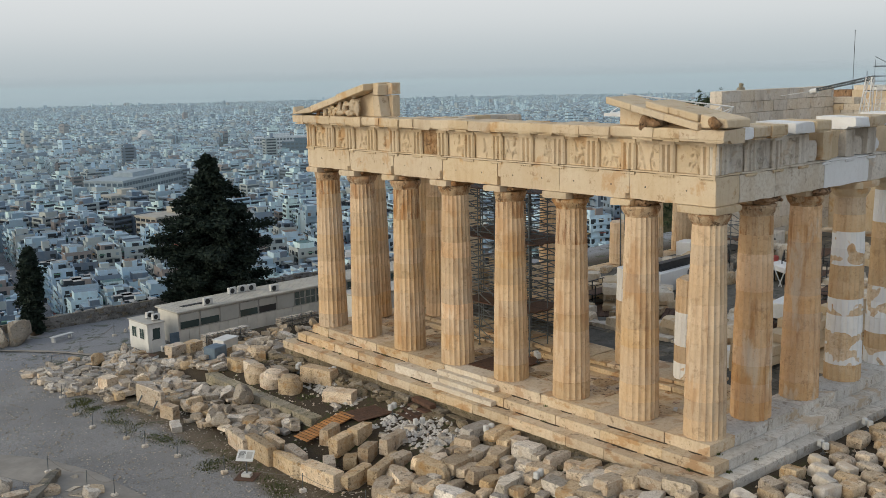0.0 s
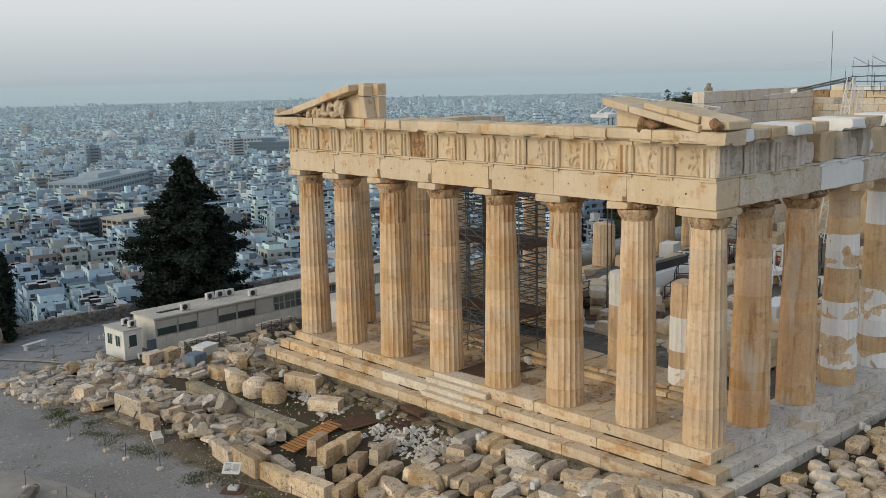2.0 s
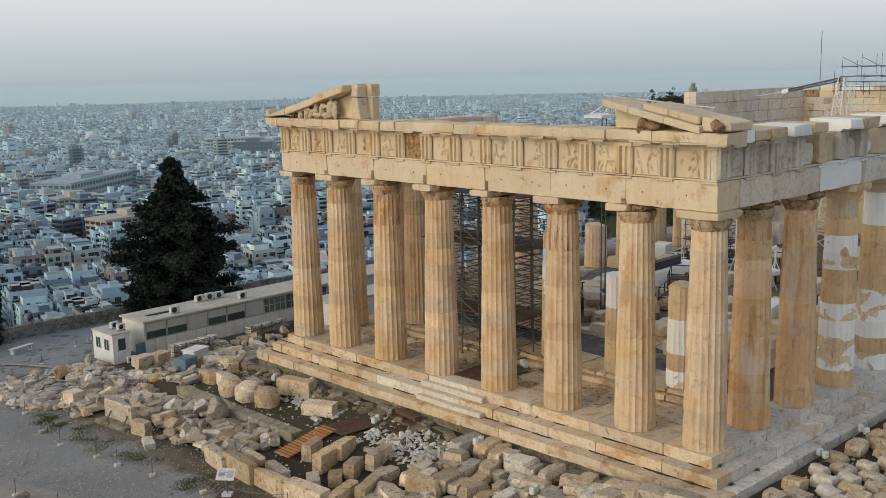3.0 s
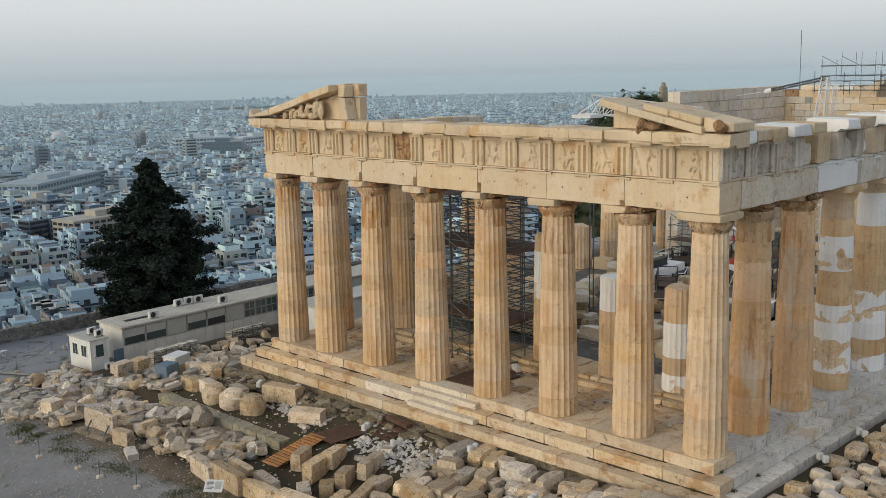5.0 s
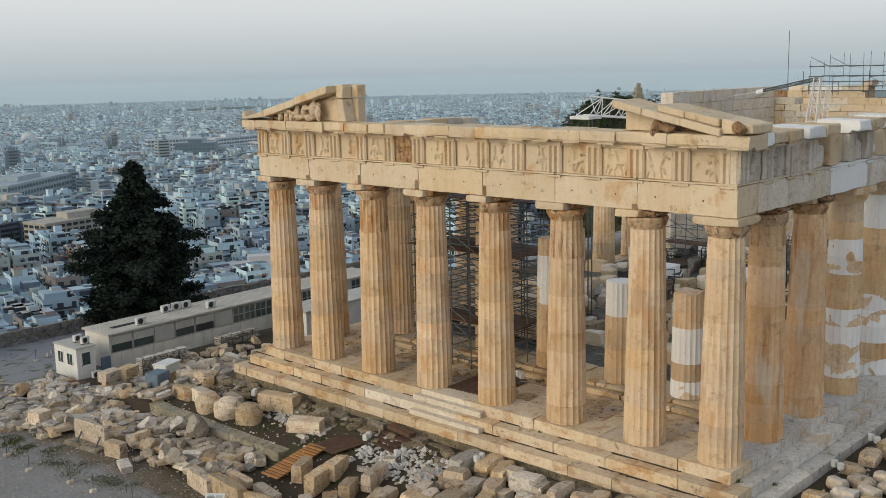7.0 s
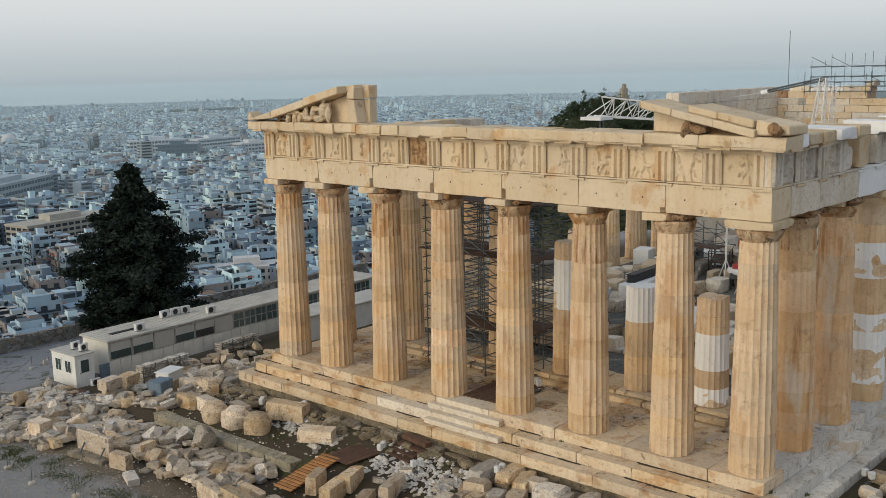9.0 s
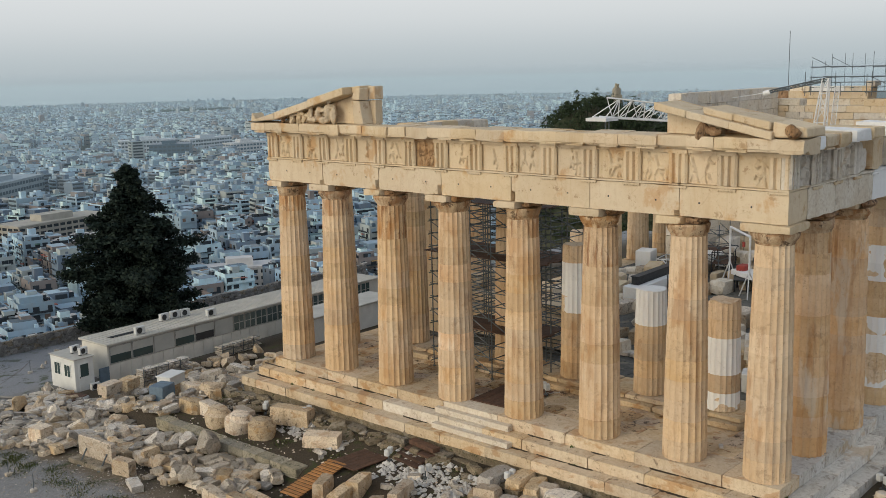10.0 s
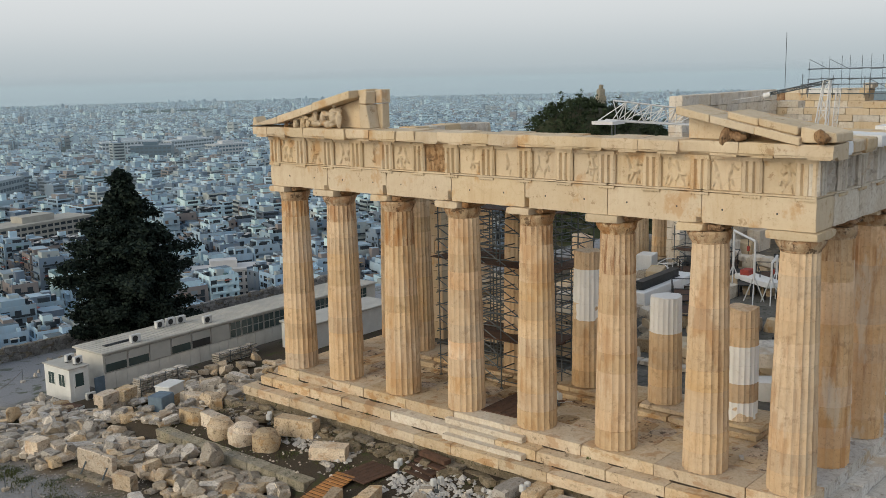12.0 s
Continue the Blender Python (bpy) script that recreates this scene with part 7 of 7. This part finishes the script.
# ---- the city on the plain ----
def tint_material(name, walls, rough=0.85):
    m, nt, bs = nodes_of(name)
    at = nt.nodes.new("ShaderNodeAttribute")
    at.attribute_name = "tint"
    rp = nt.nodes.new("ShaderNodeValToRGB")
    el = rp.color_ramp.elements
    rp.color_ramp.interpolation = 'CONSTANT'
    el[0].position, el[0].color = 0.0, (*walls[0], 1)
    el[1].position, el[1].color = 1.0 / len(walls), (*walls[1], 1)
    for k, c in enumerate(walls[2:], 2):
        el.new(k / len(walls)).color = (*c, 1)
    nt.links.new(at.outputs["Fac"], rp.inputs[0])
    n = noise_of(nt, coords(nt, (1, 1, 0.4)), 0.35, 5, 0.7)
    col = blend(nt, span(nt, n, 0.4, 0.8, 0, 0.5), rp.outputs[0], (0.30, 0.28, 0.26))
    nt.links.new(col, bs.inputs["Base Color"])
    bs.inputs["Roughness"].default_value = rough
    return m


# blue cast: cool hazy light put into the wall and roof colours
HAZED_WALLS = [(0.52, 0.71, 0.80), (0.28, 0.40, 0.49), (0.55, 0.73, 0.80), (0.17, 0.24, 0.32), (0.41, 0.57, 0.71), (0.38, 0.44, 0.45), (0.49, 0.67, 0.80), (0.11, 0.16, 0.22), (0.35, 0.48, 0.59), (0.23, 0.20, 0.19), (0.60, 0.78, 0.80), (0.38, 0.42, 0.41)]
HAZED_ROOFS = [(0.15, 0.23, 0.30), (0.28, 0.39, 0.48), (0.09, 0.15, 0.20), (0.36, 0.50, 0.60), (0.19, 0.24, 0.27), (0.21, 0.32, 0.42), (0.15, 0.10, 0.07), (0.23, 0.34, 0.43), (0.07, 0.11, 0.14), (0.31, 0.42, 0.50), (0.05, 0.14, 0.15), (0.21, 0.28, 0.33)]
CITYWALL = tint_material("hazed_render", HAZED_WALLS)
CITYROOF = tint_material("flat_roof", HAZED_ROOFS)
CITYGLASS = plain("dark_window", (0.045, 0.055, 0.065), 0.15, 0.0, 0.1, 0.5, 0)
AWNING = tint_material("awning_cloth", [(0.55, 0.50, 0.42), (0.45, 0.28, 0.10), (0.10, 0.25, 0.18), (0.60, 0.58, 0.54), (0.10, 0.24, 0.38), (0.35, 0.09, 0.06)])


class Blocks:
    """Collects turned boxes, each with a material slot and a tint, for one joined mesh."""
    def __init__(self):
        self.rows = []

    def add(self, cx, cy, z0, sx, sy, h, turn, slot, tint, top_slot=None):
        self.rows.append((cx, cy, z0, sx, sy, h, turn, slot, tint, slot if top_slot is None else top_slot))

    def mesh(self, name, mats):
        r = np.array(self.rows, float)
        n = len(r)
        corner = np.array([(-.5, -.5, 0), (.5, -.5, 0), (.5, .5, 0), (-.5, .5, 0), (-.5, -.5, 1), (.5, -.5, 1), (.5, .5, 1), (-.5, .5, 1)])
        lx = corner[None, :, 0] * r[:, 3:4]
        ly = corner[None, :, 1] * r[:, 4:5]
        c, s = np.cos(r[:, 6:7]), np.sin(r[:, 6:7])
        v = np.stack([r[:, 0:1] + lx * c - ly * s, r[:, 1:2] + lx * s + ly * c, r[:, 2:3] + corner[None, :, 2] * r[:, 5:6]], -1).reshape(-1, 3)
        quad = np.array([(0, 1, 5, 4), (1, 2, 6, 5), (2, 3, 7, 6), (3, 0, 4, 7), (4, 5, 6, 7)])
        f = (quad[None] + 8 * np.arange(n)[:, None, None]).reshape(-1, 4)
        me = bpy.data.meshes.new(name)
        me.vertices.add(len(v))
        me.vertices.foreach_set("co", v.ravel())
        me.loops.add(len(f) * 4)
        me.loops.foreach_set("vertex_index", f.ravel().astype(np.int32))
        me.polygons.add(len(f))
        me.polygons.foreach_set("loop_start", np.arange(0, len(f) * 4, 4, dtype=np.int32))
        slots = np.repeat(r[:, 7:8], 5, 1)
        slots[:, 4] = r[:, 9]
        for m in mats:
            me.materials.append(m)
        me.polygons.foreach_set("material_index", slots.ravel().astype(np.int32))
        at = me.attributes.new("tint", 'FLOAT', 'FACE')
        at.data.foreach_set("value", np.repeat(r[:, 8], 5).astype(np.float32))
        me.update()
        me.validate()
        me.shade_flat()
        return me


CITY_MATS = [CITYWALL, CITYROOF, CITYGLASS, AWNING]


def city_house(put_box, x, y, z, sx, sy, floors, turn, rnd, level, k=1.0):
    """An apartment house: walls, set-back top floor, stair head; near ones with balconies, windows and roof clutter."""
    tint, rtint = rnd.random(), rnd.random()
    fh = 3.1 * k
    h = floors * fh
    c, s = math.cos(turn), math.sin(turn)

    def put(part_name, u, w, z0, a, b, hh, slot, t, top=None):
        put_box(part_name, x + u * c - w * s, y + u * s + w * c, z0, a, b, hh, turn, slot, t, top)

    put("wall", 0, 0, z - 6, sx, sy, h + 6, 0, tint, 1)
    if rnd.random() < (0.7 if level < 2 else 0.3):
        put("top_floor", rnd.uniform(-.1, .1) * sx, rnd.uniform(-.1, .1) * sy, z + h, sx * rnd.uniform(.5, .75), sy * rnd.uniform(.5, .75), 3.0 * k, 0, rnd.random() if rnd.random() < .4 else tint, 1)
    if rnd.random() < (0.8 if level < 2 else 0.12):
        put("stair_head", rnd.uniform(-.25, .25) * sx, rnd.uniform(-.25, .25) * sy, z + h, 3.2 * k, 3.6 * k, rnd.uniform(2.4, 5.2) * k, 0, rnd.random(), 1)
    if level >= 2:
        for n in range(2 if level == 2 else rnd.choice((0, 0, 1))):
            put("roof_box", rnd.uniform(-.4, .4) * sx, rnd.uniform(-.4, .4) * sy, z + h, rnd.uniform(1.2, 3.2), rnd.uniform(1.2, 3.2), rnd.uniform(.8, 2.4), rnd.choice((0, 1, 2)), rnd.random())
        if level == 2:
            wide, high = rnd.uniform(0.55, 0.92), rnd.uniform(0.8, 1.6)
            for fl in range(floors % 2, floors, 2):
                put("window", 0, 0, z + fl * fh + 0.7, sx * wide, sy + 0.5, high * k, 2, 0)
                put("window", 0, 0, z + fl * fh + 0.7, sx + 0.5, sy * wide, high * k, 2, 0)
        return
    if level == 0 and rnd.random() < 0.5:
        put("roof_window", 0, 0, z + h + 0.4, sx * 0.77, sy * 0.3, 1.9, 2, 0)
        put("roof_window", 0, 0, z + h + 0.4, sx * 0.3, sy * 0.77, 1.9, 2, 0)
    for n in range(5 if level else 11):
        put("roof_box", rnd.uniform(-.45, .45) * sx, rnd.uniform(-.45, .45) * sy, z + h, rnd.uniform(.6, 2.2), rnd.uniform(.6, 2.2), rnd.uniform(.6, 2.0), rnd.choice((0, 0, 1, 2)), rnd.random())
    style = rnd.random()
    for side in range(4):
        long, deep = (sx, sy) if side % 2 == 0 else (sy, sx)
        bare = rnd.random() < 0.16

        def face(part_name, u, o, zz, a, t, hh, slot, tt):
            if side == 0:
                put(part_name, u, -deep / 2 - o, zz, a, t, hh, slot, tt)
            elif side == 2:
                put(part_name, u, deep / 2 + o, zz, a, t, hh, slot, tt)
            elif side == 1:
                put(part_name, deep / 2 + o, u, zz, t, a, hh, slot, tt)
            else:
                put(part_name, -deep / 2 - o, u, zz, t, a, hh, slot, tt)

        if not level and not bare:
            face("parapet", 0, -0.1, z + h, long, 0.2, 0.9, 0, tint)
        shift_u = rnd.uniform(-0.06, 0.06) * long
        wide = rnd.uniform(0.62, 0.96)
        for fl in range(floors):
            z0 = z + fl * fh
            if level == 1:
                if not bare:
                    face("window", 0, 0.02, z0 + 0.7, long * wide, 0.3, 1.5 * k, 2, 0)
                    face("balcony", shift_u, 0.5, z0 - 0.1, long * min(0.98, wide + 0.08), 1.0, 0.9 if style < 0.5 else 0.25, 0, tint)
                continue
            nwin = max(1, int(long / (3.0 if style < 0.5 else 4.2)))
            for n in range(nwin):
                if rnd.random() < (0.75 if bare else 0.16):
                    continue
                u = (n + rnd.uniform(0.35, 0.65)) / nwin * long - long / 2
                tall = not bare and rnd.random() < 0.7
                face("window", u, 0.0, z0 + (0.15 if tall else 0.95), rnd.uniform(1.6, 3.0) if tall else rnd.uniform(0.9, 1.5), 0.12, 2.2 if tall else 1.3, 2 if rnd.random() < 0.85 else 1, rnd.random())
                if tall and rnd.random() < 0.3:
                    face("awning", u, 0.75, z0 + rnd.uniform(1.7, 2.1), 2.8, 1.3, 0.22, 3, rnd.random())
            if not bare and fl:
                w = long * wide
                face("balcony", shift_u * (0.3 if wide > 0.85 else 1), 0.65, z0 - 0.12, w, 1.3, 0.16, 0, tint)
                face("balustrade", shift_u * (0.3 if wide > 0.85 else 1), 1.27, z0 + 0.04, w, 0.07, rnd.choice((0.85, 0.85, 0.5)), 0 if style < 0.6 else 2, tint)


UNIT_BOX = {}


def unit_box(slot, top, tint):
    key = (slot, top, int(tint * 12) % 12)
    if key not in UNIT_BOX:
        bl = Blocks()
        bl.add(0, 0, 0, 1, 1, 1, 0, slot, (key[2] + 0.5) / 12, top)
        UNIT_BOX[key] = bl.mesh("box", CITY_MATS)
    return UNIT_BOX[key]


def near_house(x, y, z, sx, sy, floors, turn, rnd):
    """One of the nearest houses, a thing of its own with its walls, windows and balconies as parts."""
    h = tagged(new("apartment_house"), "pale apartment house with balconies, awnings and flat cluttered roof", "house", "houses below the rock")
    h.matrix_basis = Matrix.Translation((x, y, z)) @ Matrix.Rotation(turn, 4, 'Z')
    c, s = math.cos(turn), math.sin(turn)

    def put_box(part_name, bx, by, bz, a, b, hh, tn, slot, tint, top=None):
        u, w = (bx - x) * c + (by - y) * s, -(bx - x) * s + (by - y) * c
        piece(part_name, unit_box(slot, slot if top is None else top, tint), h, Matrix.Translation((u, w, bz - z)) @ Matrix.Diagonal((a, b, hh, 1)))

    city_house(put_box, x, y, z, sx, sy, floors, turn, rnd, 0)


CLEAR = [(648, 1068, 46), (716, 1046, 46), (628, 990, 34), (722, 978, 34), (330, 790, 58), (278, 690, 24), (252, 545, 38), (246, 362, 22), (330, 1010, 22)]


def make_city():
    rnd = random.Random(11)
    levels = [Blocks(), Blocks(), Blocks(), Blocks()]
    heading = math.atan2(0.74, 0.67) + radians(2.5)
    cell = 300.0
    near = 0
    for gx in range(-1, 17):
        for gy in range(-1, 17):
            cx, cy = HUB.x + (gx + 0.5) * cell, HUB.y + (gy + 0.5) * cell
            d0 = math.hypot(cx - HUB.x, cy - HUB.y)
            if d0 > 4950:
                continue
            ang = (math.atan2(cy - HUB.y, cx - HUB.x) - heading + math.pi) % (2 * math.pi) - math.pi
            if d0 > 900 and abs(ang) > radians(36):
                continue
            turn = rnd.uniform(-0.6, 0.6)
            k = 1.0 - 0.22 * smooth(900, 3600, d0)
            step = 13.5 * k
            c, s = math.cos(turn), math.sin(turn)
            m = int(cell * 0.75 / step)
            for i in range(-m, m + 1):
                for j in range(-m, m + 1):
                    if i % 5 == 0 or j % 7 == 0:
                        continue
                    u, w = i * step, j * step
                    x, y = cx + u * c - w * s, cy + u * s + w * c
                    if abs(x - cx) > cell / 2 or abs(y - cy) > cell / 2:
                        continue
                    d = math.hypot(x - HUB.x, y - HUB.y)
                    ang = (math.atan2(y - HUB.y, x - HUB.x) - heading + math.pi) % (2 * math.pi) - math.pi
                    if abs(ang) > radians(28) or d < 255 or d > 4700 or rnd.random() < (0.07 if d < 2600 else 0.11):
                        continue
                    if (((x - 440) / 160) ** 2 + ((y - 286) / 88) ** 2 < 1 and math.atan2(y - HUB.y, x - HUB.x) < radians(38.0)) or (x < 150 and y < 150):
                        continue
                    if d < 1300 and any((x - a) ** 2 + (y - b) ** 2 < q * q for a, b, q in CLEAR):
                        continue
                    if ((x - 1808) / 190) ** 2 + ((y - 2668) / 60) ** 2 < 1:
                        continue
                    level = 0 if d < 640 else 1 if d < 1150 else 2 if d < 2500 else 3
                    floors = rnd.choice((3, 4, 4, 5, 5, 5, 6, 6)) if d < 2500 else rnd.choice((3, 4, 5, 5, 6, 6))
                    if rnd.random() < 0.008 and d > 1000:
                        floors += 5
                    sx, sy = k * rnd.uniform(9.5, 14.2), k * rnd.uniform(9.5, 14.2)
                    tn = turn + rnd.choice((0, math.pi / 2)) + rnd.uniform(-0.03, 0.03)
                    if d < 345 and abs(ang) < radians(27) and near < 32:
                        near += 1
                        near_house(x, y, city_z(x, y), sx, sy, floors, tn, rnd)
                        continue
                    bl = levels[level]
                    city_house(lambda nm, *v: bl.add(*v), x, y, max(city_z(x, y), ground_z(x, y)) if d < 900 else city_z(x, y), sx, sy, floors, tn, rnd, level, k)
    for lv, name, label in ((0, "city_houses_near", "dense pale apartment houses with balconies and flat roofs"), (1, "city_houses_middle", "dense pale apartment houses farther off on the plain"),
                            (2, "city_houses_far", "pale apartment blocks with rows of dark windows in thin haze"), (3, "city_houses_distant", "endless pale apartment blocks fading into haze")):
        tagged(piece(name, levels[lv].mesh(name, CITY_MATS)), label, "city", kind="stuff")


make_city()

# glowing see-through sheets over the plain, added to imitate haze that thickens with distance
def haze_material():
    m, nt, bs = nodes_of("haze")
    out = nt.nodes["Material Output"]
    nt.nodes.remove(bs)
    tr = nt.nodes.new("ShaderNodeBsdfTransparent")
    glow = nt.nodes.new("ShaderNodeEmission")
    glow.inputs[0].default_value = (0.31, 0.405, 0.455, 1)
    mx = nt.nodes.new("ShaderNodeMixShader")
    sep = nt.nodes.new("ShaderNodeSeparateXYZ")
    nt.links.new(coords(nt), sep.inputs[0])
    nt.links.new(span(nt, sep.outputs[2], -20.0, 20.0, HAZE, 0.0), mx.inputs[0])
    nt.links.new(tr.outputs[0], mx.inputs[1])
    nt.links.new(glow.outputs[0], mx.inputs[2])
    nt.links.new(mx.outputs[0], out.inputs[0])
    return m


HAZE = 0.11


def curtain(radius, z0, z1, a0=-20, a1=110, n=40):
    verts, faces = [], []
    for k in range(n + 1):
        a = radians(a0 + (a1 - a0) * k / n)
        verts += [(HUB.x + radius * math.cos(a), HUB.y + radius * math.sin(a), z) for z in (z0, z1)]
    for k in range(n):
        faces.append([2 * k, 2 * k + 1, 2 * k + 3, 2 * k + 2])
    return verts, faces


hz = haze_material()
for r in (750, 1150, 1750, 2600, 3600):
    ob = tagged(piece("haze", mesh_from("haze", *curtain(r, -170, 22), hz, None)), "glowing see-through sheet standing in for haze over the city", "haze", kind="structure")
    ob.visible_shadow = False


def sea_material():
    m, nt, bs = nodes_of("far_sea_glow")
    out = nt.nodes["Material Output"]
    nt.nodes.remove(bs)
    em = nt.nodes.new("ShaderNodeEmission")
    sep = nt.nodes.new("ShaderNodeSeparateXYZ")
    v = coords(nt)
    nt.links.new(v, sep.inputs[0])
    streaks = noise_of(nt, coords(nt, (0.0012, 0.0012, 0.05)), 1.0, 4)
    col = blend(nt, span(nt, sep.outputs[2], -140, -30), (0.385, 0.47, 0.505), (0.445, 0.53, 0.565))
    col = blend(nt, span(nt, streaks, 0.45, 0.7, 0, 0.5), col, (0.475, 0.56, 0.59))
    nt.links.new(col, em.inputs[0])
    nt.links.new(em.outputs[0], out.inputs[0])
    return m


# upright glowing curtain; sea and haze tones are put into its emission
tagged(piece("backdrop", mesh_from("backdrop", *curtain(4800, -170, -25), sea_material(), None)), "glowing backdrop curtain coloured as a far hazy grey blue sea", "sea", kind="structure")


# ---- landmarks on the plain and the wooded hill ----
def big_block(name, x, y, z, l, w, floors, turn, label, wall, bays, storey=3.6, glass=CITYGLASS, roof=None):
    """A large slab block with a grid of real windows, floor by floor."""
    b = thing(name, (x, y, z), label, "building", turn=turn)
    h = floors * storey
    solid("wall", [(-l / 2, l / 2, -w / 2, w / 2, -4, h)], wall, b)
    solid("roof", [(-l / 2 - 0.4, l / 2 + 0.4, -w / 2 - 0.4, w / 2 + 0.4, h, h + 1.0), (-l * 0.2, l * 0.15, -w * 0.25, w * 0.25, h + 1.0, h + 4.5)], roof or wall, b)
    unit = mesh_from("window", *boxes([(-0.5, 0.5, -0.5, 0.5, -0.5, 0.5)]), glass, None)
    for fl in range(floors):
        for k in range(bays):
            u = -l / 2 + (k + 0.5) * l / bays
            piece("window", unit, b, Matrix.Translation((u, -w / 2, fl * storey + storey * 0.55)) @ Matrix.Diagonal((l / bays * 0.7, 0.5, storey * 0.5, 1)))
        nb = max(2, int(bays * w / l))
        for k in range(nb):
            u = -w / 2 + (k + 0.5) * w / nb
            piece("window", unit, b, Matrix.Translation((-l / 2, u, fl * storey + storey * 0.55)) @ Matrix.Diagonal((0.5, w / nb * 0.7, storey * 0.5, 1)))
    return b


GREYWALL = plain("grey_cladding", (0.52, 0.57, 0.61), 0.7, 0, 0.08, 0.2, 0)
SLATEWALL = plain("slate_cladding", (0.30, 0.37, 0.42), 0.6, 0, 0.1, 0.2, 0)
BEIGEWALL = plain("beige_render", (0.42, 0.40, 0.35), 0.8, 0, 0.1, 0.2, 0)
BLUEGLASS = plain("blue_glass", (0.022, 0.06, 0.10), 0.4, 0, 0.1, 0.2, 0)
PALEWALL = plain("pale_render", (0.56, 0.56, 0.56), 0.8, 0, 0.08, 0.2, 0)
big_block("hotel_block", 648, 1068, city_z(648, 1068), 66, 18, 6, -22, "long grey hotel slab with rows of windows", GREYWALL, 16, 4.4)
big_block("hotel_block", 716, 1046, city_z(716, 1046), 70, 18, 6, 8, "long grey hotel slab with rows of windows", GREYWALL, 16, 4.2)
big_block("glass_block", 628, 990, city_z(628, 990), 44, 34, 6, -40, "dark blue glass office block", BLUEGLASS, 9, 4.2)
big_block("office_block", 722, 978, city_z(722, 978), 46, 22, 5, -4, "pale office block with blue glass", PALEWALL, 10, 4.2, BLUEGLASS)
big_block("museum_block", 330, 790, city_z(330, 790), 104, 34, 4, 37, "long grey museum block with glass fins", SLATEWALL, 22, 5.0, BLUEGLASS)
big_block("apartment_slab", 278, 690, city_z(278, 690), 34, 16, 5, 2, "cream apartment slab with long balconies", BEIGEWALL, 9, 3.2)
big_block("apartment_slab", 252, 545, city_z(252, 545), 62, 20, 6, 10, "cream apartment slab with long balconies", BEIGEWALL, 14, 3.1)
big_block("apartment_slab", 246, 362, city_z(246, 362), 34, 14, 4, -32, "white apartment house with a roof terrace", PALEWALL, 7, 3.1)
dome = thing("domed_church", (655, 1470, city_z(655, 1470)), "white domed church among the houses", "church")
solid("wall", [(-14, 14, -14, 14, -4, 16)], PALEWALL, dome)
piece("dome", mesh_from("dome", *lathe([(11 * math.cos(radians(a)), 16 + 11 * math.sin(radians(a))) for a in range(0, 90, 9)], 20), PALEWALL, 60), dome)


def tree_clumps(places, name, label, seed, mat=WOODS, leaf=1.0):
    """Many small trees in one mesh: each a stem and a ragged crown of clumps."""
    r = random.Random(seed)
    verts, faces = [], []
    for x, y, z, s, slim in places:
        for c in range(4):
            at = Vector((x, y, z)) + Vector((r.gauss(0, 0.32) * s * (0.4 if slim else 1), r.gauss(0, 0.32) * s * (0.4 if slim else 1), s * (0.35 + (0.24 if slim else 0.1) * c * r.uniform(0.6, 1.2))))
            v, f = sprays(r, at, 11, s * (0.22 if slim else 0.42), leaf * r.uniform(0.7, 1.3))
            b = len(verts)
            verts += v
            faces += [tuple(i + b for i in q) for q in f]
        v, f = tube((x, y, z - 1), (x, y, z + s * 0.6), 0.05 * s, 4)
        b = len(verts)
        verts += v
        faces += [tuple(i + b for i in q) for q in f]
    tagged(piece(name, mesh_from(name, verts, faces, mat, None)), label, "trees", kind="stuff")


r = random.Random(9)
places = []
for _ in range(9000):
    x, y = 440 + r.gauss(0, 100), 286 + r.gauss(0, 64)
    e = ((x - 440) / 195) ** 2 + ((y - 286) / 122) ** 2
    if e < 1 and math.atan2(y - HUB.y, x - HUB.x) < radians(38.0) and len(places) < 2300 and not ((x - 440) ** 2 + (y - 284) ** 2 < 80):
        slim = r.random() < 0.12
        places.append((x, y, ground_z(x, y), r.uniform(2.8, 5.4) * (1.5 if slim else 1), slim))
tree_clumps(places, "hill_woods", "dark green pines and scrub covering the hill", 4, WOODS, 0.95)
places = []
for _ in range(1000):
    d, a = r.uniform(300, 2600), radians(48 + r.uniform(-30, 30))
    x, y = HUB.x + d * math.cos(a), HUB.y + d * math.sin(a)
    places.append((x, y, city_z(x, y) + 1, r.uniform(6, 13), False))
for _ in range(420):
    x, y = 1808 + r.gauss(0, 100), 2668 + r.gauss(0, 32)
    places.append((x, y, city_z(x, y) + 4, r.uniform(14, 22), False))
tree_clumps(places, "street_trees", "dark street trees scattered between the houses", 5, WOODS, 1.8)

mon = thing("hilltop_monument", (438.2, 282.5, ground_z(438.2, 282.5) - 0.5), "pale ruined stone monument on the hilltop", "monument", turn=-30)
finished("base", boxes([(-2.2, 2.2, -2.0, 2.0, 0, 4.4)]), TERRACE, mon, 0.15, 2, 0.2, 3)
finished("upper_storey", boxes([(-1.9, 1.7, -1.4, 1.5, 4.4, 8.0)]), TERRACE, mon, 0.2, 2, 0.3, 5)
finished("broken_top", boxes([(-1.0, 1.1, -1.0, 1.1, 7.9, 10.2)]), TERRACE, mon, 0.4, 2, 0.4, 6)
